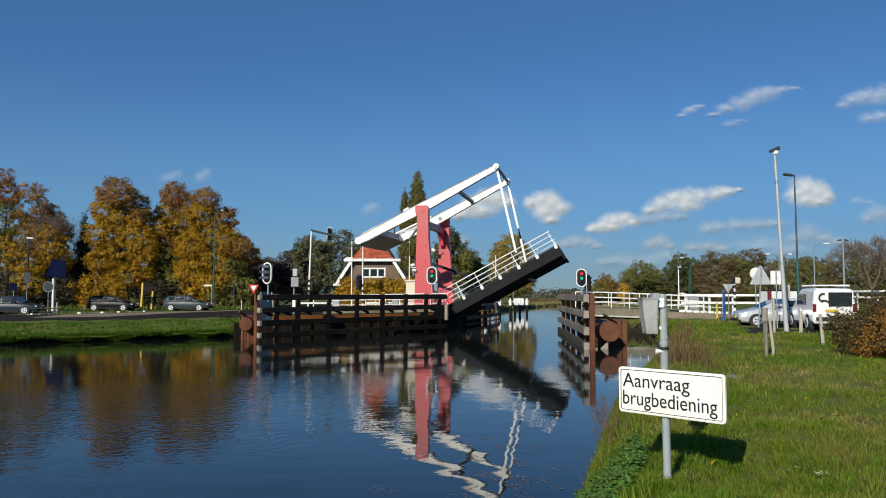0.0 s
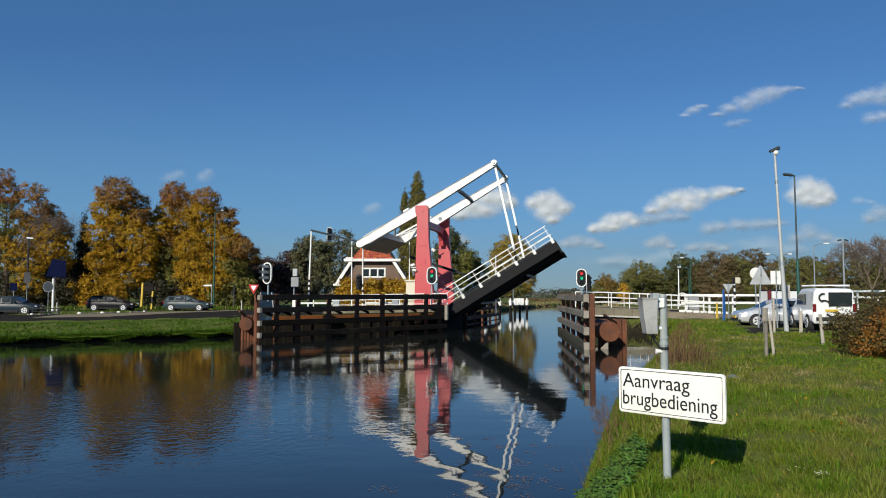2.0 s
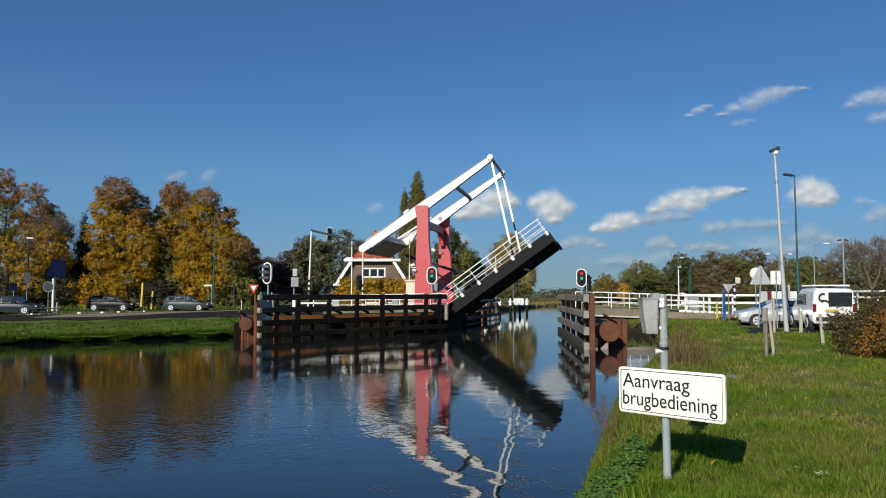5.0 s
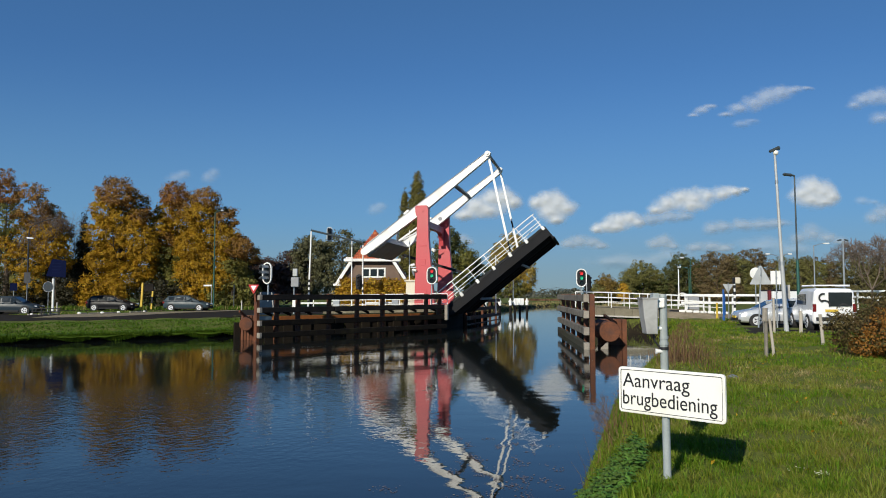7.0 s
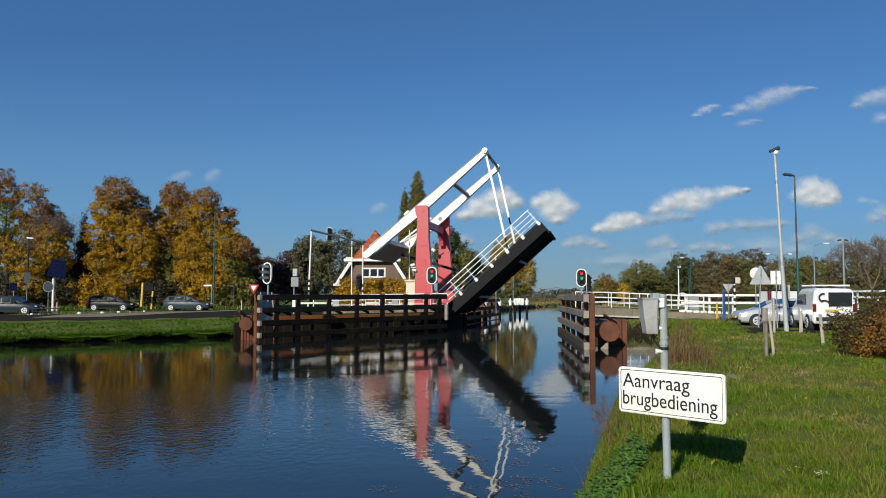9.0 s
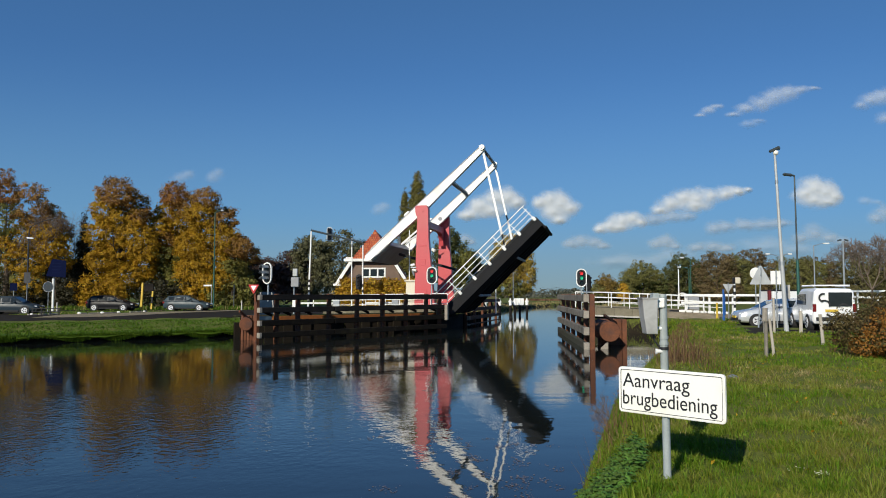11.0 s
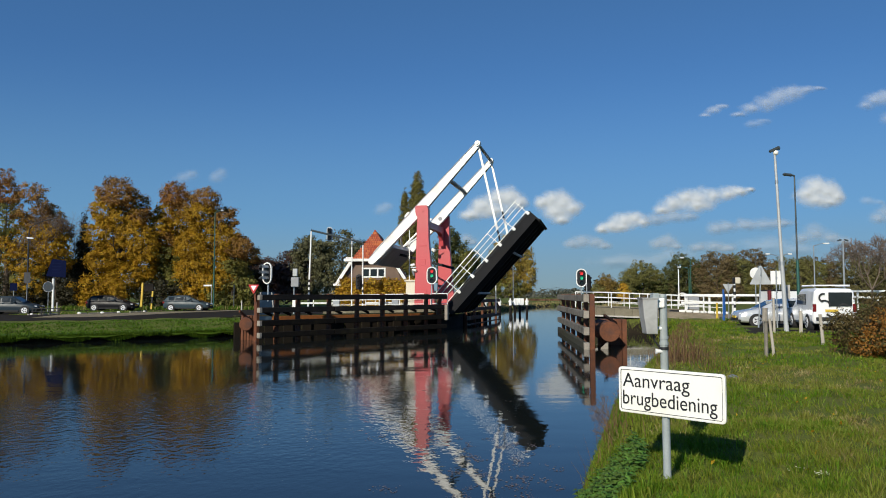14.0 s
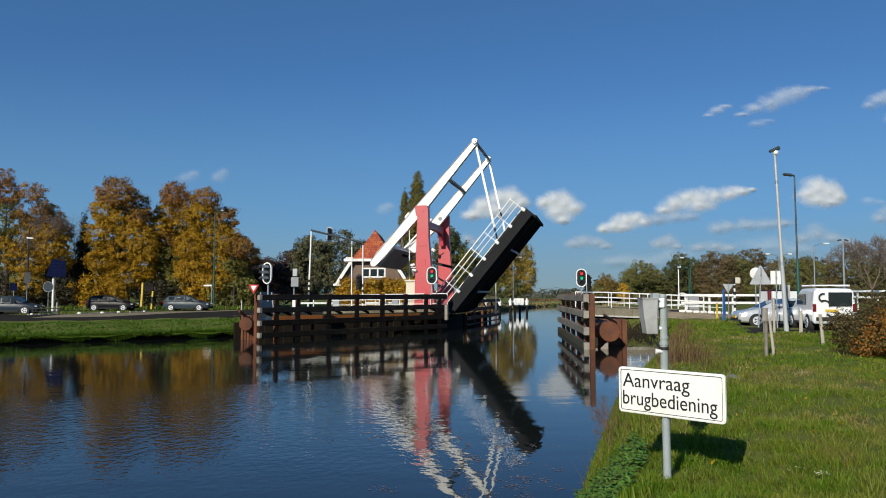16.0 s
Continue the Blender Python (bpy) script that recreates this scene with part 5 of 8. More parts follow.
# ---------------- vehicles ----------------
def loft(bm, rings, cap=True):
    rows = [[bm.verts.new(p) for p in ring] for ring in rings]
    n = len(rows[0])
    for a, b in zip(rows[:-1], rows[1:]):
        for i in range(n):
            bm.faces.new((a[i], a[(i + 1) % n], b[(i + 1) % n], b[i]))
    if cap:
        bm.faces.new(rows[0][::-1])
        bm.faces.new(rows[-1])
    bmesh.ops.recalc_face_normals(bm, faces=bm.faces)
    return bm


def body_ring(x, lo, hi, w):
    m = lo + (hi - lo) * 0.55
    return [(x, -w * 0.86, lo), (x, -w * 0.985, lo + 0.1), (x, -w, m), (x, -w * 0.95, hi - 0.06), (x, -w * 0.86, hi),
            (x, w * 0.86, hi), (x, w * 0.95, hi - 0.06), (x, w, m), (x, w * 0.985, lo + 0.1), (x, w * 0.86, lo)]


def make_wheel(parent, x, y, r, out, spokes=5):
    bm = B()
    tube(bm, (x, y - 0.1, r), (x, y + 0.1, r), r, n=24)
    bmesh.ops.bevel(bm, geom=[e for e in bm.edges if abs(e.verts[0].co.y - e.verts[1].co.y) < 1e-4], offset=0.03, segments=2, affect="EDGES")
    wheel = part("wheel", bm, M_RUBBER, parent, "black tyre on a pale rim")
    bm = B()
    yo = y + out * 0.125
    tube(bm, (x, yo - out * 0.03, r), (x, yo, r), r * 0.72, n=22)
    part("rim", bm, M_ALLOY, wheel)
    bm = B()
    for i in range(spokes):
        a = 2 * math.pi * (i + 0.5) / spokes
        d = Vector((math.cos(a), 0, math.sin(a)))
        bar(bm, Vector((x, yo + out * 0.004, r)) + d * r * 0.2, Vector((x, yo + out * 0.004, r)) + d * r * 0.58, 0.012, r * 0.17, up=Vector((0, 1, 0)).cross(d))
    part("rim_gap", bm, M_RUBBER, wheel)
    return wheel


def make_car(name, m, paint, label, shape, L=4.4, W=1.76, group="waiting cars", plate=None):
    """A car facing +x: body, bonnet line, glasshouse, windows, wheels, lamps, bumpers. shape: stations of body top, glasshouse."""
    th = thing(name, m, label, "car", group)
    w = W / 2
    lo = 0.2
    bm = B()
    loft(bm, [body_ring(x * L, lo + l, z, w * k) for x, l, z, k in shape["body"]])
    bmesh.ops.bevel(bm, geom=[e for e in bm.edges], offset=0.012, segments=1, affect="EDGES")
    body = part("body", bm, paint, th, smooth=True)
    gh = shape["glass"]
    # glasshouse: roof line over the belt line
    bm = B()
    rings = []
    for x, zb, zr, kb, kr in gh:
        rings.append([(x * L, -w * kb, zb), (x * L, -w * (kb * 0.35 + kr * 0.65), zb + (zr - zb) * 0.7), (x * L, -w * kr, zr - 0.03 * (zr > zb + 0.1)), (x * L, -w * kr * 0.8, zr),
                      (x * L, w * kr * 0.8, zr), (x * L, w * kr, zr - 0.03 * (zr > zb + 0.1)), (x * L, w * (kb * 0.35 + kr * 0.65), zb + (zr - zb) * 0.7), (x * L, w * kb, zb)])
    loft(bm, rings)
    cab = part("cabin", bm, paint, th)
    # side windows, a hand's breadth inside the glasshouse outline
    for sgn in (-1, 1):
        for x0, x1 in shape["windows"]:
            bm = B()
            quad = []
            for x, top in ((x0, 0), (x1, 0), (x1, 1), (x0, 1)):
                xs = [g[0] for g in gh]
                zb = float(np.interp(x, xs, [g[1] for g in gh]))
                zr = float(np.interp(x, xs, [g[2] for g in gh]))
                kb = float(np.interp(x, xs, [g[3] for g in gh]))
                kr = float(np.interp(x, xs, [g[4] for g in gh]))
                f = 0.80 if top else 0.08
                quad.append(Vector((x * L, sgn * (w * (kb + (kr - kb) * f) + 0.014), zb + (zr - zb) * f)))
            vs = [bm.verts.new(p) for p in quad] + [bm.verts.new(p - Vector((0, sgn * 0.03, 0))) for p in quad]
            for f4 in ((0, 1, 2, 3), (7, 6, 5, 4), (0, 4, 5, 1), (1, 5, 6, 2), (2, 6, 7, 3), (3, 7, 4, 0)):
                bm.faces.new([vs[i] for i in f4])
            bmesh.ops.recalc_face_normals(bm, faces=bm.faces)
            part("side_window", bm, M_GLASSDARK, cab)
    for name2, i0, i1 in (("windscreen", shape["screen"][0], shape["screen"][1]), ("rear_window", shape["rear"][0], shape["rear"][1])):
        a, b = gh[i0], gh[i1]
        bm = B()
        pts = []
        nrm = Vector((-(b[2] - a[2]), 0, (b[0] - a[0]) * L))
        nrm = nrm.normalized() * (1 if nrm.z > 0 else -1)
        for f, s in ((0.08, -1), (0.08, 1), (0.9, 1), (0.9, -1)):
            zt0, zt1 = a[2], b[2]
            kk = (a[4] if f < 0.5 else b[4]) * 0.86
            pts.append(Vector(((a[0] + (b[0] - a[0]) * f) * L, s * w * kk, zt0 + (zt1 - zt0) * f)) + nrm * 0.015)
        vs = [bm.verts.new(p) for p in pts] + [bm.verts.new(p - nrm * 0.03) for p in pts]
        for f4 in ((0, 1, 2, 3), (7, 6, 5, 4), (0, 4, 5, 1), (1, 5, 6, 2), (2, 6, 7, 3), (3, 7, 4, 0)):
            bm.faces.new([vs[i] for i in f4])
        bmesh.ops.recalc_face_normals(bm, faces=bm.faces)
        part(name2, bm, M_GLASSDARK, cab)
    r = shape.get("r", 0.31)
    for x in shape["axles"]:
        for sgn in (-1, 1):
            bm = B()
            tube(bm, (x * L, sgn * (w - 0.2), r), (x * L, sgn * (w + 0.006), r), r + 0.06, n=24)
            part("wheel_arch", bm, M_RUBBER, body)
            make_wheel(th, x * L, sgn * (w - 0.085), r, sgn)
    for sgn in (-1, 1):
        bm = B()
        box(bm, (0.24, 0.26, 0.11), (shape["body"][-1][0] * L - 0.17, sgn * (w - 0.28), shape["lamp_z"] - 0.03), pose(0, 0, 0, 0, 0, sgn * -28), bevel=0.03)
        part("headlight", bm, M_LENS, body)
        bm = B()
        box(bm, (0.2, 0.2, 0.2), (shape["body"][0][0] * L + 0.09, sgn * (w - 0.14), shape["lamp_z"] + 0.12), bevel=0.03)
        part("tail_light", bm, M_TAIL, body)
        bm = B()
        box(bm, (0.16, 0.16, 0.12), (shape["mirror"] * L, sgn * (w + 0.07), shape["mirror_z"]), bevel=0.03)
        part("mirror", bm, paint, body)
        bm = B()
        bar(bm, (shape["axles"][0] * L + 0.45, sgn * (w + 0.004), 0.26), (shape["axles"][1] * L - 0.45, sgn * (w + 0.004), 0.26), 0.02, 0.1)
        part("sill", bm, M_RUBBER, body)
        for x in shape["windows"]:
            bm = B()
            box(bm, (0.16, 0.03, 0.03), (x[0] * L + 0.12, sgn * (w + 0.005), shape["lamp_z"] + 0.2), bevel=0.008)
            part("door_handle", bm, paint, body)
    bm = B()
    box(bm, (0.06, W * 0.62, 0.16), (shape["body"][-1][0] * L - 0.01, 0, 0.40), bevel=0.02)
    part("grille", bm, M_RUBBER, body)
    bm = B()
    box(bm, (0.22, W * 0.84, 0.15), (shape["body"][-1][0] * L - 0.10, 0, 0.33), bevel=0.05)
    part("air_intake", bm, M_RUBBER, body, "black lower air intake")
    bm = B()
    box(bm, (0.04, 0.52, 0.11), (shape["body"][-1][0] * L + 0.035, 0, 0.50))
    part("front_plate", bm, M_YELLOW, body)
    return th


M_LENS = mat("headlight_glass", (0.75, 0.77, 0.8), (0.6, 0.62, 0.66), rough=0.12, bump=0)
M_TAIL = mat("tail_light_plastic", (0.16, 0.010, 0.010), (0.12, 0.008, 0.008), rough=0.2, bump=0)
P_SILVER = mat("silver_car_paint", (0.66, 0.68, 0.70), (0.61, 0.63, 0.65), rough=0.25, metal=0.4, fine=200, coarse=1, bump=0, coat=0.6)
P_GREY = mat("dark_grey_car_paint", (0.012, 0.012, 0.014), (0.010, 0.010, 0.012), rough=0.36, fine=200, coarse=1, bump=0, spec=0.12)
P_STEEL = mat("steel_blue_car_paint", (0.036, 0.056, 0.070), (0.032, 0.050, 0.062), rough=0.36, fine=200, coarse=1, bump=0, spec=0.16)
P_MIST = mat("pale_blue_car_paint", (0.022, 0.034, 0.046), (0.019, 0.030, 0.041), rough=0.36, fine=200, coarse=1, bump=0, spec=0.16)
P_WHITE = mat("white_van_paint", (0.80, 0.81, 0.82), (0.75, 0.76, 0.77), rough=0.3, fine=80, coarse=1, bump=0, coat=0.5, stain=(0.6, 0.58, 0.54), amount=0.25)

SEDAN = dict(body=[(-0.5, 0.22, 0.80, 0.80), (-0.48, 0.05, 0.88, 0.93), (-0.36, 0.0, 0.92, 1.0), (-0.1, -0.02, 0.92, 1.0), (0.16, -0.02, 0.90, 1.0), (0.34, 0.0, 0.80, 0.98), (0.46, 0.04, 0.68, 0.92), (0.5, 0.14, 0.56, 0.78)],
             glass=[(-0.44, 0.88, 0.90, 0.9, 0.8), (-0.24, 0.90, 1.38, 0.95, 0.74), (-0.08, 0.90, 1.43, 0.95, 0.75), (0.06, 0.90, 1.40, 0.95, 0.73), (0.26, 0.83, 0.87, 0.92, 0.82)],
             windows=[(-0.27, -0.12), (-0.10, 0.04), (0.05, 0.14)], screen=(4, 3), rear=(0, 1), axles=(-0.31, 0.30), lamp_z=0.64, mirror=0.13, mirror_z=0.95)
HATCH = dict(body=[(-0.5, 0.2, 0.84, 0.82), (-0.48, 0.05, 0.94, 0.94), (-0.36, 0.0, 0.95, 1.0), (-0.1, -0.02, 0.94, 1.0), (0.16, -0.02, 0.92, 1.0), (0.33, 0.0, 0.84, 0.98), (0.45, 0.04, 0.70, 0.92), (0.5, 0.12, 0.54, 0.76)],
             glass=[(-0.49, 0.93, 0.95, 0.9, 0.82), (-0.40, 0.94, 1.38, 0.94, 0.72), (-0.15, 0.93, 1.47, 0.95, 0.75), (0.04, 0.92, 1.43, 0.95, 0.74), (0.30, 0.85, 0.89, 0.92, 0.82)],
             windows=[(-0.37, -0.24), (-0.22, -0.04), (-0.02, 0.14)], screen=(4, 3), rear=(0, 1), axles=(-0.31, 0.31), lamp_z=0.66, mirror=0.14, mirror_z=0.98)

make_car("car", pose(-24.3, 73.0, 0.03, 0, 0, -2), P_STEEL, "steel blue hatchback waiting on the road", HATCH, L=4.35, group="cars waiting at the bridge")
make_car("car", pose(-31.5, 73.0, 0.03, 0, 0, -2), P_GREY, "dark grey hatchback waiting on the road", HATCH, L=4.5, group="cars waiting at the bridge")
make_car("car", pose(-34.05, 60.5, 0.03, 0, 0, 4), P_MIST, "pale blue sedan standing on the road", SEDAN, L=4.4, group="cars waiting at the bridge")
COMPACT = dict(body=[(-0.5, 0.2, 0.86, 0.84), (-0.48, 0.05, 0.98, 0.95), (-0.36, 0.0, 1.0, 1.0), (-0.1, -0.02, 0.99, 1.0), (0.16, -0.02, 0.98, 1.0), (0.30, 0.0, 0.92, 0.98), (0.42, 0.0, 0.83, 0.95), (0.475, 0.02, 0.75, 0.88), (0.5, 0.08, 0.62, 0.80)],
               glass=[(-0.49, 0.97, 0.99, 0.9, 0.84), (-0.43, 0.98, 1.36, 0.95, 0.74), (-0.22, 0.98, 1.48, 0.96, 0.77), (0.0, 0.97, 1.46, 0.96, 0.76), (0.09, 0.96, 1.36, 0.95, 0.76), (0.255, 0.93, 0.97, 0.93, 0.84)],
               windows=[(-0.38, -0.27), (-0.25, -0.06), (-0.04, 0.13)], screen=(5, 4), rear=(0, 1), axles=(-0.31, 0.305), lamp_z=0.70, mirror=0.12, mirror_z=1.03)
make_car("parked_car", pose(16.58, 37.9, 0.03, 0, 0, 175) @ Matrix.Diagonal((1, 1, 0.92, 1)), P_SILVER, "silver hatchback parked behind the grass bank", COMPACT, L=4.15, W=1.74, group="parked vehicles on the right bank")


def make_van():
    """A small white van, its tail towards the camera; x is forward."""
    th = thing("van", pose(17.27, 35.0, 0.03, 0, 0, 79), "white small van with roof bars parked on asphalt", "van", "parked vehicles on the right bank")
    w = 0.9

    def ring(x, lo, hi, k, kt):
        return [(x, -w * k * 0.9, lo), (x, -w * k, lo + 0.12), (x, -w * k, 0.95), (x, -w * kt, hi - 0.12), (x, -w * kt * 0.86, hi), (x, w * kt * 0.86, hi), (x, w * kt, hi - 0.12), (x, w * k, 0.95), (x, w * k, lo + 0.12), (x, w * k * 0.9, lo)]
    bm = B()
    loft(bm, [ring(-2.05, 0.42, 1.66, 0.93, 0.80), (ring(-1.98, 0.3, 1.80, 0.99, 0.88)), ring(-1.2, 0.25, 1.84, 1.0, 0.9), ring(0.3, 0.25, 1.82, 1.0, 0.88), ring(0.75, 0.25, 1.62, 1.0, 0.84), ring(1.25, 0.25, 1.12, 1.0, 0.9), ring(1.95, 0.3, 0.9, 0.95, 0.85), ring(2.15, 0.4, 0.7, 0.8, 0.75)])
    bmesh.ops.bevel(bm, geom=bm.edges[:], offset=0.015, segments=1, affect="EDGES")
    body = part("body", bm, P_WHITE, th)
    bm = B()
    bar(bm, (-2.085, -0.70, 1.35), (-2.085, 0.24, 1.35), 0.03, 0.60, bevel=0.01)
    part("rear_window", bm, M_GLASSDARK, body)
    bm = B()
    box(bm, (0.05, 1.5, 0.16), (-2.07, 0, 0.50), bevel=0.02)
    part("bumper", bm, M_RUBBER, body, "dark grey bumper")
    bm = B()
    box(bm, (0.02, 0.52, 0.11), (-2.085, 0.12, 0.86))
    part("number_plate", bm, M_YELLOW, body, "plain yellow plate")
    for sgn in (-1, 1):
        bm = B()
        box(bm, (0.1, 0.14, 0.34), (-2.03, sgn * 0.80, 0.98), bevel=0.02)
        part("tail_light", bm, M_TAIL, body)
        bm = B()
        prism(bm, [(-1.0, 1.1), (0.45, 1.1), (0.35, 1.55), (-0.95, 1.58)], "y", sgn * 0.865, sgn * 0.90)
        part("side_window", bm, M_GLASSDARK, body)
        bm = B()
        bar(bm, (-1.7, sgn * 0.72, 1.92), (0.2, sgn * 0.72, 1.92), 0.05, 0.05, bevel=0.01)
        part("roof_bar", bm, M_ALLOY, body)
        for x in (-1.25, 1.4):
            bm = B()
            tube(bm, (x, sgn * 0.7, 0.32), (x, sgn * 0.905, 0.32), 0.38, n=24)
            part("wheel_arch", bm, M_RUBBER, body)
            make_wheel(th, x, sgn * 0.83, 0.32, sgn)
    for x in (-1.5, -0.1):
        bm = B()
        bar(bm, (x, -0.8, 1.96), (x, 0.8, 1.96), 0.07, 0.05, bevel=0.01)
        part("roof_bar", bm, P_WHITE, body)
    # dark curved lettering shapes on the tail
    for y0, z0, a0, a1, r in ((0.45, 1.42, -80, 110, 0.17), (0.40, 1.1, 60, 200, 0.2), (0.1, 0.86, 190, 330, 0.26), (-0.35, 0.95, 20, 150, 0.2)):
        bm = B()
        for i in range(6):
            a, b = radians(a0 + (a1 - a0) * i / 6), radians(a0 + (a1 - a0) * (i + 1) / 6)
            bar(bm, (-2.105, y0 + r * math.cos(a), z0 + r * math.sin(a)), (-2.105, y0 + r * math.cos(b), z0 + r * math.sin(b)), 0.012, 0.07, up=(0, math.cos(a), math.sin(a)))
        part("decal", bm, M_INK, body, "dark curved decal")
    return th


make_van()


def make_lorry():
    """A white box body with a dark red edge, seen behind the parked cars."""
    th = thing("box_trailer", pose(20.95, 47.5, 0.03, 0, 0, 8), "low white box trailer with red edge behind cars", "trailer", "parked vehicles on the right bank")
    bm = B()
    box(bm, (1.9, 1.5, 1.25), (0, 0, 1.15), bevel=0.04)
    part("box_body", bm, P_WHITE, th)
    bm = B()
    box(bm, (1.94, 1.54, 0.1), (0, 0, 1.80), bevel=0.02)
    part("roof_edge", bm, M_INK, th)
    bm = B()
    box(bm, (0.14, 0.25, 1.0), (-1.08, -0.6, 1.3), bevel=0.03)
    part("front_panel", bm, mat("dark_red_panel", (0.16, 0.02, 0.025), (0.12, 0.015, 0.02), rough=0.4, bump=0.02), th, "dark red front panel")
    for x in (-0.6, 0.6):
        make_wheel(th, x, -0.6, 0.3, -1)
        make_wheel(th, x, 0.6, 0.3, 1)
    return th


make_lorry()


# ---------------- street furniture ----------------
def pole(name, x, y, h, r0, r1, material, label, category, group="", lean=(0, 0), z=0.0):
    """A standing pole with a foot plate and a cap; lean in metres at the top."""
    th = thing(name, pose(x, y, z), label, category, group)
    bm = B()
    tube(bm, (0, 0, -0.1), (lean[0], lean[1], h), r0, r1, n=14)
    part("shaft", bm, material, th)
    bm = B()
    tube(bm, (0, 0, -0.05), (0, 0, 0.35), r0 * 1.35, r0 * 1.25, n=14)
    part("foot", bm, material, th)
    return th


def lamp_head(parent, x, y, z, out, material=M_GALV, size=0.6):
    """A flat street lamp head that reaches out along x."""
    bm = B()
    tube(bm, (x, y, z), (x + out * 0.4, y, z + 0.06), 0.035, 0.03, n=8)
    arm = part("arm", bm, material, parent)
    bm = B()
    box(bm, (size, 0.22, 0.12), (x + out * (0.4 + size / 2), y, z + 0.07), bevel=0.04)
    head = part("lamp_head", bm, M_WHITE, parent, "pale lamp head")
    bm = B()
    box(bm, (size * 0.7, 0.16, 0.03), (x + out * (0.42 + size / 2), y, z - 0.0), bevel=0.01)
    part("lens", bm, M_LENS, head)
    return head


def plate(parent, name, outline, y, material, t=0.02, label=""):
    bm = B()
    prism(bm, outline, "y", y, y + t)
    return part(name, bm, material, parent, label)


def disc(r, cx=0.0, cz=0.0, n=28):
    return [(cx + r * math.cos(2 * math.pi * i / n), cz + r * math.sin(2 * math.pi * i / n)) for i in range(n)]


def pill(w, h, n=8):
    """A rounded upright shape w wide and h high about the origin."""
    r = w / 2
    s = h / 2 - r
    return [(r * math.cos(a), s + r * math.sin(a)) for a in [math.pi * i / n for i in range(n + 1)]] + \
           [(r * math.cos(a), -s + r * math.sin(a)) for a in [math.pi + math.pi * i / n for i in range(n + 1)]]


def frame_ring(bm, outer, inner, y0, y1):
    """A flat ring between two outlines of equal count."""
    n = len(outer)
    v = [[bm.verts.new((a, y, b)) for a, b in o] for o in (outer, inner) for y in (y0, y1)]
    for i in range(n):
        j = (i + 1) % n
        for p, q in ((0, 1), (1, 3), (3, 2), (2, 0)):
            bm.faces.new((v[p][i], v[p][j], v[q][j], v[q][i]))
    bmesh.ops.recalc_face_normals(bm, faces=bm.faces)


def make_ship_signal(x, y, z0, zc, turn=0.0, lit=True, rim=M_WHITE, hoods=M_INK, reach=0.26, label="ship signal with white rimmed black board showing red and green"):
    """A canal signal: three lamps on a black board with a white rim, on a post."""
    th = thing("ship_signal", pose(x, y, z0, 0, 0, turn), label, "traffic signal", "ship signals at the bridge")
    bm = B()
    tube(bm, (0, 0.1, 0), (0, 0.1, zc - z0), 0.05, n=10)
    part("post", bm, M_GALV, th)
    w, h = 0.72, 1.24
    bm = B()
    prism(bm, pill(w, h), "y", 0.0, 0.05)
    for v in bm.verts:
        v.co.z += zc - z0
    board = part("board", bm, M_INK, th, "black signal board")
    bm = B()
    frame_ring(bm, pill(w, h), pill(w - 0.13, h - 0.13), -0.03, 0.055)
    for v in bm.verts:
        v.co.z += zc - z0
    part("rim", bm, rim, board)
    for k, (dz, m) in enumerate(((0.30, M_LAMPRED if lit else M_LENSOFF), (-0.02, M_LAMPGREEN if lit else M_LENSOFF), (-0.34, M_LENSOFF))):
        c = Vector((0, 0, zc - z0 + dz))
        bm = B()
        tube(bm, c + Vector((0, -0.04, 0)), c + Vector((0, -0.08, 0)), 0.11, n=18)
        lamp = part("lamp", bm, m, board)
        bm = B()
        for i in range(9):
            a0, a1 = math.pi * i / 9, math.pi * (i + 1) / 9
            bar(bm, c + Vector((0.15 * math.cos((a0 + a1) / 2), -reach, 0.15 * math.sin((a0 + a1) / 2))), c + Vector((0.15 * math.cos((a0 + a1) / 2), 0.0, 0.15 * math.sin((a0 + a1) / 2))), 0.055, 0.012,
                up=(math.cos((a0 + a1) / 2), 0, math.sin((a0 + a1) / 2)))
        part("visor", bm, hoods, lamp)
    return th


make_ship_signal(-0.80, 53.9, 0.4, 2.92)
make_ship_signal(9.3, 51.3, 0.2, 2.70)
make_ship_signal(10.52, 55.5, 0.5, 2.42, turn=115, lit=False, rim=M_INK, label="dark back of a ship signal beyond the bridge")
make_ship_signal(-10.05, 43.6, 1.2, 2.80, turn=-32, lit=False, hoods=M_GALV, reach=0.5, label="ship signal turned aside with white rim and visors")


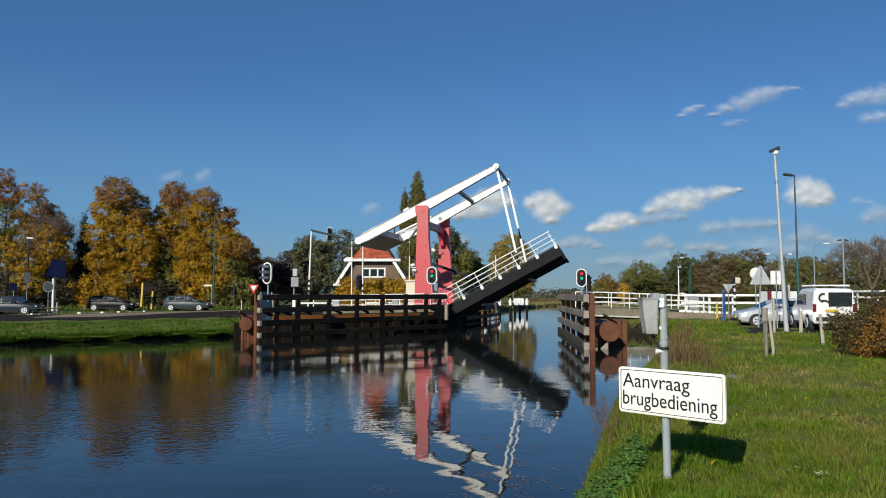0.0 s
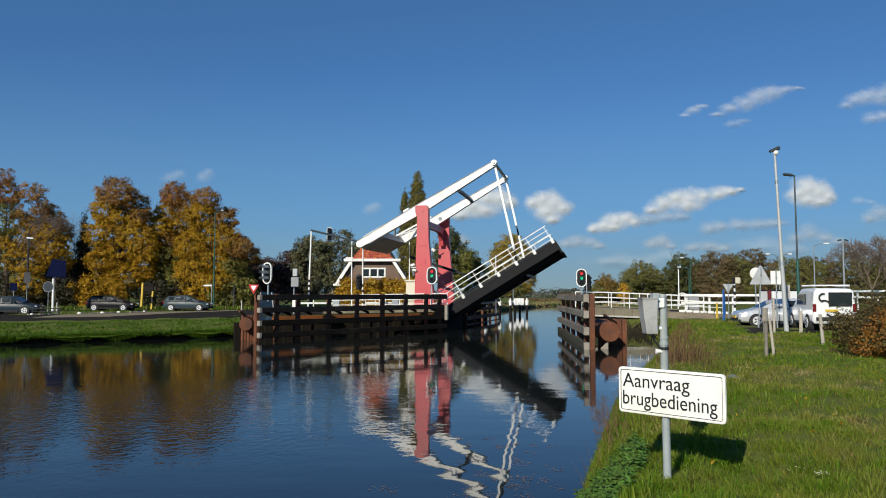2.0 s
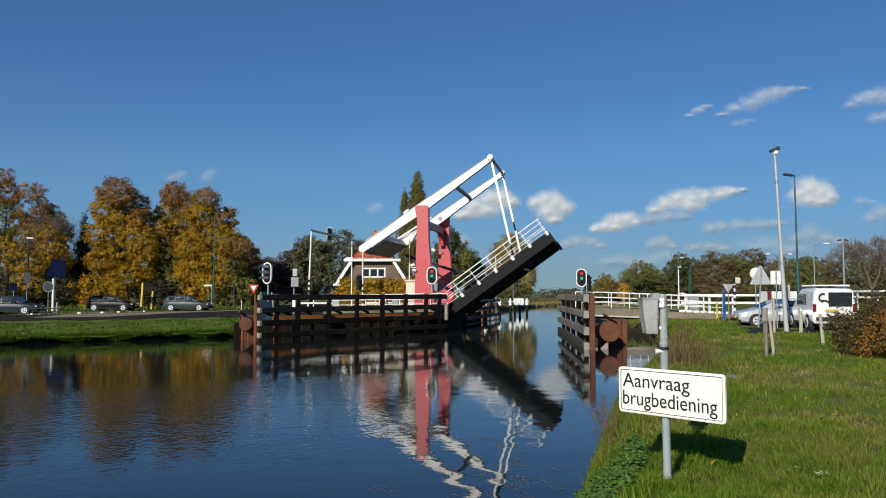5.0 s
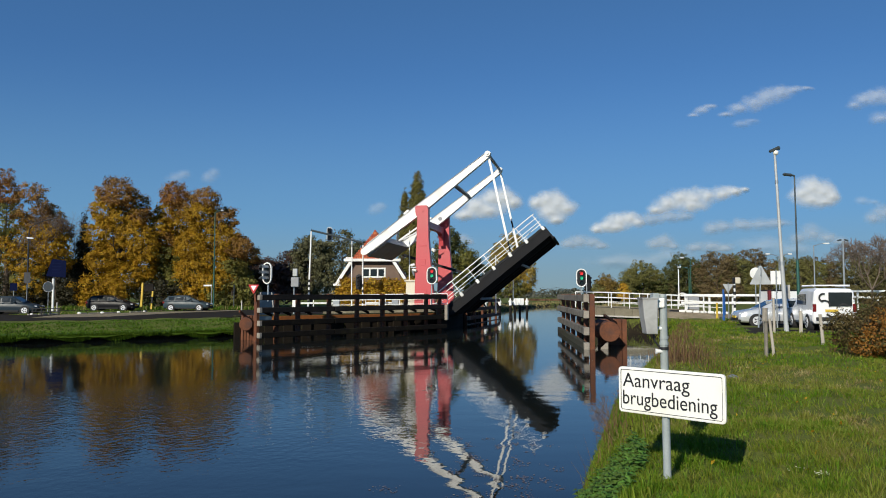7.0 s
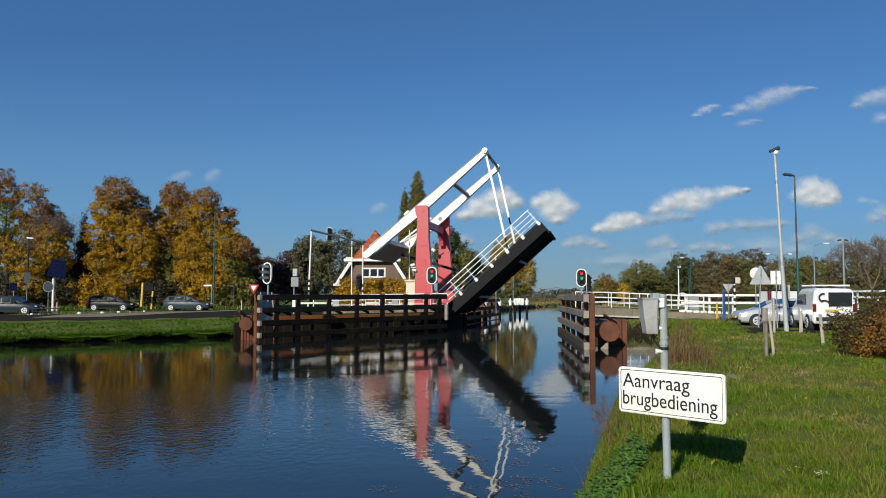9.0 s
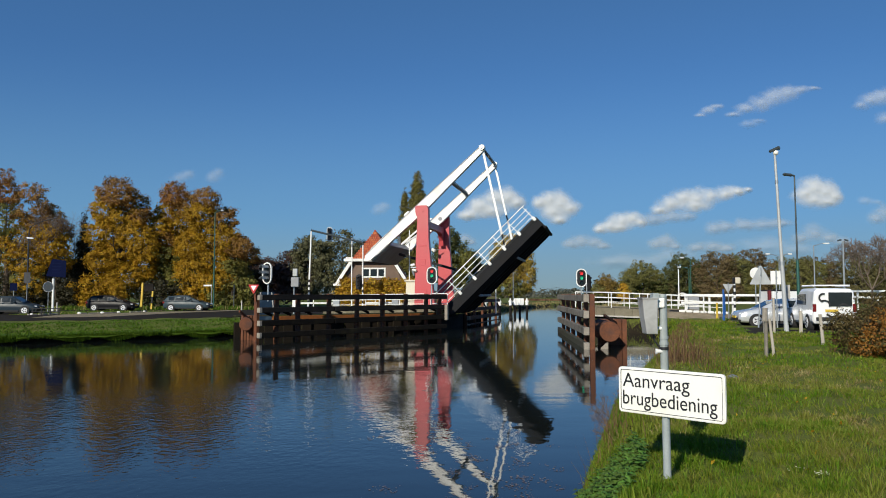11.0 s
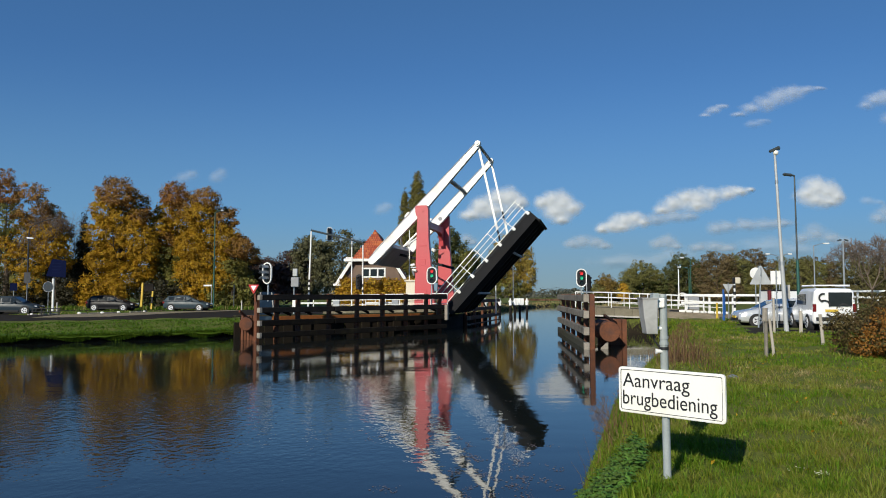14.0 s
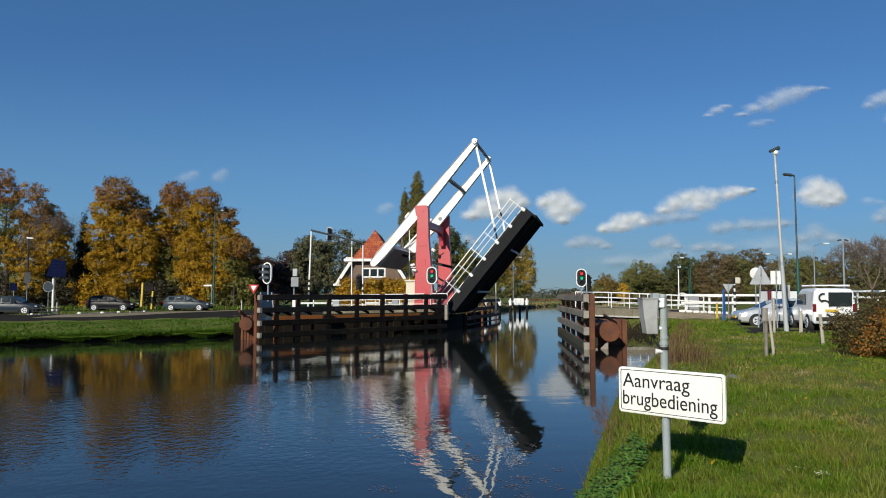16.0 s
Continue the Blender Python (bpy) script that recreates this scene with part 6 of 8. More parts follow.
def make_request_sign():
    """The request sign by the bank: post, plate with two lines of writing, intercom box."""
    th = thing("request_sign", pose(2.06, 7.1, -0.1), "white metal sign on a grey steel post", "sign")
    bm = B()
    tube(bm, (0, 0, -0.3), (-0.02, 0, 1.68), 0.036, n=20)
    part("post", bm, M_GREYPOLE, th)
    bm = B()
    tube(bm, (-0.02, 0, 1.67), (-0.02, 0, 1.70), 0.038, 0.03, n=20)
    part("post_cap", bm, M_GREYPOLE, th)
    for z in (1.20, 1.245, 1.30):
        bm = B()
        tube(bm, (-0.015, 0, z - 0.014), (-0.015, 0, z + 0.014), 0.042, n=20)
        part("clamp_band", bm, M_INK if z < 1.22 else M_GREYPOLE, th)
    # the plate, turned towards boats on the canal
    ax = Vector((0.746, -0.80, 0)).normalized()
    face = Matrix((ax, Vector((-ax.y, ax.x, 0)), Vector((0, 0, 1)))).transposed().to_4x4()
    face = Matrix.Translation(Vector((ax.y, -ax.x, 0)) * 0.062 + ax * 0.065 + Vector((0, 0, 0.795))) @ face
    w, h, r = 1.075, 0.427, 0.035

    def rounded(w, h, r, n=5):
        out = []
        for cx, cz, a0 in ((w / 2 - r, h / 2 - r, 0), (-w / 2 + r, h / 2 - r, 90), (-w / 2 + r, -h / 2 + r, 180), (w / 2 - r, -h / 2 + r, 270)):
            out += [(cx + r * math.cos(radians(a0 + 90 * i / n)), cz + r * math.sin(radians(a0 + 90 * i / n))) for i in range(n + 1)]
        return out
    bm = B()
    prism(bm, rounded(w, h, r), "y", 0.0, 0.022)
    pl = part("sign_plate", bm, M_SIGNFACE, th, "cream white sign plate with rounded corners")
    pl.matrix_basis = face
    bm = B()
    frame_ring(bm, rounded(w - 0.012, h - 0.012, r - 0.006), rounded(w - 0.045, h - 0.045, r - 0.012), -0.006, 0.001)
    part("raised_rim", bm, M_SIGNFACE, pl)
    bm = B()
    frame_ring(bm, rounded(w - 0.046, h - 0.046, r - 0.012), rounded(w - 0.056, h - 0.056, r - 0.015), -0.004, 0.001)
    part("thin_border", bm, M_INK, pl, "thin dark border line")
    for text, z, width in (("Aanvraag", 0.102, 0.695), ("brugbediening", -0.064, 0.955)):
        cu = bpy.data.curves.new("writing", "FONT")
        cu.body = text
        cu.size, cu.extrude, cu.offset = 0.188, 0.001, 0.0
        tmp = bpy.data.objects.new("writing", cu)
        scene.collection.objects.link(tmp)
        me = bpy.data.meshes.new_from_object(tmp.evaluated_get(bpy.context.evaluated_depsgraph_get()))
        bpy.data.objects.remove(tmp)
        xs = [v.co.x for v in me.vertices]
        k = width / (max(xs) - min(xs))
        for v in me.vertices:
            v.co = Vector(((v.co.x - min(xs)) * k - 0.49, -v.co.z - 0.004, v.co.y + z - 0.07))
        me.materials.clear()
        me.materials.append(M_INK)
        part("lettering", me, None, pl)
    for z in (0.62, 0.92):
        bm = B()
        box(bm, (0.10, 0.06, 0.05), (0.0, -0.02, z), face.to_3x3().to_4x4(), bevel=0.01)
        part("plate_clamp", bm, M_GALV, th)
    # the intercom's sheet-metal hood beside the post top
    bm = B()
    lo = [(-0.195, -0.09), (-0.092, -0.09), (-0.092, 0.07), (-0.195, 0.07)]
    hi = [(-0.235, -0.11), (-0.09, -0.11), (-0.09, 0.08), (-0.235, 0.08)]
    loft(bm, [[(a, b, 1.335) for a, b in lo], [(a - 0.005, b, 1.50) for a, b in [((p[0] + q[0]) / 2, (p[1] + q[1]) / 2) for p, q in zip(lo, hi)]], [(a, b, 1.655) for a, b in hi]])
    bmesh.ops.bevel(bm, geom=bm.edges[:], offset=0.006, segments=1, affect="EDGES")
    hood = part("intercom_hood", bm, M_HOOD, th, "dull sheet metal hood")
    bm = B()
    box(bm, (0.155, 0.2, 0.012), (-0.162, -0.015, 1.662), bevel=0.004)
    part("hood_lid", bm, M_HOOD, hood)
    for z in (1.385, 1.62, 1.175):
        bm = B()
        tube(bm, (-0.09, -0.02, z), (-0.03, -0.01, z), 0.017, n=10)
        tube(bm, (-0.10, -0.02, z), (-0.085, -0.02, z), 0.024, n=12)
        part("bolt", bm, M_WHITE, th)
    bm = B()
    box(bm, (0.07, 0.03, 0.09), (-0.05, -0.04, 1.62), bevel=0.008)
    part("bracket", bm, M_WHITE, th, "white bracket")
    bm = B()
    tube(bm, (-0.11, 0, 1.335), (-0.10, 0, 1.27), 0.008, n=8)
    tube(bm, (-0.10, 0, 1.27), (-0.03, 0, 1.17), 0.008, n=8)
    part("cable", bm, M_INK, th)
    bm = B()
    prism(bm, [(-0.13, 1.66), (-0.06, 1.66), (-0.07, 1.71), (-0.12, 1.71)], "y", -0.05, 0.05)
    part("aerial_cap", bm, M_GREYPOLE, hood)
    return th


M_HOOD = mat("dull_sheet_metal", (0.50, 0.50, 0.49), (0.40, 0.40, 0.39), rough=0.4, metal=0.2, fine=30, coarse=7, bump=0.05, stain=(0.2, 0.19, 0.18), amount=0.5)
make_request_sign()

# ---- right bank masts and signs ----
cam_mast = pole("camera_mast", 14.12, 31.5, 7.45, 0.078, 0.05, M_SIGNBACK, "leaning pale grey mast with a camera head", "mast", lean=(-0.30, 0))
bm = B()
tube(bm, (-0.0, 0, 0), (-0.115, 0, 2.85), 0.092, 0.08, n=16)
part("lower_sleeve", bm, M_SIGNBACK, cam_mast)
bm = B()
tube(bm, (-0.115, 0, 2.8), (-0.119, 0, 2.95), 0.105, n=16)
part("collar", bm, M_GALV, cam_mast)
bm = B()
tube(bm, (-0.25, 0, 6.2), (-0.25, 0, 6.32), 0.07, n=14)
part("collar", bm, M_GALV, cam_mast)
bm = B()
box(bm, (0.40, 0.15, 0.13), (-0.36, -0.05, 7.60), pose(0, 0, 0, 0, -24, 0), bevel=0.04)
head = part("camera_housing", bm, M_DARKPOLE, cam_mast, "dark camera housing")
bm = B()
bmesh.ops.create_uvsphere(bm, u_segments=14, v_segments=8, radius=0.11, matrix=Matrix.Translation((-0.27, -0.03, 7.48)))
part("joint", bm, M_WHITE, head)
bm = B()
box(bm, (0.14, 0.12, 0.16), (-0.14, 0, 7.68), bevel=0.04)
part("sensor", bm, M_DARKPOLE, head)

dark = pole("lamp_post", 18.85, 40.5, 7.95, 0.055, 0.036, M_DARKPOLE, "slim dark green lamp post behind parked cars", "lamp post", lean=(-0.06, 0))
bm = B()
tube(bm, (-0.06, 0, 7.9), (-0.3, 0, 8.02), 0.05, 0.04, n=8)
part("arm", bm, M_DARKPOLE, dark)
bm = B()
box(bm, (0.5, 0.2, 0.14), (-0.42, 0, 7.98), pose(0, 0, 0, 0, 8, 0), bevel=0.05)
part("lamp_head", bm, M_DARKPOLE, dark)
bm = B()
tube(bm, (0, 0, 0), (-0.02, 0, 3.4), 0.09, 0.075, n=14)
part("lower_sleeve", bm, M_GREENPOLE, dark)


def make_arm_lamp(x, y, h, out, material, double=False, size=0.7, label="grey street lamp with a flat head", arm=0.7):
    th = pole("street_lamp", x, y, h, 0.09, 0.05, material, label, "street lamp", "street lamps")
    bm = B()
    for s in ((1, -1) if double else (out,)):
        tube(bm, (0, 0, h - 0.05), (s * arm, 0, h + 0.18), 0.04, 0.035, n=8)
    part("bracket", bm, material, th)
    for s in ((1, -1) if double else (out,)):
        lamp_head(th, s * (arm - 0.1), 0, h + 0.16, s, material, size)
    return th


make_arm_lamp(40.4, 83, 6.9, 1, M_GALV, size=0.7)
make_arm_lamp(37.9, 86, 5.9, 1, M_GALV, double=True, size=0.5)
make_arm_lamp(31.9, 99, 4.9, -1, M_GREENPOLE, size=0.5)
make_arm_lamp(38.3, 118, 7.0, -1, M_GREENPOLE, size=0.6)
make_arm_lamp(11.76, 128, 7.6, 1, M_GALV, size=0.5, label="slim grey street lamp before the willow")
crook = pole("street_lamp", -38.1, 70.0, 7.2, 0.085, 0.06, M_INK, "dark street lamp with a curved arm beside the road", "street lamp", "street lamps")
bm = B()
bend = [(0, 0, 7.15), (0.05, 0, 7.55), (0.3, 0, 7.9), (0.9, 0, 8.2), (1.7, 0, 8.45), (2.6, 0, 8.62)]
for a, b in zip(bend[:-1], bend[1:]):
    tube(bm, a, b, 0.045, 0.042, n=8)
part("curved_arm", bm, M_INK, crook)
bm = B()
box(bm, (0.62, 0.2, 0.13), (0.14, -0.02, 6.75), pose(0, 0, 0, 0, 4, 0), bevel=0.04)
part("sensor_head", bm, M_WHITE, crook, "white sensor head")
make_arm_lamp(-24.0, 80.0, 10.2, 1, M_GREENPOLE, size=0.3, arm=0.3, label="tall green street lamp before autumn trees")
post = pole("flag_post", 30.7, 99.5, 4.9, 0.09, 0.07, M_WHITE, "short white pole beyond the bridge railing", "pole")
tcam = pole("camera_mast", 35.2, 67.0, 6.3, 0.09, 0.07, M_GALV, "pale grey mast with two small cameras", "mast")
for s in (-1, 1):
    bm = B()
    box(bm, (0.36, 0.16, 0.13), (s * 0.3, 0, 6.35), pose(0, 0, 0, 0, s * 14, 0), bevel=0.04)
    part("camera_housing", bm, M_DARKPOLE, tcam)


def make_sign(name, x, y, h, outline, back, label, lean=(0, 0), r=0.03, extra=(), z=0.0, dy=-0.06):
    th = pole(name, x, y, h, r, r, M_GALV, label, "road sign", "road signs", lean=lean, z=z)
    for o, zc, m in [(outline, h - 0.35, back)] + list(extra):
        pl = plate(th, "sign_plate", [(a + lean[0], b + zc) for a, b in o], dy, m)
        bm = B()
        box(bm, (0.08, 0.05, 0.05), (lean[0] * 0.9, -0.03, zc), bevel=0.008)
        part("clamp", bm, M_GALV, pl)
    return th


TRI = [(-0.45, -0.39), (0.45, -0.39), (0.45, -0.35), (0.03, 0.39), (-0.03, 0.39), (-0.45, -0.35)]
TRI_DOWN = [(-0.45, 0.39), (-0.45, 0.35), (-0.03, -0.39), (0.03, -0.39), (0.45, 0.35), (0.45, 0.39)]
SQ = [(-0.33, -0.33), (0.33, -0.33), (0.33, 0.33), (-0.33, 0.33)]
make_sign("warning_sign", 14.95, 36.3, 2.86, [(a * 1.15, b * 1.15) for a, b in TRI], M_SIGNBACK, "grey back of a triangular warning sign", lean=(0.18, 0), dy=0.04)
make_sign("round_sign", 17.6, 43.0, 3.12, disc(0.33), M_WHITE, "pale back of a round road sign")
make_sign("square_sign", 15.45, 35.4, 2.72, [(a * 0.72, b * 0.95) for a, b in SQ], M_WHITE, "white back of a tall square sign", dy=0.04, extra=[([(a * 0.45 + 0.5, b) for a, b in SQ], 1.7, M_KERB)])
make_sign("give_way_sign", 18.3, 49.0, 2.32, [(a * 0.72, b * 0.72) for a, b in TRI_DOWN], M_SIGNBACK, "grey back of a give way sign", dy=0.04)
blue = pole("blue_post", 16.25, 44.3, 1.88, 0.06, 0.055, M_BLUE, "blue painted post on the grass bank", "post")
bm = B()
box(bm, (0.07, 0.08, 1.2), (0.08, 0.03, 1.0), bevel=0.02)
part("side_strip", bm, M_BLUE, blue)


def make_signal_mast(x, y, h, label, bands, arm=None, heads=(), z=0.0, lean=0.0, width=0.075):
    """A white traffic signal mast with black bands at its foot, an arm and signal heads."""
    th = pole("signal_mast", x, y, h, width, width * 0.8, M_WHITE, label, "traffic signal", "road signal masts", z=z, lean=(lean, 0))
    for i in range(bands):
        bm = B()
        zz = (0.9 if h > 4 else 0.3) + i * 0.42
        tube(bm, (lean * zz / h, 0, zz), (lean * (zz + 0.21) / h, 0, zz + 0.21), width * 1.06, n=14)
        part("black_band", bm, M_INK, th)
    if arm:
        bm = B()
        tube(bm, (lean, 0, h - 0.05), (lean + arm[0], arm[1], h + arm[2]), 0.085, 0.07, n=10)
        part("arm", bm, M_DARKPOLE, th, "dark grey cantilever arm")
    for hx, hy, hz, tall, turn in heads:
        bm = B()
        box(bm, (0.30, 0.25, tall), (hx, hy, hz), pose(0, 0, 0, 0, 0, turn), bevel=0.04)
        hd = part("signal_head", bm, M_INK, th, "black signal head")
        bm = B()
        prism(bm, [(a + hx, b + hz) for a, b in pill(0.5, tall + 0.25)], "y", hy + 0.12, hy + 0.14)
        part("backing_board", bm, M_INK if turn > 45 else M_GALV, hd)
        for k in (-1, 0, 1):
            c = Vector((hx, hy - 0.13, hz + k * tall * 0.3))
            bm = B()
            tube(bm, c, c + Vector((0, -0.18, 0)), 0.10, n=12, caps=False)
            part("visor", bm, M_INK, hd)
    return th


make_signal_mast(-10.95, 62.0, 5.3 + 1.6 - 0.05, "white signal mast with black bands and dark cantilever arm", 5, arm=(4.26, -2.9, -1.2), heads=((-1.15 + 2.75, 0.6, 6.55, 0.95, 20),), lean=0.22)
make_signal_mast(-7.3, 61.0, 6.05, "slim white signal mast at the bridge approach", 0, width=0.05)
elbow = make_signal_mast(-6.2, 59.0, 5.45, "white signal mast with black bands and a signal head", 4, heads=((-0.3, -0.05, 2.55, 0.95, 70),), width=0.06)
bm = B()
knee = [Vector((-0.27, 0.1, 5.65)), Vector((-0.10, 0.04, 5.62)), Vector((-0.02, 0.01, 5.55)), Vector((0, 0, 5.4))]
for a, b in zip(knee[:-1], knee[1:]):
    tube(bm, a, b, 0.07, n=10)
part("elbow", bm, M_DARKPOLE, elbow, "dark grey bend of the signal arm")
make_signal_mast(-2.62, 59.5, 6.6, "tall slim white mast beside the cream cabinet", 0, width=0.05)
short = make_signal_mast(19.0, 49.8, 2.35, "short mast with black bands and a pale lamp box", 6)
bm = B()
box(bm, (0.34, 0.3, 0.42), (0.2, 0, 2.48), bevel=0.05)
part("lamp_box", bm, M_BEIGE, short, "pale lamp box")
bm = B()
box(bm, (0.12, 0.28, 0.40), (-0.03, 0, 2.48), bevel=0.03)
part("lamp_back", bm, M_INK, short)
make_signal_mast(4.6, 66.5, 5.0, "slim white mast beyond the raised leaf", 0, width=0.05)

# control boxes on a post
cb = pole("control_post", -11.7, 60.0, 3.2, 0.05, 0.05, M_GALV, "grey post with two metal control boxes", "control box")
for z, w, h, m in ((2.55, 0.6, 0.75, M_UNDER), (3.3, 0.35, 0.6, M_SIGNBACK), (1.0, 0.35, 0.9, M_WHITE)):
    bm = B()
    box(bm, (w, 0.3, h), (0.1, -0.12, z), bevel=0.03)
    part("metal_box", bm, m, cb)

# yield triangle on the first fender pile
ys = thing("give_way_sign", pose(-10.36, 41.80, 1.3), "red and white give way triangle on the fender", "road sign", "road signs")
bm = B()
bar(bm, (0.06, 0.2, -0.1), (0.02, 0.06, 0.75), 0.12, 0.1, up=(1, 0, 0))
part("stub", bm, M_RUST, ys)
plate(ys, "red_triangle", [(a * 0.62, b * 0.62 + 0.58) for a, b in TRI_DOWN], 0.0, M_SIGNRED, 0.02, "red triangle")
plate(ys, "white_triangle", [(a * 0.34, b * 0.34 + 0.63) for a, b in TRI_DOWN], -0.012, M_WHITE, 0.01, "white triangle")

# blue covered box beyond the fender
tent = thing("equipment_box", pose(-11.6, 50.5, -0.1), "blue equipment box with sloping sides behind the fender", "equipment box")
bm = B()
loft(bm, [[(-0.8, -0.5, 0), (0.8, -0.5, 0), (0.8, 0.5, 0), (-0.8, 0.5, 0)], [(-0.75, -0.45, 0.9), (0.75, -0.45, 0.9), (0.75, 0.45, 0.9), (-0.75, 0.45, 0.9)], [(-0.45, -0.3, 1.85), (0.45, -0.3, 1.85), (0.45, 0.3, 1.85), (-0.45, 0.3, 1.85)]])
bmesh.ops.bevel(bm, geom=bm.edges[:], offset=0.03, segments=1, affect="EDGES")
part("cover", bm, mat("faded_blue_tarpaulin", (0.012, 0.026, 0.048), (0.009, 0.019, 0.036), rough=0.9, fine=12, coarse=2, bump=0.3, stain=(0.07, 0.10, 0.13), amount=0.5, spec=0.04), tent)
for s in (-1, 1):
    bm = B()
    bar(bm, (s * 0.62, -0.53, 0.1), (s * 0.36, -0.34, 1.82), 0.06, 0.04)
    part("strap", bm, M_KERB, tent)

# cream machine cabinet at the tower foot
cab = thing("machine_cabinet", in_bridge(-0.2, -2.3, 0.75), "cream painted machine cabinet beside the red tower", "cabinet")
bm = B()
box(bm, (1.05, 1.0, 1.75), (0, 0, 0.88), bevel=0.03)
part("body", bm, M_BEIGE, cab)
bm = B()
box(bm, (1.25, 1.2, 0.14), (0, 0, 1.82), bevel=0.04)
part("lid", bm, M_BEIGE, cab)
bm = B()
box(bm, (0.8, 0.03, 1.4), (0, -0.51, 0.85), bevel=0.01)
part("door", bm, M_BEIGE, cab)

# cameras and horn on the near tower
tc = thing("tower_camera", bridge_frame(PIVOT + ALONG * -0.85 + Vector((0, 0, -4.3))), "pair of white cameras fixed to the red tower", "camera")
bm = B()
bar(bm, (-0.6, 0, 0), (-0.2, 0, 0), 0.08, 0.08)
part("bracket", bm, M_GALV, tc)
for dx, dz, a in ((-0.30, -0.2, 15), (-0.42, 0.18, -10)):
    bm = B()
    box(bm, (0.34, 0.18, 0.17), (dx, -0.12, dz), pose(0, 0, 0, 0, a, 0), bevel=0.04)
    part("housing", bm, M_WHITE, tc)
bm = B()
tube(bm, (-0.42, 0, -0.25), (-0.36, 0, -0.6), 0.12, 0.06, n=12)
part("horn", bm, M_GALV, tc)
fl = thing("flood_light", bridge_frame(PIVOT + ALONG * (SPAN - 0.1) + Vector((-0.5, 0, -2.6))), "small white flood light on the far tower", "lamp")
bm = B()
box(bm, (0.34, 0.3, 0.26), (-0.05, -0.1, 0), pose(0, 0, 0, 0, 30, 0), bevel=0.05)
part("housing", bm, M_WHITE, fl)
bm = B()
bar(bm, (0, 0, 0), (0.5, 0.3, 0.1), 0.05, 0.05)
part("bracket", bm, M_GALV, fl)

# ---- left bank ----
M_SOFTBLUE = mat("dull_sign_print", (0.008, 0.013, 0.045), (0.007, 0.011, 0.038), rough=0.9, bump=0, spec=0.02)
ds = thing("direction_sign", pose(-35.1, 68.8, 0), "large navy direction sign on a white post", "road sign", "road signs")
bm = B()
tube(bm, (0, 0, -0.1), (0, 0, 3.0), 0.10, n=12)
part("post", bm, M_WHITE, ds)
bm = B()
tube(bm, (0.03, 0.06, 2.9), (0.03, 0.06, 4.7), 0.07, n=12)
part("upper_post", bm, M_DARKPOLE, ds)
plate(ds, "sign_plate", [(-0.62, 3.22), (1.15, 3.1), (1.15, 4.62), (-0.1, 4.78), (-0.32, 4.2)], -0.12, M_NAVY, 0.04)
for k in range(4):
    plate(ds, "text_bar", [(-0.1, 3.5 + k * 0.28), (0.75 - 0.1 * (k % 2), 3.47 + k * 0.28), (0.75 - 0.1 * (k % 2), 3.53 + k * 0.28), (-0.1, 3.56 + k * 0.28)], -0.128, M_SOFTBLUE, 0.008)
bs = make_sign("cycle_path_sign", -34.6, 67.0, 2.6, disc(0.46), M_UNDER, "round cycle path sign with dull grey rim")
plate(bs, "blue_disc", disc(0.42, 0, 2.25), -0.075, mat("faded_blue_film", (0.045, 0.060, 0.072), (0.035, 0.047, 0.058), rough=0.7, bump=0, spec=0.1), 0.012)
bm = B()
for cx in (-0.17, 0.17):
    frame_ring(bm, disc(0.14, cx, 2.2, 16), disc(0.105, cx, 2.2, 16), -0.084, -0.07)
bar(bm, (-0.17, -0.08, 2.2), (0.0, -0.08, 2.4), 0.012, 0.035, up=(0.6, 0, -0.6))
bar(bm, (0.17, -0.08, 2.2), (0.08, -0.08, 2.45), 0.012, 0.035, up=(0.6, 0, 0.3))
part("cycle_mark", bm, M_INK, bs, "dark cycle mark")
rail = thing("low_railing", pose(-30.9, 57.6, 0.03), "low dark steel railing beside the road", "railing")
for k in range(4):
    bm = B()
    bar(bm, (k * 0.62, 0.1 * k, -0.1), (k * 0.62, 0.1 * k, 0.55), 0.07, 0.07, up=(1, 0, 0), bevel=0.01)
    part("post", bm, M_INK, rail)
for z in (0.25, 0.5):
    bm = B()
    bar(bm, (-0.1, -0.02, z), (1.96, 0.31, z), 0.04, 0.06, bevel=0.01)
    part("rail", bm, M_INK, rail)
make_sign("small_blue_sign", -38.2, 68.0, 2.6, SQ, M_NAVY, "small blue square road sign")
make_sign("plate_sign", -38.0, 69.8, 3.45, [(a * 0.9, b * 1.5) for a, b in SQ], M_INK, "dull dark plate on the lamp post")
bp = thing("bus_shelter_post", pose(-30.3, 76.8, 0), "yellow post with dark information panel by the road", "post")
bm = B()
bar(bm, (0, 0, 0), (0.12, 0, 2.75), 0.2, 0.2, up=(1, 0, 0), bevel=0.02)
part("post", bm, M_YELLOW, bp)
bm = B()
box(bm, (0.9, 0.1, 0.75), (0.75, 0.02, 2.25), bevel=0.02)
part("panel", bm, M_TAR, bp, "black panel")
for k in range(3):
    bm = B()
    bar(bm, (1.05 + 0.04 * k, -0.05, 0.1 + 0.62 * k), (1.08 + 0.04 * k, -0.05, 0.66 + 0.62 * k), 0.16, 0.16, up=(1, 0, 0), bevel=0.01)
    part("banded_post", bm, (M_YELLOW, M_RUBBER, M_YELLOW)[k], bp)
nm = pole("street_name_sign", -24.05, 79.4, 2.6, 0.04, 0.04, M_GALV, "small white street name plate on a pole", "road sign", "road signs")
bm = B()
box(bm, (0.85, 0.04, 0.16), (-0.4, -0.03, 2.5), bevel=0.01)
part("name_plate", bm, M_WHITE, nm)
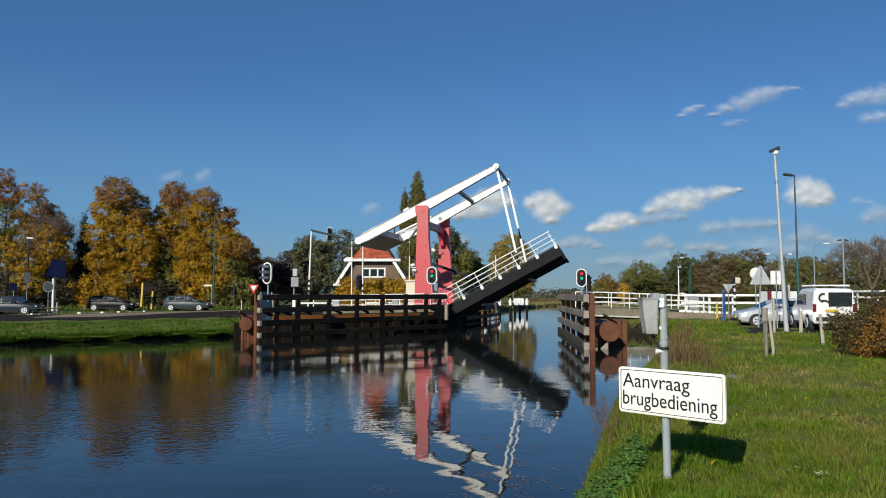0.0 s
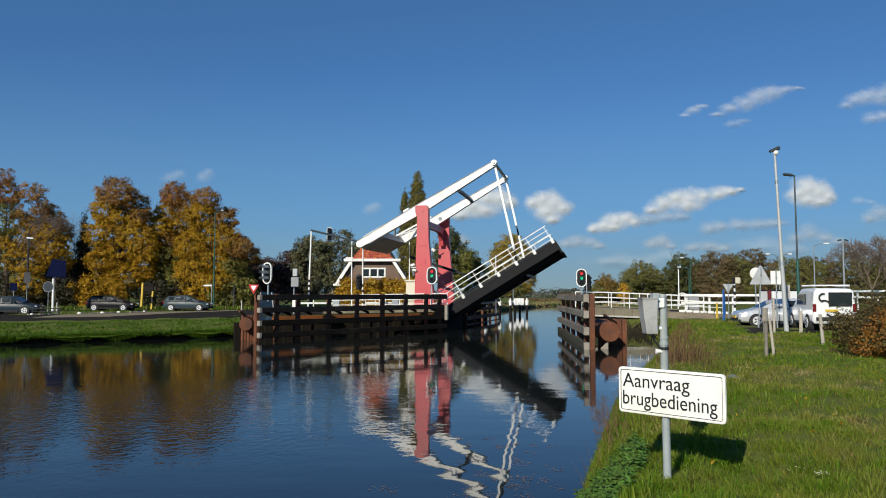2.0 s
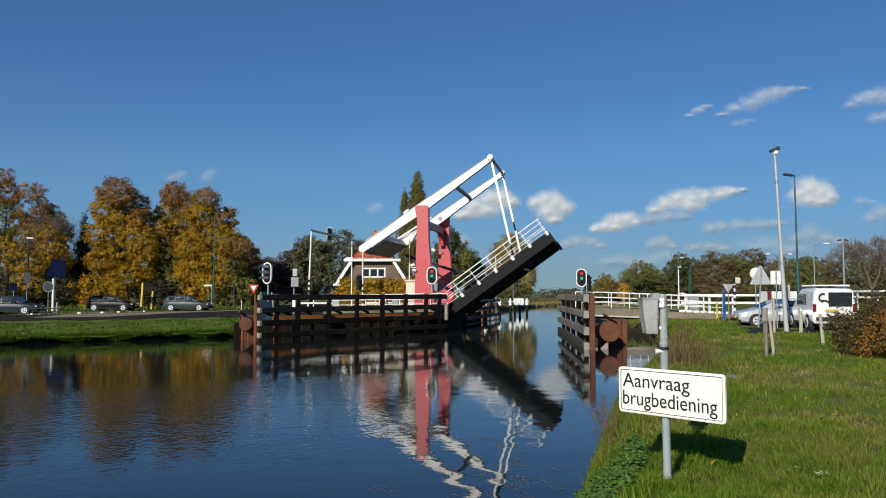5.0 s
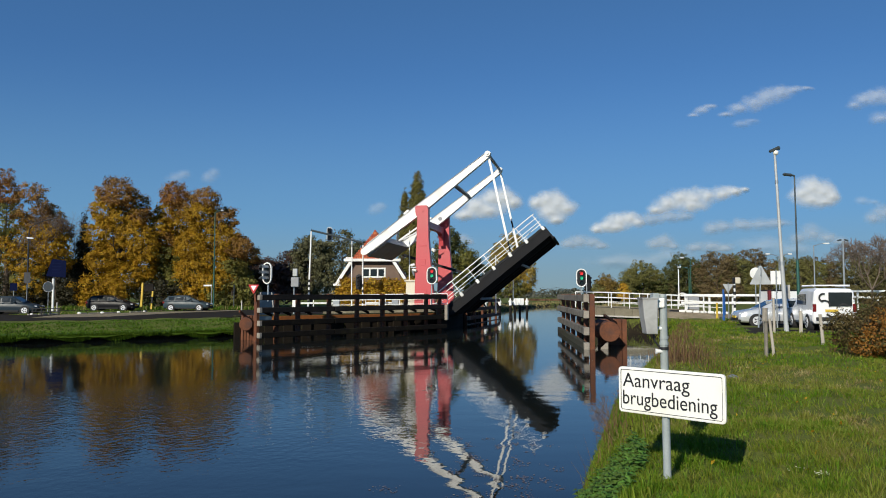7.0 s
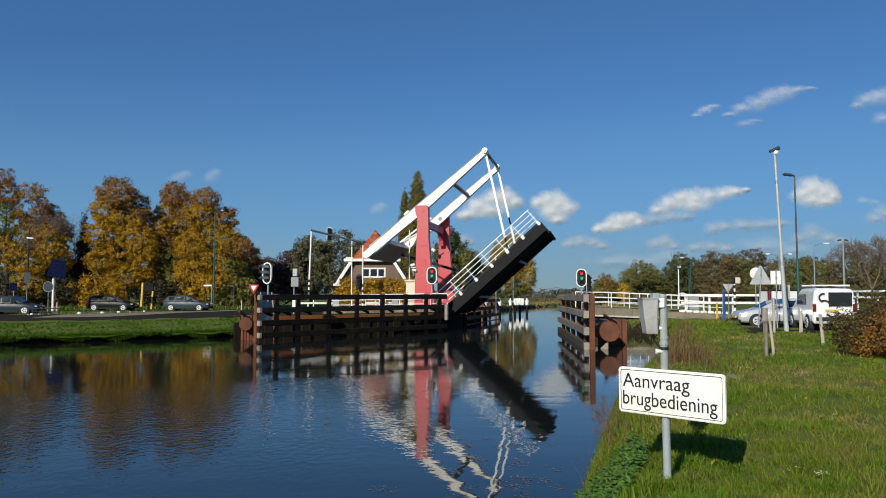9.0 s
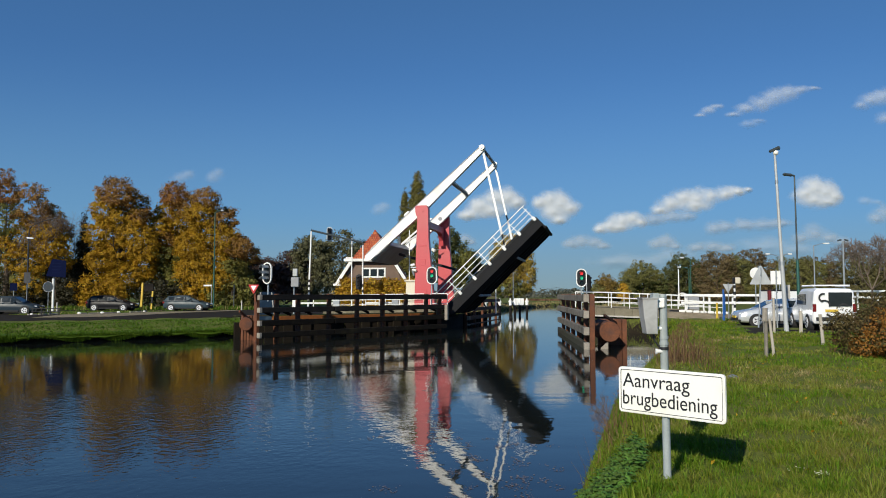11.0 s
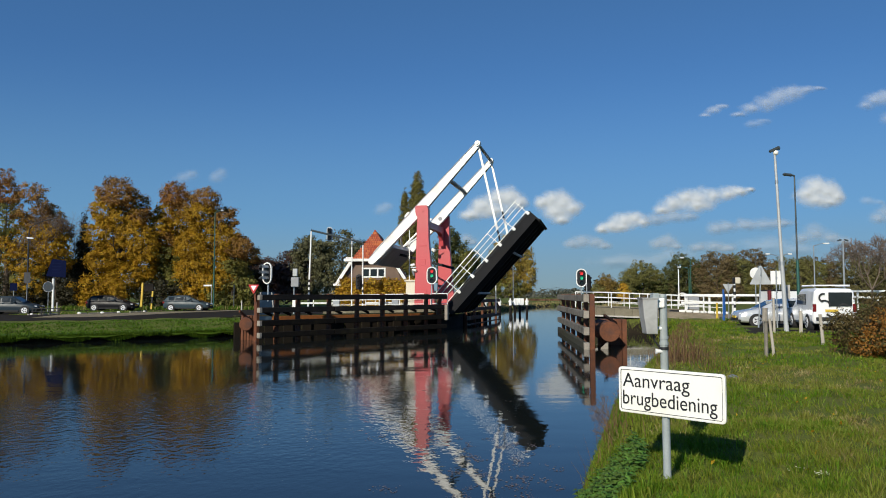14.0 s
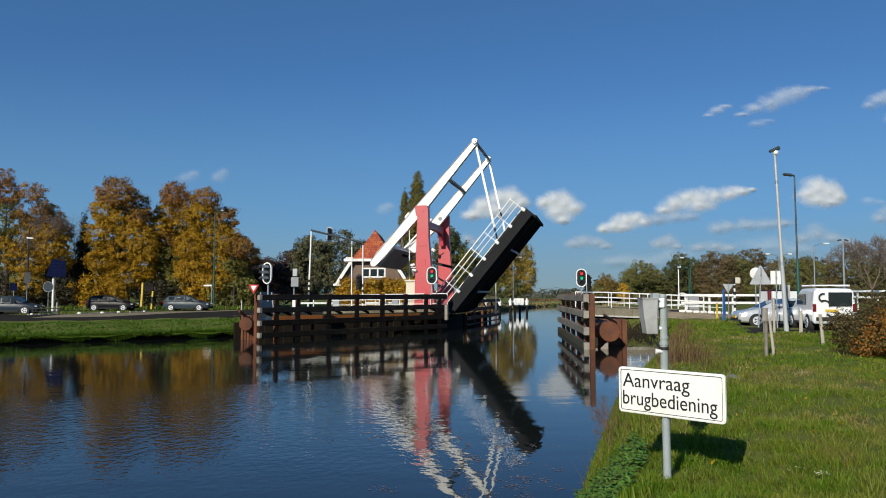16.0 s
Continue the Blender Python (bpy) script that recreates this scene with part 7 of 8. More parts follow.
for i, (x, y, h) in enumerate([(-21.6, 79, 2.6), (-20.0, 76, 1.0), (-33.3, 66, 0.9), (-36.9, 66.5, 0.8)]):
    b = pole("bollard", x, y, h, 0.06, 0.05, M_DARKPOLE if i == 0 else M_KERB, "slim roadside marker post", "bollard", "roadside posts")

# ---- timber posts on the grass ----
def make_post(x, y, h, r, lean, label, wood=None):
    th = thing("timber_post", pose(x, y, -0.05), label, "post", "timber posts on the bank")
    bm = B()
    n = 5
    for i in range(n):
        a, b = i / n, (i + 1) / n
        tube(bm, (lean * a, 0, h * a - (0.2 if i == 0 else 0)), (lean * b, 0, h * b), r * (1.06 - 0.1 * a + 0.03 * (i % 2)), r * (1.06 - 0.1 * b + 0.03 * ((i + 1) % 2)), n=9, caps=i in (0, n - 1))
    part("stake", bm, wood or M_PALEWOOD, th)
    return th


M_PALEWOOD = mat("pale_grey_wood", (0.46, 0.42, 0.36), (0.32, 0.29, 0.24), rough=0.85, fine=14, coarse=3, bump=0.5, stain=(0.2, 0.17, 0.13), amount=0.5, stretch=(3, 3, 0.4))
make_post(8.5, 19.7, 1.02, 0.036, -0.10, "pale split timber post on grass")
old = make_post(8.32, 19.75, 1.2, 0.045, 0.0, "weathered dark timber post with a broken top", M_TIMBER)
bm = B()
tube(bm, (-0.04, -0.02, 0.95), (-0.02, -0.02, 1.3), 0.075, 0.065, n=9)
part("sleeve", bm, M_CONC, old, "grey weathered sleeve")
make_post(11.9, 24.0, 1.02, 0.05, -0.08, "pale timber post on grass")
make_post(14.3, 30.6, 0.98, 0.07, 0.0, "pale timber post on grass")
make_post(13.05, 31.0, 0.95, 0.08, 0.0, "pale timber post on grass")
make_post(13.4, 31.0, 1.5, 0.05, 0.0, "thin timber post on grass")

# white board fence beyond the crossing
gf = thing("guard_fence", pose(17.6, 56.5, 0), "white board guard fence along the road", "fence", kind="")
for z in (1.52, 0.97):
    bm = B()
    bar(bm, (0, 0, z), (7.2, -1.6, z), 0.1, 0.17, bevel=0.02)
    part("board", bm, M_WHITE, gf)
for i in range(5):
    bm = B()
    bar(bm, (0.4 + i * 1.6, 0.14 - i * 0.356, 0), (0.4 + i * 1.6, 0.14 - i * 0.356, 1.62), 0.14, 0.14, up=(1, 0, 0), bevel=0.01)
    part("post", bm, M_WHITE if i < 3 else M_TIMBER, gf)
gf2 = thing("guard_fence", pose(44.5, 75.0, 0), "long white board guard fence along the road", "fence")
for z in (1.9, 1.3):
    bm = B()
    bar(bm, (-12, 0, z), (14, -1.0, z), 0.1, 0.2, bevel=0.02)
    part("board", bm, M_WHITE, gf2)
for i in range(14):
    bm = B()
    bar(bm, (-11.5 + i * 1.9, 0.12 - i * 0.07, 0), (-11.5 + i * 1.9, 0.12 - i * 0.07, 2.0), 0.14, 0.14, up=(1, 0, 0), bevel=0.01)
    part("post", bm, M_WHITE, gf2)
# white concrete blocks on the shoulder, a bent tube hoop, a grey cabinet and a yellow marker beyond the right approach
for i in range(7):
    bm = B()
    box(bm, (0.40, 0.26, 0.17), (0, 0, 0.08), bevel=0.04)
    ob = part("concrete_block", bm, M_WHITE)
    ob.matrix_basis = in_bridge(-0.75, LEAF + 7.2 + i * 0.46, deck_z(LEAF + 7.2 + i * 0.46) ) @ pose(0, 0, 0, 0, 0, 5 * math.sin(i * 2.3))
    tagged(ob, "white painted concrete block in a row beside the road", "block", "white blocks beside the road")
hoop = thing("tube_hoop", pose(19.4, 62.0, 0.0), "bent white steel tube hoop beyond the railing", "hoop")
bm = B()
arc = [Vector((-0.34, 0, -0.05)), Vector((-0.34, 0, 1.35)), Vector((-0.26, 0, 1.58)), Vector((-0.08, 0, 1.68)), Vector((0.12, 0, 1.68)), Vector((0.30, 0, 1.6)), Vector((0.38, 0, 1.4)), Vector((0.38, 0, -0.05))]
for a, b in zip(arc[:-1], arc[1:]):
    tube(bm, a, b, 0.05, n=8)
part("tube", bm, M_WHITE, hoop)
bm = B()
tube(bm, (-0.34, 0, 0.8), (0.38, 0, 0.8), 0.035, n=8)
part("cross_bar", bm, M_WHITE, hoop)
switch = thing("switch_cabinet", pose(20.6, 63.0, 0.0), "grey metal switch cabinet beyond the railing", "cabinet")
bm = B()
box(bm, (0.9, 0.45, 1.6), (0, 0, 0.78), bevel=0.03)
part("body", bm, M_UNDER, switch)
bm = B()
box(bm, (1.0, 0.55, 0.08), (0, 0, 1.6), bevel=0.02)
part("lid", bm, M_GALV, switch)
for dx in (-0.21, 0.21):
    bm = B()
    box(bm, (0.39, 0.02, 1.3), (dx, -0.235, 0.82), bevel=0.005)
    part("door", bm, M_UNDER, switch)
pole("marker_post", 17.4, 48.6, 1.05, 0.06, 0.06, M_YELLOW, "short yellow marker post at the road's edge", "bollard")
# road barriers beyond the left approach
for x, y, w in ((-10.2, 60.3, 3.2), (-5.2, 62.5, 2.2)):
    br = thing("road_barrier", pose(x, y, 0.35), "white road barrier boom with a counterweight", "barrier", "road barriers")
    bm = B()
    box(bm, (0.55, 0.4, 1.15), (w / 2 + 0.2, 0, 0.5), bevel=0.03)
    part("housing", bm, M_GALV, br)
    for z in (1.15, 0.55):
        bm = B()
        bar(bm, (-w / 2, -0.1, z), (w / 2, -0.1, z), 0.06, 0.12, bevel=0.01)
        part("boom", bm, M_WHITE, br)
    bm = B()
    bar(bm, (0.0, -0.1, 0.1), (0.0, -0.1, 1.15), 0.06, 0.06, up=(1, 0, 0))
    part("stay", bm, M_WHITE, br)

# mooring piles with white heads beyond the bridge
for i, (px, py) in enumerate([(4.95, 90.0), (7.26, 98.0), (8.8, 100.0), (9.5, 101.0), (10.3, 102.5), (11.4, 104.0)]):
    th = thing("mooring_post", pose(px, py, WATER_Z - 0.3), "dark mooring post with a white painted head", "mooring post", "mooring posts beyond the bridge")
    bm = B()
    tube(bm, (0, 0, -0.5), (0, 0, 1.45), 0.17, 0.17, n=12)
    part("timber", bm, M_TAR, th)
    bm = B()
    tube(bm, (0, 0, 1.44), (0, 0, 2.12), 0.20, 0.19, n=12)
    tube(bm, (0, 0, 2.12), (0, 0, 2.38), 0.11, 0.08, n=12)
    tube(bm, (-0.28, 0, 1.9), (0.28, 0, 1.9), 0.06, n=8)
    part("painted_head", bm, M_WHITE, th)
boat = thing("white_cabinet", pose(11.2, 112.0, -0.35), "white boxy shed on the far canal bank", "shed")
bm = B()
box(bm, (1.2, 1.0, 1.0), (0, 0, 0.85), bevel=0.05)
part("body", bm, M_WHITE, boat)


# ---------------- grass, reeds and herbs ----------------
def blade_mesh(name, pts, heights, widths, rng, material, droop=0.85, out=None):
    """Bent grass blades, each of two narrow quads."""
    n = len(pts)
    a = rng.uniform(0, 2 * math.pi, n)
    side = np.stack([np.cos(a), np.sin(a), np.zeros(n)], 1)
    lean = np.stack([-np.sin(a), np.cos(a), np.zeros(n)], 1) * rng.uniform(-droop, droop, (n, 1)) + side * rng.uniform(-0.25, 0.25, (n, 1))
    if out is not None:      # blades of a clump bend outwards
        lean = lean * 0.5 + out
    up = np.array([0, 0, 1.0])
    h, w = heights[:, None], widths[:, None]
    mid = pts + up * h * 0.55 + lean * h * 0.35
    tip = pts + up * h * np.maximum(0.3, 1 - 0.25 * np.abs(lean).sum(1, keepdims=True)) + lean * h * 1.0
    v = np.stack([pts - side * w, pts + side * w, mid + side * w * 0.8, mid - side * w * 0.8, tip + side * w * 0.12, tip - side * w * 0.12], 1).reshape(-1, 3)
    i = np.arange(n)[:, None] * 6
    f = np.concatenate([i + np.array([0, 1, 2, 3]), i + np.array([3, 2, 4, 5])], 0)
    return np_mesh(name, v, f, material)


def scatter(rng, x0, x1, y0, y1, density, test):
    n = int((x1 - x0) * (y1 - y0) * density)
    x, y = rng.uniform(x0, x1, n), rng.uniform(y0, y1, n)
    # grows in clumps
    k = 0.5 + 0.5 * np.sin(x * 3.1 + 1.7 * np.sin(y * 2.3)) * np.sin(y * 2.7 + 1.3 * np.sin(x * 1.9))
    ok = test(x, y) & (rng.uniform(0, 1, n) < 0.45 + 0.55 * k)
    x, y = x[ok], y[ok]
    return np.stack([x, y, ground_height(x, y) - 0.01], 1)


def on_bank(x, y):
    return ~in_poly(x, y, RIGHT_BANK + LEFT_BANK[::-1] + [(-160, -60)])


L_GRASS = leaf_mat("grass_blades", (0.130, 0.230, 0.011), (0.25, 0.26, 0.035), coarse=0.5, glow=0.4, vary=0.3)
L_GRASSDEEP = leaf_mat("deep_green_blades", (0.090, 0.192, 0.007), (0.135, 0.225, 0.012), coarse=0.5, glow=0.4, vary=0.25)
L_GRASSPALE = leaf_mat("yellowing_blades", (0.20, 0.228, 0.025), (0.27, 0.255, 0.06), coarse=0.5, glow=0.4, vary=0.25)
L_TURF = leaf_mat("far_turf", (0.065, 0.145, 0.007), (0.105, 0.165, 0.012), coarse=0.3, glow=0.35, vary=0.18)
L_STRAW = leaf_mat("dry_grass", (0.36, 0.29, 0.13), (0.28, 0.22, 0.09), coarse=0.8, glow=0.3, vary=0.3)
L_REED = leaf_mat("brown_dead_stalks", (0.20, 0.115, 0.06), (0.13, 0.075, 0.04), coarse=0.8, glow=0.2, vary=0.3)
L_NETTLE = leaf_mat("nettle_leaves", (0.13, 0.24, 0.04), (0.07, 0.145, 0.028), coarse=1.5, glow=0.3, vary=0.4)
rng = np.random.default_rng(17)


def patches(x, y):
    """Slow drift of the sward from deep green to yellowing, -1 to 1."""
    return 0.55 * np.sin(x * 0.9 + 1.3 * np.sin(y * 0.55) + 0.7) * np.sin(y * 0.62 + 0.9 * np.sin(x * 0.7)) + 0.3 * np.sin(x * 2.6 - y * 1.1) * np.sin(y * 2.2 + x * 0.8) + 0.25 * np.sin(x * 5.3 + y * 2.9) * np.sin(y * 4.7 - x * 3.1)


# the sward grows in tufts whose blades bend outwards
for x0, x1, y0, y1, dens, per, size, h, w in [
        (0.7, 6.0, 4.6, 9.5, 75, 42, 0.060, 0.092, 0.0036), (1.0, 9.0, 9.5, 16, 42, 30, 0.085, 0.085, 0.0055), (3.0, 15.0, 16, 26, 20, 21, 0.13, 0.095, 0.010), (6, 18.5, 26, 47, 15, 16, 0.2, 0.11, 0.016)]:
    c = scatter(rng, x0, x1, y0, y1, dens, lambda x, y: on_bank(x, y) & ~((y > 30.8) & (x > 12.3 + (y - 31.2) * 0.333)))
    k = np.repeat(np.arange(len(c)), per)
    off = rng.normal(0, size, (len(k), 2))
    p = c[k, :2] + off
    ok = on_bank(p[:, 0], p[:, 1])
    p, off, k = p[ok], off[ok], k[ok]
    p = np.stack([p[:, 0], p[:, 1], ground_height(p[:, 0], p[:, 1]) - 0.01], 1)
    tall = rng.uniform(0.45, 1.35, len(c))[k]
    bend = np.concatenate([off / size * 0.42, np.zeros((len(off), 1))], 1) + np.array([-0.12, -0.1, 0])
    hh = h * tall * rng.uniform(0.55, 1.3, len(p))
    tone = 0.12 + patches(c[:, 0], c[:, 1])[k] + rng.normal(0, 0.22, len(c))[k] + rng.normal(0, 0.18, len(p))
    for lo, hi, m, label in ((-9, -0.22, L_GRASSDEEP, "deep green grass tufts on the canal bank"), (-0.22, 0.3, L_GRASS, "green grass tufts on the canal bank"), (0.3, 0.78, L_GRASSPALE, "yellowing grass tufts on the canal bank"), (0.78, 9, L_STRAW, "dry straw blades among the grass")):
        s = (tone >= lo) & (tone < hi)
        tagged(new("grass", blade_mesh("grass", p[s], hh[s], w * rng.uniform(0.7, 1.3, s.sum()), rng, m, 0.85, bend[s])), label, "grass", kind="stuff")


def edge_fringe(rng, line, n, back, h, w, m, label, i0=0, i1=None):
    """Longer growth along a stretch of the bank."""
    seg = [(Vector((*a, 0)), Vector((*b, 0))) for a, b in zip(line[:-1], line[1:])][i0:i1]
    L = np.array([(b - a).length for a, b in seg])
    k = rng.choice(len(seg), n, p=L / L.sum())
    t = rng.uniform(0, 1, n)
    A = np.array([(s[0].x, s[0].y) for s in seg])[k]
    C = np.array([(s[1].x, s[1].y) for s in seg])[k]
    d = (C - A) / np.linalg.norm(C - A, axis=1, keepdims=True)
    nrm = np.stack([d[:, 1], -d[:, 0]], 1)
    off = rng.uniform(0.22 if line is LEFT_BANK and i0 < 5 else 0.02, 1, (n, 1)) * back
    q = A + (C - A) * t[:, None] + nrm * off
    base = ground_height(q[:, 0], q[:, 1]) - 0.02
    if line is LEFT_BANK and i0 < 5:
        base = np.maximum(base, np.interp(np.abs(off[:, 0]), [0.2, 0.45, 1.3], [-0.70, -0.60, -0.52]))
    p = np.stack([q[:, 0], q[:, 1], base], 1)
    lump = 0.6 + 0.5 * np.abs(np.sin(q[:, 0] * 0.9 + q[:, 1] * 0.6) * np.sin(q[:, 0] * 2.1 - q[:, 1] * 1.3))
    tagged(new("bank_growth", blade_mesh("bank_growth", p, h * lump * rng.uniform(0.5, 1.3, n), w * rng.uniform(0.7, 1.3, n), rng, m)), label, "grass", kind="stuff")


edge_fringe(rng, RIGHT_BANK, 9500, 0.9, 0.19, 0.005, L_GRASS, "long green grass at the water's edge", 3, 7)
edge_fringe(rng, RIGHT_BANK, 9000, 0.55, 0.16, 0.005, L_GRASSDEEP, "deep green grass on the bank slope", 3, 6)
edge_fringe(rng, RIGHT_BANK, 120, 0.7, 0.34, 0.003, L_STRAW, "pale dry grass at the water's edge", 4, 8)
edge_fringe(rng, RIGHT_BANK, 2000, 1.2, 0.3, 0.012, L_REED, "brown dead herbs at the water's edge", 7, 9)
edge_fringe(rng, RIGHT_BANK, 1600, 1.2, 0.28, 0.012, L_GRASS, "green herbs at the water's edge", 7, 12)
edge_fringe(rng, LEFT_BANK, 14000, -1.1, 0.20, 0.016, L_TURF, "grass fringe along the far bank edge", 0, 5)
edge_fringe(rng, LEFT_BANK, 25000, -5.0, 0.11, 0.036, L_TURF, "short grass on the far bank", 1, 4)
edge_fringe(rng, LEFT_BANK, 3500, -3.0, 0.5, 0.05, L_STRAW, "pale reeds along the distant bank", 8, 13)
edge_fringe(rng, RIGHT_BANK, 3500, 3.0, 0.5, 0.05, L_STRAW, "pale reeds along the distant bank", 13, 17)
q = np.stack([rng.uniform(20, 75, 5000), rng.uniform(182, 215, 5000), np.zeros(5000)], 1)
tagged(new("reed_field", blade_mesh("reed_field", q, rng.uniform(0.25, 0.6, 5000), rng.uniform(0.06, 0.12, 5000), rng, L_REED)), "pale dry reeds at the canal bend", "reeds", kind="stuff")

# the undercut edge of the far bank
bank_ribbon("bank_face", [(0.72, -1.3, 0.4), (0.78, -0.95, 0.6), (0.74, -0.66, 0.5)], M_SOIL, "undercut earth face of the canal bank, colour darkened for shade", 0.05)
bank_ribbon("turf_edge", [(0.9, -0.70, 0.3), (0.30, -0.74, 1.0), (0.22, -0.66, 1.0), (0.45, -0.58, 0.8), (1.3, -0.50, 0.2), (1.6, -0.52, 0)], L_TURF, "overhanging green turf edge of the canal bank", 0.04)

# tufts that hang down the face of the far bank
n = 17000
t = rng.uniform(0, 1, n)
px, py = np.interp(t, [0, 0.35, 1], [-30, -22.6, -12.4]), np.interp(t, [0, 0.35, 1], [36.6, 39.0, 46.4])
ragged = np.abs(np.sin(px * 1.3 + 1.2 * np.sin(px * 0.37)) * np.sin(px * 0.61 + 0.4))
ok = rng.uniform(0, 1, n) < 0.25 + 0.75 * ragged
px, py, ragged = px[ok], py[ok], ragged[ok]
back = rng.uniform(0.25, 0.70, len(px))
q = np.stack([px - 0.59 * back, py + 0.8 * back, -0.62 - rng.uniform(0, 0.42, len(px)) * (0.35 + 0.65 * ragged)], 1)
tagged(new("bank_tufts", blade_mesh("bank_tufts", q, rng.uniform(0.10, 0.24, len(px)), rng.uniform(0.012, 0.022, len(px)), rng, L_TURF, 0.9, np.tile([0, -0.7, 0], (len(px), 1)))), "grass tufts hanging down the far bank face", "grass", kind="stuff")
# rough grass on the verge between the roadways
for m, n in ((L_TURF, 9000), (L_STRAW, 1500)):
    x, y = rng.uniform(-42, -19, n), rng.uniform(52, 71, n)
    ok = in_poly(x, y, VERGE)
    q = np.stack([x[ok], y[ok], np.full(ok.sum(), 0.03)], 1)
    tagged(new("verge_grass", blade_mesh("verge_grass", q, rng.uniform(0.05, 0.15, len(q)), rng.uniform(0.02, 0.035, len(q)), rng, m)), "rough grass on the verge between the roadways", "grass", kind="stuff")
# taller growth along the far side of the road
for m, n in ((L_TURF, 5000), (L_STRAW, 1400)):
    x, y = rng.uniform(-50, -19.5, n), rng.uniform(77.6, 80.8, n)
    q = np.stack([x, y, ground_height(x, y) - 0.02], 1)
    tagged(new("roadside_grass", blade_mesh("roadside_grass", q, rng.uniform(0.15, 0.55, n), rng.uniform(0.025, 0.05, n), rng, m)), "tall rough grass along the far roadside", "grass", kind="stuff")
n = 420      # a longer tuft round the foot of the sign post
q = np.stack([rng.normal(2.06, 0.10, n), rng.normal(7.02, 0.09, n)], 1)
q = np.stack([q[:, 0], q[:, 1], ground_height(q[:, 0], q[:, 1]) - 0.01], 1)
tagged(new("grass_tuft", blade_mesh("grass_tuft", q, rng.uniform(0.05, 0.12, n), rng.uniform(0.003, 0.005, n), rng, L_GRASS)), "longer grass tuft round the sign post foot", "grass", kind="stuff")

n = 560      # a stand of dead stalks on the bank
q = np.stack([rng.normal(5.75, 0.33, n), rng.normal(18.4, 0.75, n)], 1)
q = np.stack([q[:, 0], q[:, 1], ground_height(q[:, 0], q[:, 1]) - 0.02], 1)
tagged(new("dead_stalks", blade_mesh("dead_stalks", q, rng.uniform(0.25, 0.9, n), rng.uniform(0.003, 0.006, n), rng, L_REED, 0.75)), "brown dead stalks standing on the bank", "dry plants", kind="stuff")
n = 60
y = rng.uniform(9.0, 12.5, n)
x = np.interp(y, [8, 12, 18], [1.22, 2.3, 4.0]) + rng.uniform(0.1, 0.9, n)
q = np.stack([x, y, ground_height(x, y) - 0.02], 1)
tagged(new("dead_stalks", blade_mesh("dead_stalks", q, rng.uniform(0.3, 0.8, n), rng.uniform(0.002, 0.0045, n), rng, L_REED, 0.45)), "thin dead weeds at the water's edge", "dry plants", kind="stuff")


def make_dead_weed(x, y, h, seed):
    """A dry branching weed that leans out over the water."""
    r = np.random.default_rng(seed)
    z = float(ground_height(x, y))
    bm = B()

    def grow(p, d, L, rad, depth):
        q = p + d * L
        tube(bm, p, q, rad, rad * 0.7, n=4, caps=False)
        if depth:
            for _ in range(3):
                grow(q, (d + Vector(r.normal(size=3)) * 0.4 + Vector((-0.1, 0, 0.1))).normalized(), L * r.uniform(0.55, 0.8), rad * 0.7, depth - 1)
    for _ in range(4):
        grow(Vector((r.normal() * 0.06, r.normal() * 0.06, 0)), Vector((-0.25 + r.normal() * 0.2, r.normal() * 0.2, 1)).normalized(), h * 0.33, 0.0035, 4)
    ob = part("dead_weed", bm, L_REED)
    ob.matrix_basis = pose(x, y, z - 0.02)
    tagged(ob, "dry brown branching weed at the water's edge", "dry plant", "dry weeds at the water's edge")


for i, (x, y, h) in enumerate([(2.42, 10.9, 0.62), (2.62, 11.5, 0.7), (2.3, 10.4, 0.5)]):
    make_dead_weed(x, y, h, 600 + i)


def make_herb(x, y, seed):
    """A nettle-like plant: a stem with pairs of pointed leaves."""
    r = np.random.default_rng(seed)
    z = float(ground_height(x, y))
    th = thing("nettle", pose(x, y, z - 0.02), "leafy green nettle on the water's edge", "plant", "nettles at the water's edge")
    h = r.uniform(0.11, 0.27)
    tip = Vector((r.uniform(-0.08, 0.04), r.uniform(-0.08, 0.05), h))
    bm = B()
    tube(bm, (0, 0, 0), tip, 0.006, 0.003, n=5, caps=False)
    part("stem", bm, L_NETTLE, th)
    bm = B()
    n = 9
    for i in range(n):
        f = 0.2 + 0.8 * i / (n - 1)
        c = tip * f
        for k in range(2):
            a = i * 1.57 + k * math.pi + r.uniform(-0.3, 0.3)
            L = 0.10 * (1.2 - f * 0.55) * r.uniform(0.8, 1.2)
            d = Vector((math.cos(a), math.sin(a), r.uniform(-0.25, 0.55)))
            s = Vector((-math.sin(a), math.cos(a), 0)) * L * 0.46
            pts = [c, c + d * L * 0.35 + s, c + d * L + Vector((0, 0, -L * 0.35)), c + d * L * 0.35 - s, c + d * L * 0.5 + Vector((0, 0, L * 0.06))]
            v = [bm.verts.new(p) for p in pts]
            bm.faces.new((v[0], v[1], v[4]))
            bm.faces.new((v[1], v[2], v[4]))
            bm.faces.new((v[2], v[3], v[4]))
            bm.faces.new((v[3], v[0], v[4]))
    part("leaves", bm, L_NETTLE, th)
    return th


r = np.random.default_rng(31)
for i in range(135):
    y = r.uniform(6.7, 8.9)
    edge = float(np.interp(y, [4.6, 8, 12], [0.45, 1.3, 2.3]))
    make_herb(edge + r.uniform(-0.14, 0.5 + 0.28 * min(1, (y - 6.7))), y, 400 + i)

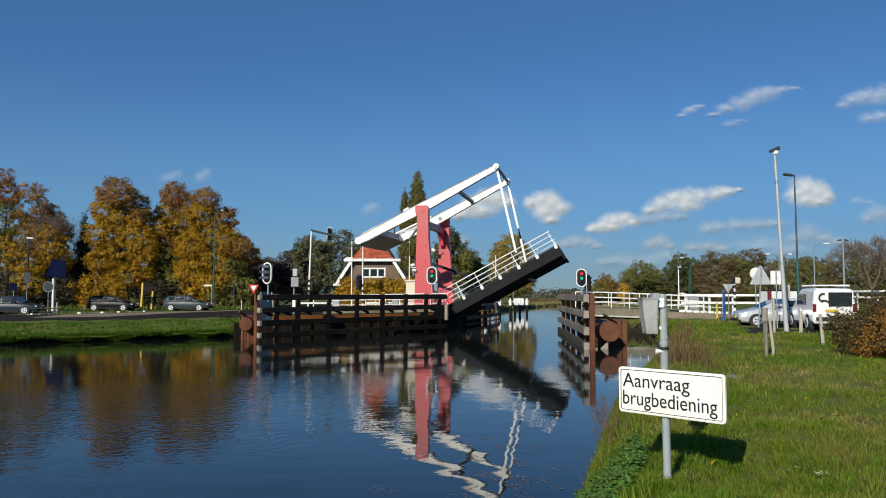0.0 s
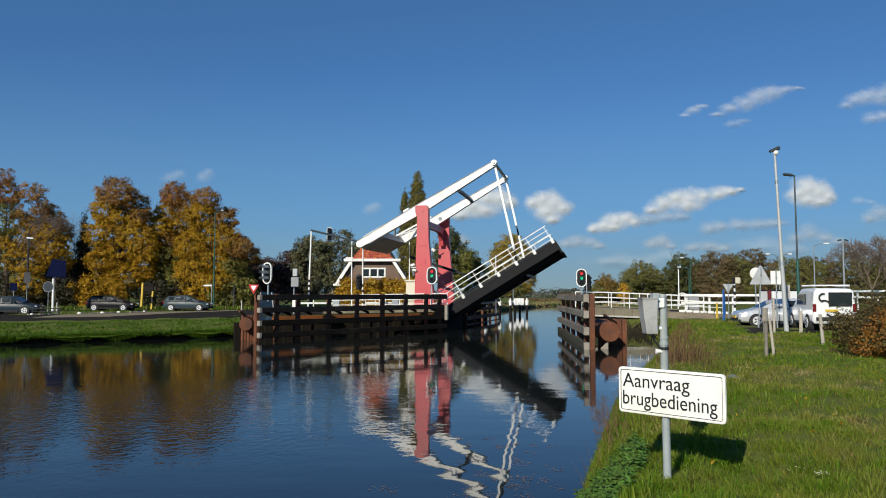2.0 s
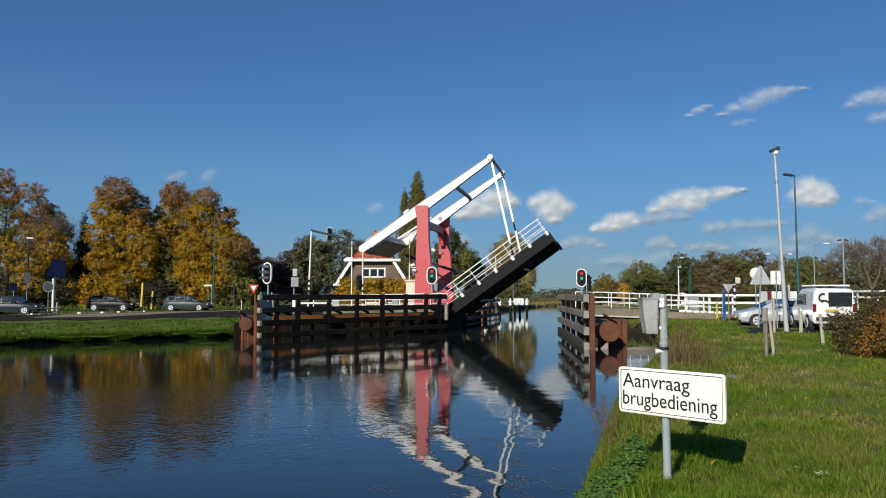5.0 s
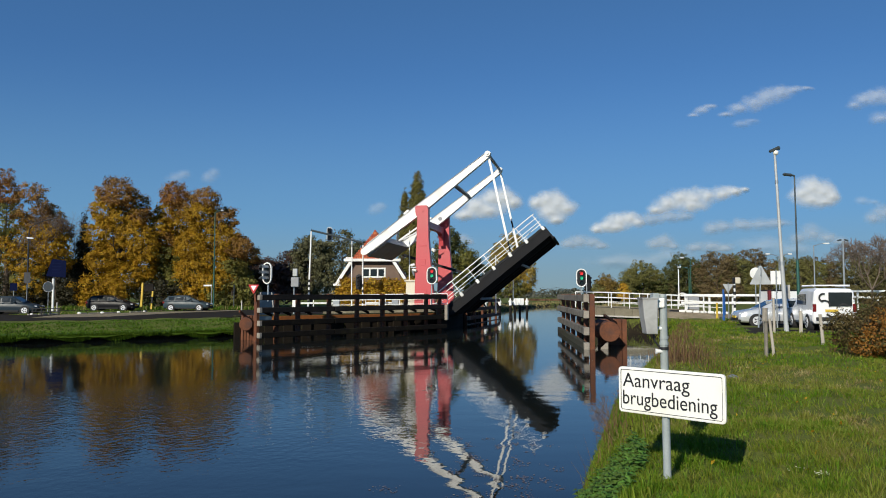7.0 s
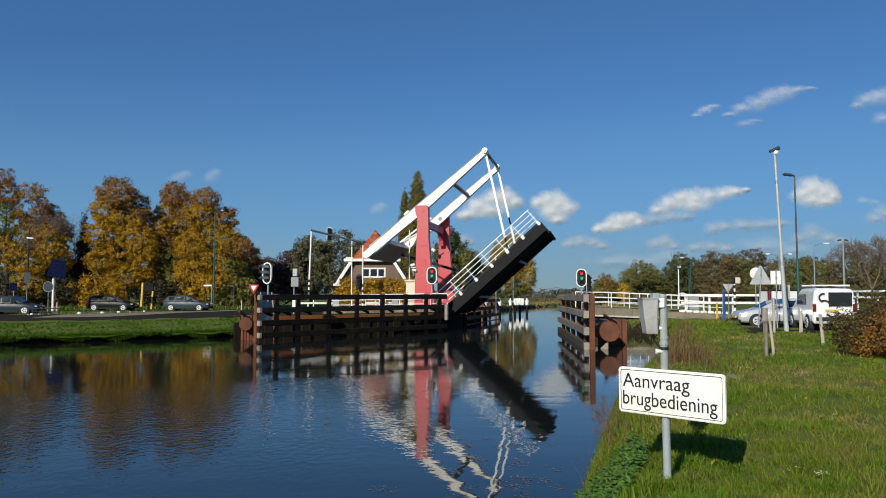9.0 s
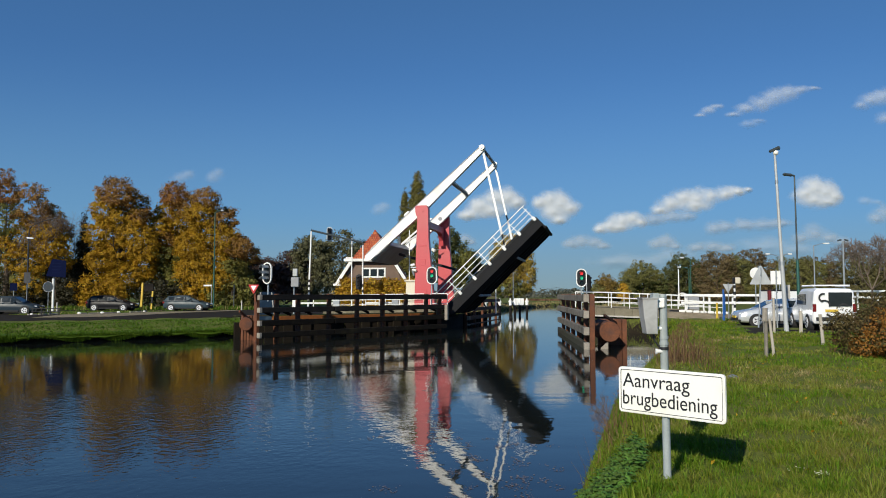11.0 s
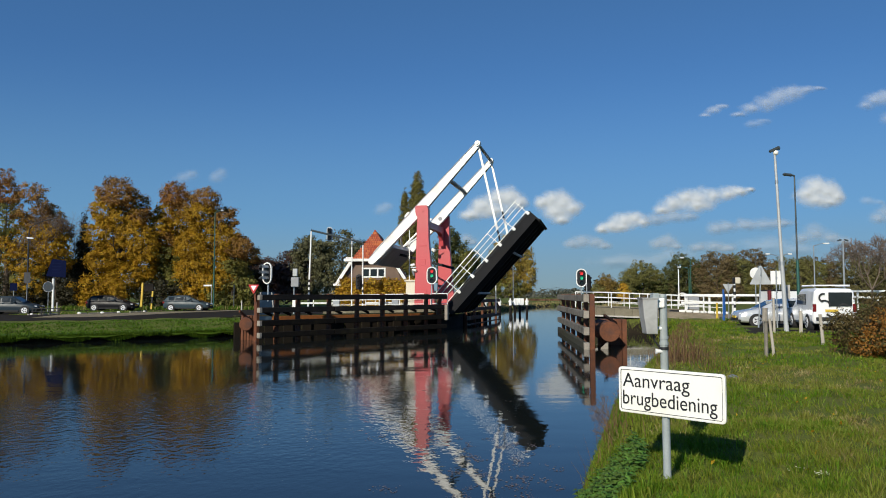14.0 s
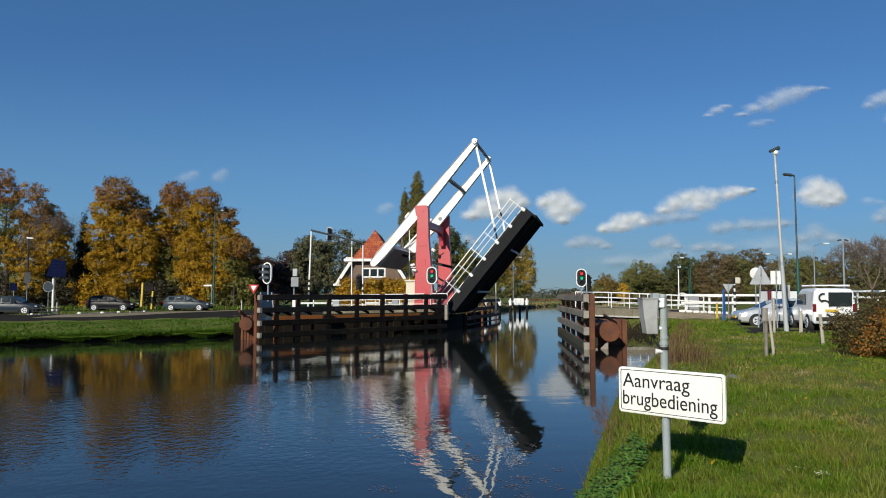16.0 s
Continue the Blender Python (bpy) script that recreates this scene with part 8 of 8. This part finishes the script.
# fallen leaves and litter on the bank and afloat
rng = np.random.default_rng(41)
p = scatter(rng, 1.5, 9.0, 5.5, 20, 3.0, on_bank)
v, f = leaf_cloud(rng, [((0, 0, 0), (1, 1, 1))], len(p) * 3, 0.03)
v, f = v[:len(p) * 4].reshape(-1, 4, 3), None
v = v - v.mean(1, keepdims=True) + (p + [0, 0, 0.05])[:len(v), None]
tagged(new("fallen_leaf", np_mesh("fallen_leaf", v.reshape(-1, 3), np.arange(len(v) * 4).reshape(-1, 4), L_GOLD)), "small fallen yellow leaves on the grass", "leaves", kind="stuff")
m = 130      # rafts of a dozen leaves each, most of them drifted against the near bank
cx, cy = np.concatenate([rng.normal(0.9, 0.6, 108), rng.uniform(-8, 5, 22)]), np.concatenate([rng.normal(10.6, 1.8, 108), rng.uniform(8.5, 22, 22)])
k = np.repeat(np.arange(m), rng.integers(3, 20, m))
n = len(k)
x, y = cx[k] + rng.normal(0, 0.05, n), cy[k] + rng.normal(0, 0.09, n)
ok = ~on_bank(x, y)
x, y = x[ok], y[ok]
a = rng.uniform(0, 6.28, len(x))
s = rng.uniform(0.006, 0.024, len(x)) * (0.7 + y / 40)
q = np.stack([np.stack([x + s * np.cos(a + k * 1.57), y + s * np.sin(a + k * 1.57) * (0.6 if k % 2 else 1), np.full(len(x), WATER_Z + 0.006)], 1) for k in range(4)], 1)
tagged(new("floating_leaf", np_mesh("floating_leaf", q.reshape(-1, 3), np.arange(len(x) * 4).reshape(-1, 4), leaf_mat("floating_leaves", (0.36, 0.28, 0.27), (0.24, 0.19, 0.18)))), "brown leaves floating on the canal", "leaves", kind="stuff")
bm = B()
r = np.random.default_rng(51)
for cx, cy, n in ((3.20, 7.15, 3), (3.34, 7.22, 4), (3.40, 7.0, 9), (3.46, 6.96, 7)):
    for k in range(n):
        c = Vector((cx + r.normal() * 0.022, cy + r.normal() * 0.02, float(ground_height(cx, cy)) + 0.06 + r.uniform(0, 0.03)))
        a, s = r.uniform(0, 6.28), r.uniform(0.007, 0.014)
        vs = [bm.verts.new(c + Vector((math.cos(a + j * 1.57) * s, math.sin(a + j * 1.57) * s, (0.4 if j % 2 else -0.3) * s))) for j in range(4)]
        bm.faces.new(vs)
tagged(part("white_blossom", bm, mat("cream_petals", (0.62, 0.62, 0.45), (0.5, 0.52, 0.36), rough=0.7, bump=0)), "small cream white blossoms lying in the grass", "flowers", kind="stuff")
bm = B()
bmesh.ops.create_icosphere(bm, subdivisions=2, radius=0.11)
for v in bm.verts:
    v.co *= 1 + 0.3 * math.sin(v.co.x * 50) * math.sin(v.co.y * 47) + 0.2 * math.sin(v.co.z * 70)
    v.co.z *= 0.5
ob = part("litter", bm, M_GALV, smooth=True)
ob.matrix_basis = pose(5.5, 14.6, float(ground_height(5.5, 14.6)) + 0.03)
tagged(ob, "crumpled pale scrap of litter on the grass", "litter")


# ---------------- clouds: they drift slowly to the right ----------------
def cloud_material(name, white, thick):
    """Vapour: how dense it is at a spot is stored on the cloud's mesh."""
    m = bpy.data.materials.new(name)
    m.use_nodes = True
    nt = m.node_tree
    N, L = nt.nodes, nt.links
    N.remove(N["Principled BSDF"])
    at = N.new("ShaderNodeAttribute")
    at.attribute_name = "vapour"
    tc = N.new("ShaderNodeTexCoord")
    n = N.new("ShaderNodeTexNoise")
    n.inputs["Scale"].default_value, n.inputs["Detail"].default_value = 0.07, 4
    L.new(tc.outputs["Object"], n.inputs[0])
    ad = N.new("ShaderNodeMath")
    ad.operation = "MULTIPLY_ADD"
    ad.inputs[1].default_value = 0.25
    L.new(n.outputs[0], ad.inputs[0])
    L.new(at.outputs["Fac"], ad.inputs[2])
    r = N.new("ShaderNodeMapRange")
    r.interpolation_type = "SMOOTHSTEP"
    r.inputs[1].default_value, r.inputs[2].default_value = 0.02, 1.15
    r.inputs[4].default_value = thick
    L.new(ad.outputs[0], r.inputs[0])
    df = N.new("ShaderNodeBsdfDiffuse")
    tl = N.new("ShaderNodeBsdfTranslucent")
    for b in (df, tl):
        b.inputs[0].default_value = (white * 0.965, white, white * 1.05, 1)
    ms = N.new("ShaderNodeMixShader")
    ms.inputs[0].default_value = 0.35
    L.new(df.outputs[0], ms.inputs[1])
    L.new(tl.outputs[0], ms.inputs[2])
    tr = N.new("ShaderNodeBsdfTransparent")
    mx = N.new("ShaderNodeMixShader")
    L.new(r.outputs[0], mx.inputs[0])
    L.new(tr.outputs[0], mx.inputs[1])
    L.new(ms.outputs[0], mx.inputs[2])
    L.new(mx.outputs[0], N["Material Output"].inputs[0])
    return m


M_CUMULUS = cloud_material("cumulus_vapour", 0.68, 0.96)
M_STREAK = cloud_material("streaky_cloud_vapour", 0.66, 0.46)
M_VEIL = cloud_material("grey_cloud_vapour", 0.52, 0.5)
M_SHRED = cloud_material("faint_cloud_vapour", 0.66, 0.25)
CLOUDS = []
LATTICE = np.random.default_rng(77).uniform(-1, 1, (64, 64))
CLOUD_Y = 2400.0
CLOUD_K = CLOUD_Y / 1350.0


def billow(x, z, scale):
    """Smooth noise of that wave length, -1 to 1, in three octaves."""
    total = 0.0
    for o, a in ((1.0, 0.6), (2.1, 0.3), (4.3, 0.16)):
        u, v = x / scale * o + 7.3 * o, z / scale * o + 3.1 * o
        i, j = np.floor(u).astype(int), np.floor(v).astype(int)
        f, g = u - i, v - j
        f, g = f * f * (3 - 2 * f), g * g * (3 - 2 * g)
        p = [LATTICE[(i + a1) % 64, (j + b1) % 64] for a1, b1 in ((0, 0), (1, 0), (0, 1), (1, 1))]
        total = total + a * ((p[0] * (1 - f) + p[1] * f) * (1 - g) + (p[2] * (1 - f) + p[3] * f) * g)
    return total


def make_cloud(heads, drift, material, label, ragged=0.5, wave=20.0):
    """A cloud of rounded heads (bearing, height, radius, flatness) on a flatter base; drift: how far its bearing moves over the clip."""
    hd = np.array([(a - drift / 2, b, r * 1.22, q) for a, b, r, q in heads], float)
    cx, cz = hd[:, 0].mean(), hd[:, 1].mean()
    pad = 1.7
    x0, x1 = (hd[:, 0] - hd[:, 2] * pad).min(), (hd[:, 0] + hd[:, 2] * pad).max()
    z0, z1 = (hd[:, 1] - hd[:, 2] * hd[:, 3] * pad).min(), (hd[:, 1] + hd[:, 2] * hd[:, 3] * pad).max()
    xs, zs = np.arange(x0, x1 + 1.9, 1.9), np.arange(z0, z1 + 1.9, 1.9)
    X, Z = np.meshgrid(xs, zs)
    n1, n2 = billow(X + cx * 3, Z * 1.25, wave), billow(X + 91, Z * 1.2 + 37, wave * 0.45)
    best = np.full(X.shape, -9.0)
    for a, b, r, q in hd:
        dz = (Z - b) / q
        dz = np.where(dz > 0, dz * 1.25, dz)                       # heights grow downwards here: the base is flatter
        e = 1 - np.hypot(X - a, dz) / r
        best = np.logaddexp(best * 3.5, e * 3.5) / 3.5
    body = best * 0.9 + ragged * (0.50 * n1 + 0.20 * n2) + 0.04
    edge = np.minimum(np.minimum(X - x0, x1 - X), np.minimum(Z - z0, z1 - Z)) / 8.0
    dens = np.clip(body * 1.25, -0.6, 1.2)
    dens = np.where(edge < 1, np.minimum(dens, edge * 0.9 - 0.6), dens)
    relief = hd[:, 2].mean() * (0.80 * np.sqrt(np.clip(best + 0.6, 0, 2)) + 0.022 * n1 * np.clip(best + 0.6, 0, 1))
    nx, nz = len(xs), len(zs)
    front = np.stack([(X - cx) * CLOUD_K, -np.maximum(relief, 0.2) * CLOUD_K, (cz - Z) * CLOUD_K], -1).reshape(-1, 3)
    i = (np.arange(nz - 1)[:, None] * nx + np.arange(nx - 1)[None]).ravel()
    f = np.stack([i, i + nx, i + nx + 1, i + 1], 1)
    d = dens.ravel()
    f = f[(d[f].max(1) > -0.3)]
    me = np_mesh("cloud", front, f, material)
    at = me.attributes.new("vapour", "FLOAT", "POINT")
    at.data.foreach_set("value", d.astype(np.float32))
    me.shade_smooth()
    ob = new("cloud", me)
    tagged(ob, label, "cloud", "drifting clouds")
    tip = math.tan(radians(3.391))
    place = [(cx - 784) * CLOUD_K, CLOUD_Y, 1.6 + ((441 - cz) / 1350 + tip) / (1 - tip * (441 - cz) / 1350) * CLOUD_Y]
    ob.matrix_basis = pose(*place)
    CLOUDS.append((ob, place, drift * CLOUD_K))


CUMULUS, WISP, BANK, SHRED = "bright white cumulus cloud in the blue sky", "thin white wisp of cloud in the blue sky", "soft grey bank of low cloud", "faint shred of cloud in the blue sky"
make_cloud([(950, 362, 15, 0.9), (968, 356, 17, 0.9), (986, 364, 22, 0.9), (1003, 371, 17, 0.8), (974, 378, 20, 0.8), (984, 392, 14, 0.6)], 22, M_CUMULUS, CUMULUS)
make_cloud([(824, 384, 18, 0.6), (846, 368, 23, 0.8), (872, 356, 20, 0.8), (893, 354, 20, 0.9), (909, 362, 15, 0.8), (866, 376, 26, 0.6)], 24, M_CUMULUS, "grey and white cumulus cloud behind the bridge")
make_cloud([(1160, 374, 14, 0.7), (1178, 364, 19, 0.8), (1202, 353, 20, 0.8), (1226, 355, 19, 0.8), (1251, 350, 18, 0.8), (1276, 347, 17, 0.75), (1298, 342, 13, 0.7), (1316, 338, 9, 0.6), (1222, 366, 26, 0.6)], 23, M_CUMULUS, "long white cumulus cloud in the blue sky")
make_cloud([(1056, 408, 12, 0.7), (1074, 402, 15, 0.8), (1095, 394, 17, 0.9), (1114, 389, 16, 0.9), (1127, 396, 13, 0.8), (1090, 404, 18, 0.5)], 20, M_CUMULUS, CUMULUS)
make_cloud([(1414, 346, 18, 0.9), (1432, 338, 22, 0.9), (1450, 344, 23, 0.9), (1466, 352, 17, 0.8), (1430, 358, 24, 0.65), (1452, 361, 20, 0.55)], 20, M_CUMULUS, CUMULUS, 0.4)
make_cloud([(1288, 208, 13, 0.4), (1312, 198, 17, 0.55), (1338, 188, 21, 0.7), (1362, 178, 20, 0.75), (1386, 170, 21, 0.65), (1410, 164, 15, 0.55), (1432, 161, 14, 0.35)], 50, M_STREAK, WISP, 0.55, 16)
make_cloud([(1232, 208, 10, 0.4), (1248, 199, 13, 0.55), (1264, 191, 11, 0.5)], 48, M_STREAK, WISP, 0.6, 14)
make_cloud([(1512, 192, 13, 0.7), (1530, 184, 18, 0.7), (1552, 178, 20, 0.75), (1578, 174, 22, 0.8), (1606, 176, 26, 0.8)], 46, M_STREAK, "white cloud drifting out of the blue sky", 0.5, 18)
make_cloud([(1562, 214, 15, 0.7), (1584, 210, 20, 0.6)], 46, M_STREAK, WISP)
make_cloud([(1258, 408, 16, 0.75), (1278, 404, 16, 0.7), (1310, 402, 22, 0.5), (1346, 400, 24, 0.45), (1376, 398, 20, 0.4)], 16, M_VEIL, BANK)
make_cloud([(1150, 392, 20, 0.6), (1182, 388, 22, 0.55), (1208, 386, 18, 0.5)], 19, M_VEIL, BANK)
make_cloud([(1008, 434, 14, 0.7), (1026, 430, 17, 0.7), (1046, 432, 15, 0.6), (1062, 438, 13, 0.5)], 14, M_VEIL, BANK)
make_cloud([(1158, 434, 14, 0.8), (1174, 430, 16, 0.8), (1190, 438, 13, 0.6)], 13, M_VEIL, BANK)
make_cloud([(1228, 440, 18, 0.6), (1254, 438, 18, 0.6), (1280, 442, 18, 0.5)], 12, M_VEIL, BANK)
make_cloud([(1408, 424, 18, 0.7), (1432, 416, 20, 0.8), (1458, 424, 18, 0.6), (1484, 430, 16, 0.5)], 14, M_VEIL, BANK)
make_cloud([(1540, 390, 16, 0.8), (1560, 380, 20, 0.8), (1582, 384, 20, 0.8)], 20, M_VEIL, "pale grey cloud low in the sky")
make_cloud([(1526, 358, 13, 0.6), (1546, 360, 12, 0.5)], 20, M_SHRED, SHRED)
make_cloud([(1126, 468, 40, 0.3), (1080, 466, 40, 0.3), (1180, 458, 40, 0.35)], 10, M_SHRED, BANK)
make_cloud([(1340, 440, 40, 0.45), (1390, 446, 36, 0.4)], 12, M_SHRED, BANK)
make_cloud([(820, 424, 12, 0.8), (832, 430, 10, 0.7)], 14, M_VEIL, BANK)
make_cloud([(666, 373, 13, 0.8), (676, 368, 9, 0.8)], 26, M_SHRED, SHRED)
make_cloud([(314, 318, 16, 0.7), (328, 312, 10, 0.8)], 30, M_SHRED, SHRED)
make_cloud([(372, 316, 13, 0.9), (382, 308, 10, 1.0)], 30, M_SHRED, SHRED)
make_cloud([(590, 430, 22, 0.4), (616, 426, 18, 0.4)], 14, M_SHRED, SHRED)
make_cloud([(1316, 224, 18, 0.4), (1334, 218, 14, 0.4)], 48, M_SHRED, SHRED)


# ---------------- what moves ----------------
def motions():
    def tilt(p, a):
        return bridge_frame(p) @ pose(0, 0, 0, 0, -a, 0)
    times = [i * 0.5 for i in range(33)]
    ts, an = zip(*RISE)
    # a smooth cubic through the lifting angle
    curve = np.polyfit(ts, an, 3)
    angle = {t: float(np.polyval(curve, t)) for t in times}
    walk(LEAF_OB, [(t, tilt(HINGE, angle[t] + 0.3)) for t in times])
    walk(BALANCE, [(t, tilt(PIVOT, angle[t])) for t in times])
    for u, ob in zip((0.0, SPAN), LINKS):
        rows = []
        for t in times:
            a = radians(angle[t])
            rows.append((t, bridge_frame(PIVOT + ALONG * u + (AXIS * math.cos(a) + Vector((0, 0, math.sin(a)))) * REACH)))
        walk(ob, rows)
    # the drive rod swings as the balance turns
    rows = []
    for t in times:
        f = t / 16.0
        p = PIVOT + ALONG * SPAN * 0.5 + AXIS * (0.66 - 1.38 * f) + Vector((0, 0, -4.08 + 0.51 * f))
        rows.append((t, bridge_frame(p) @ pose(0, 0, 0, 0, 18.5 - 4.6 * f, 0)))
    walk(DRIVE, rows)
    # ripples travel slowly across the canal
    walk(WATER, [(0.0, pose(-20, 110, WATER_Z)), (16.0, pose(-18.6, 108.4, WATER_Z))])
    for cloud, p, drift in CLOUDS:
        walk(cloud, [(0.0, pose(*p)), (16.0, pose(p[0] + drift, p[1], p[2]))])


motions()
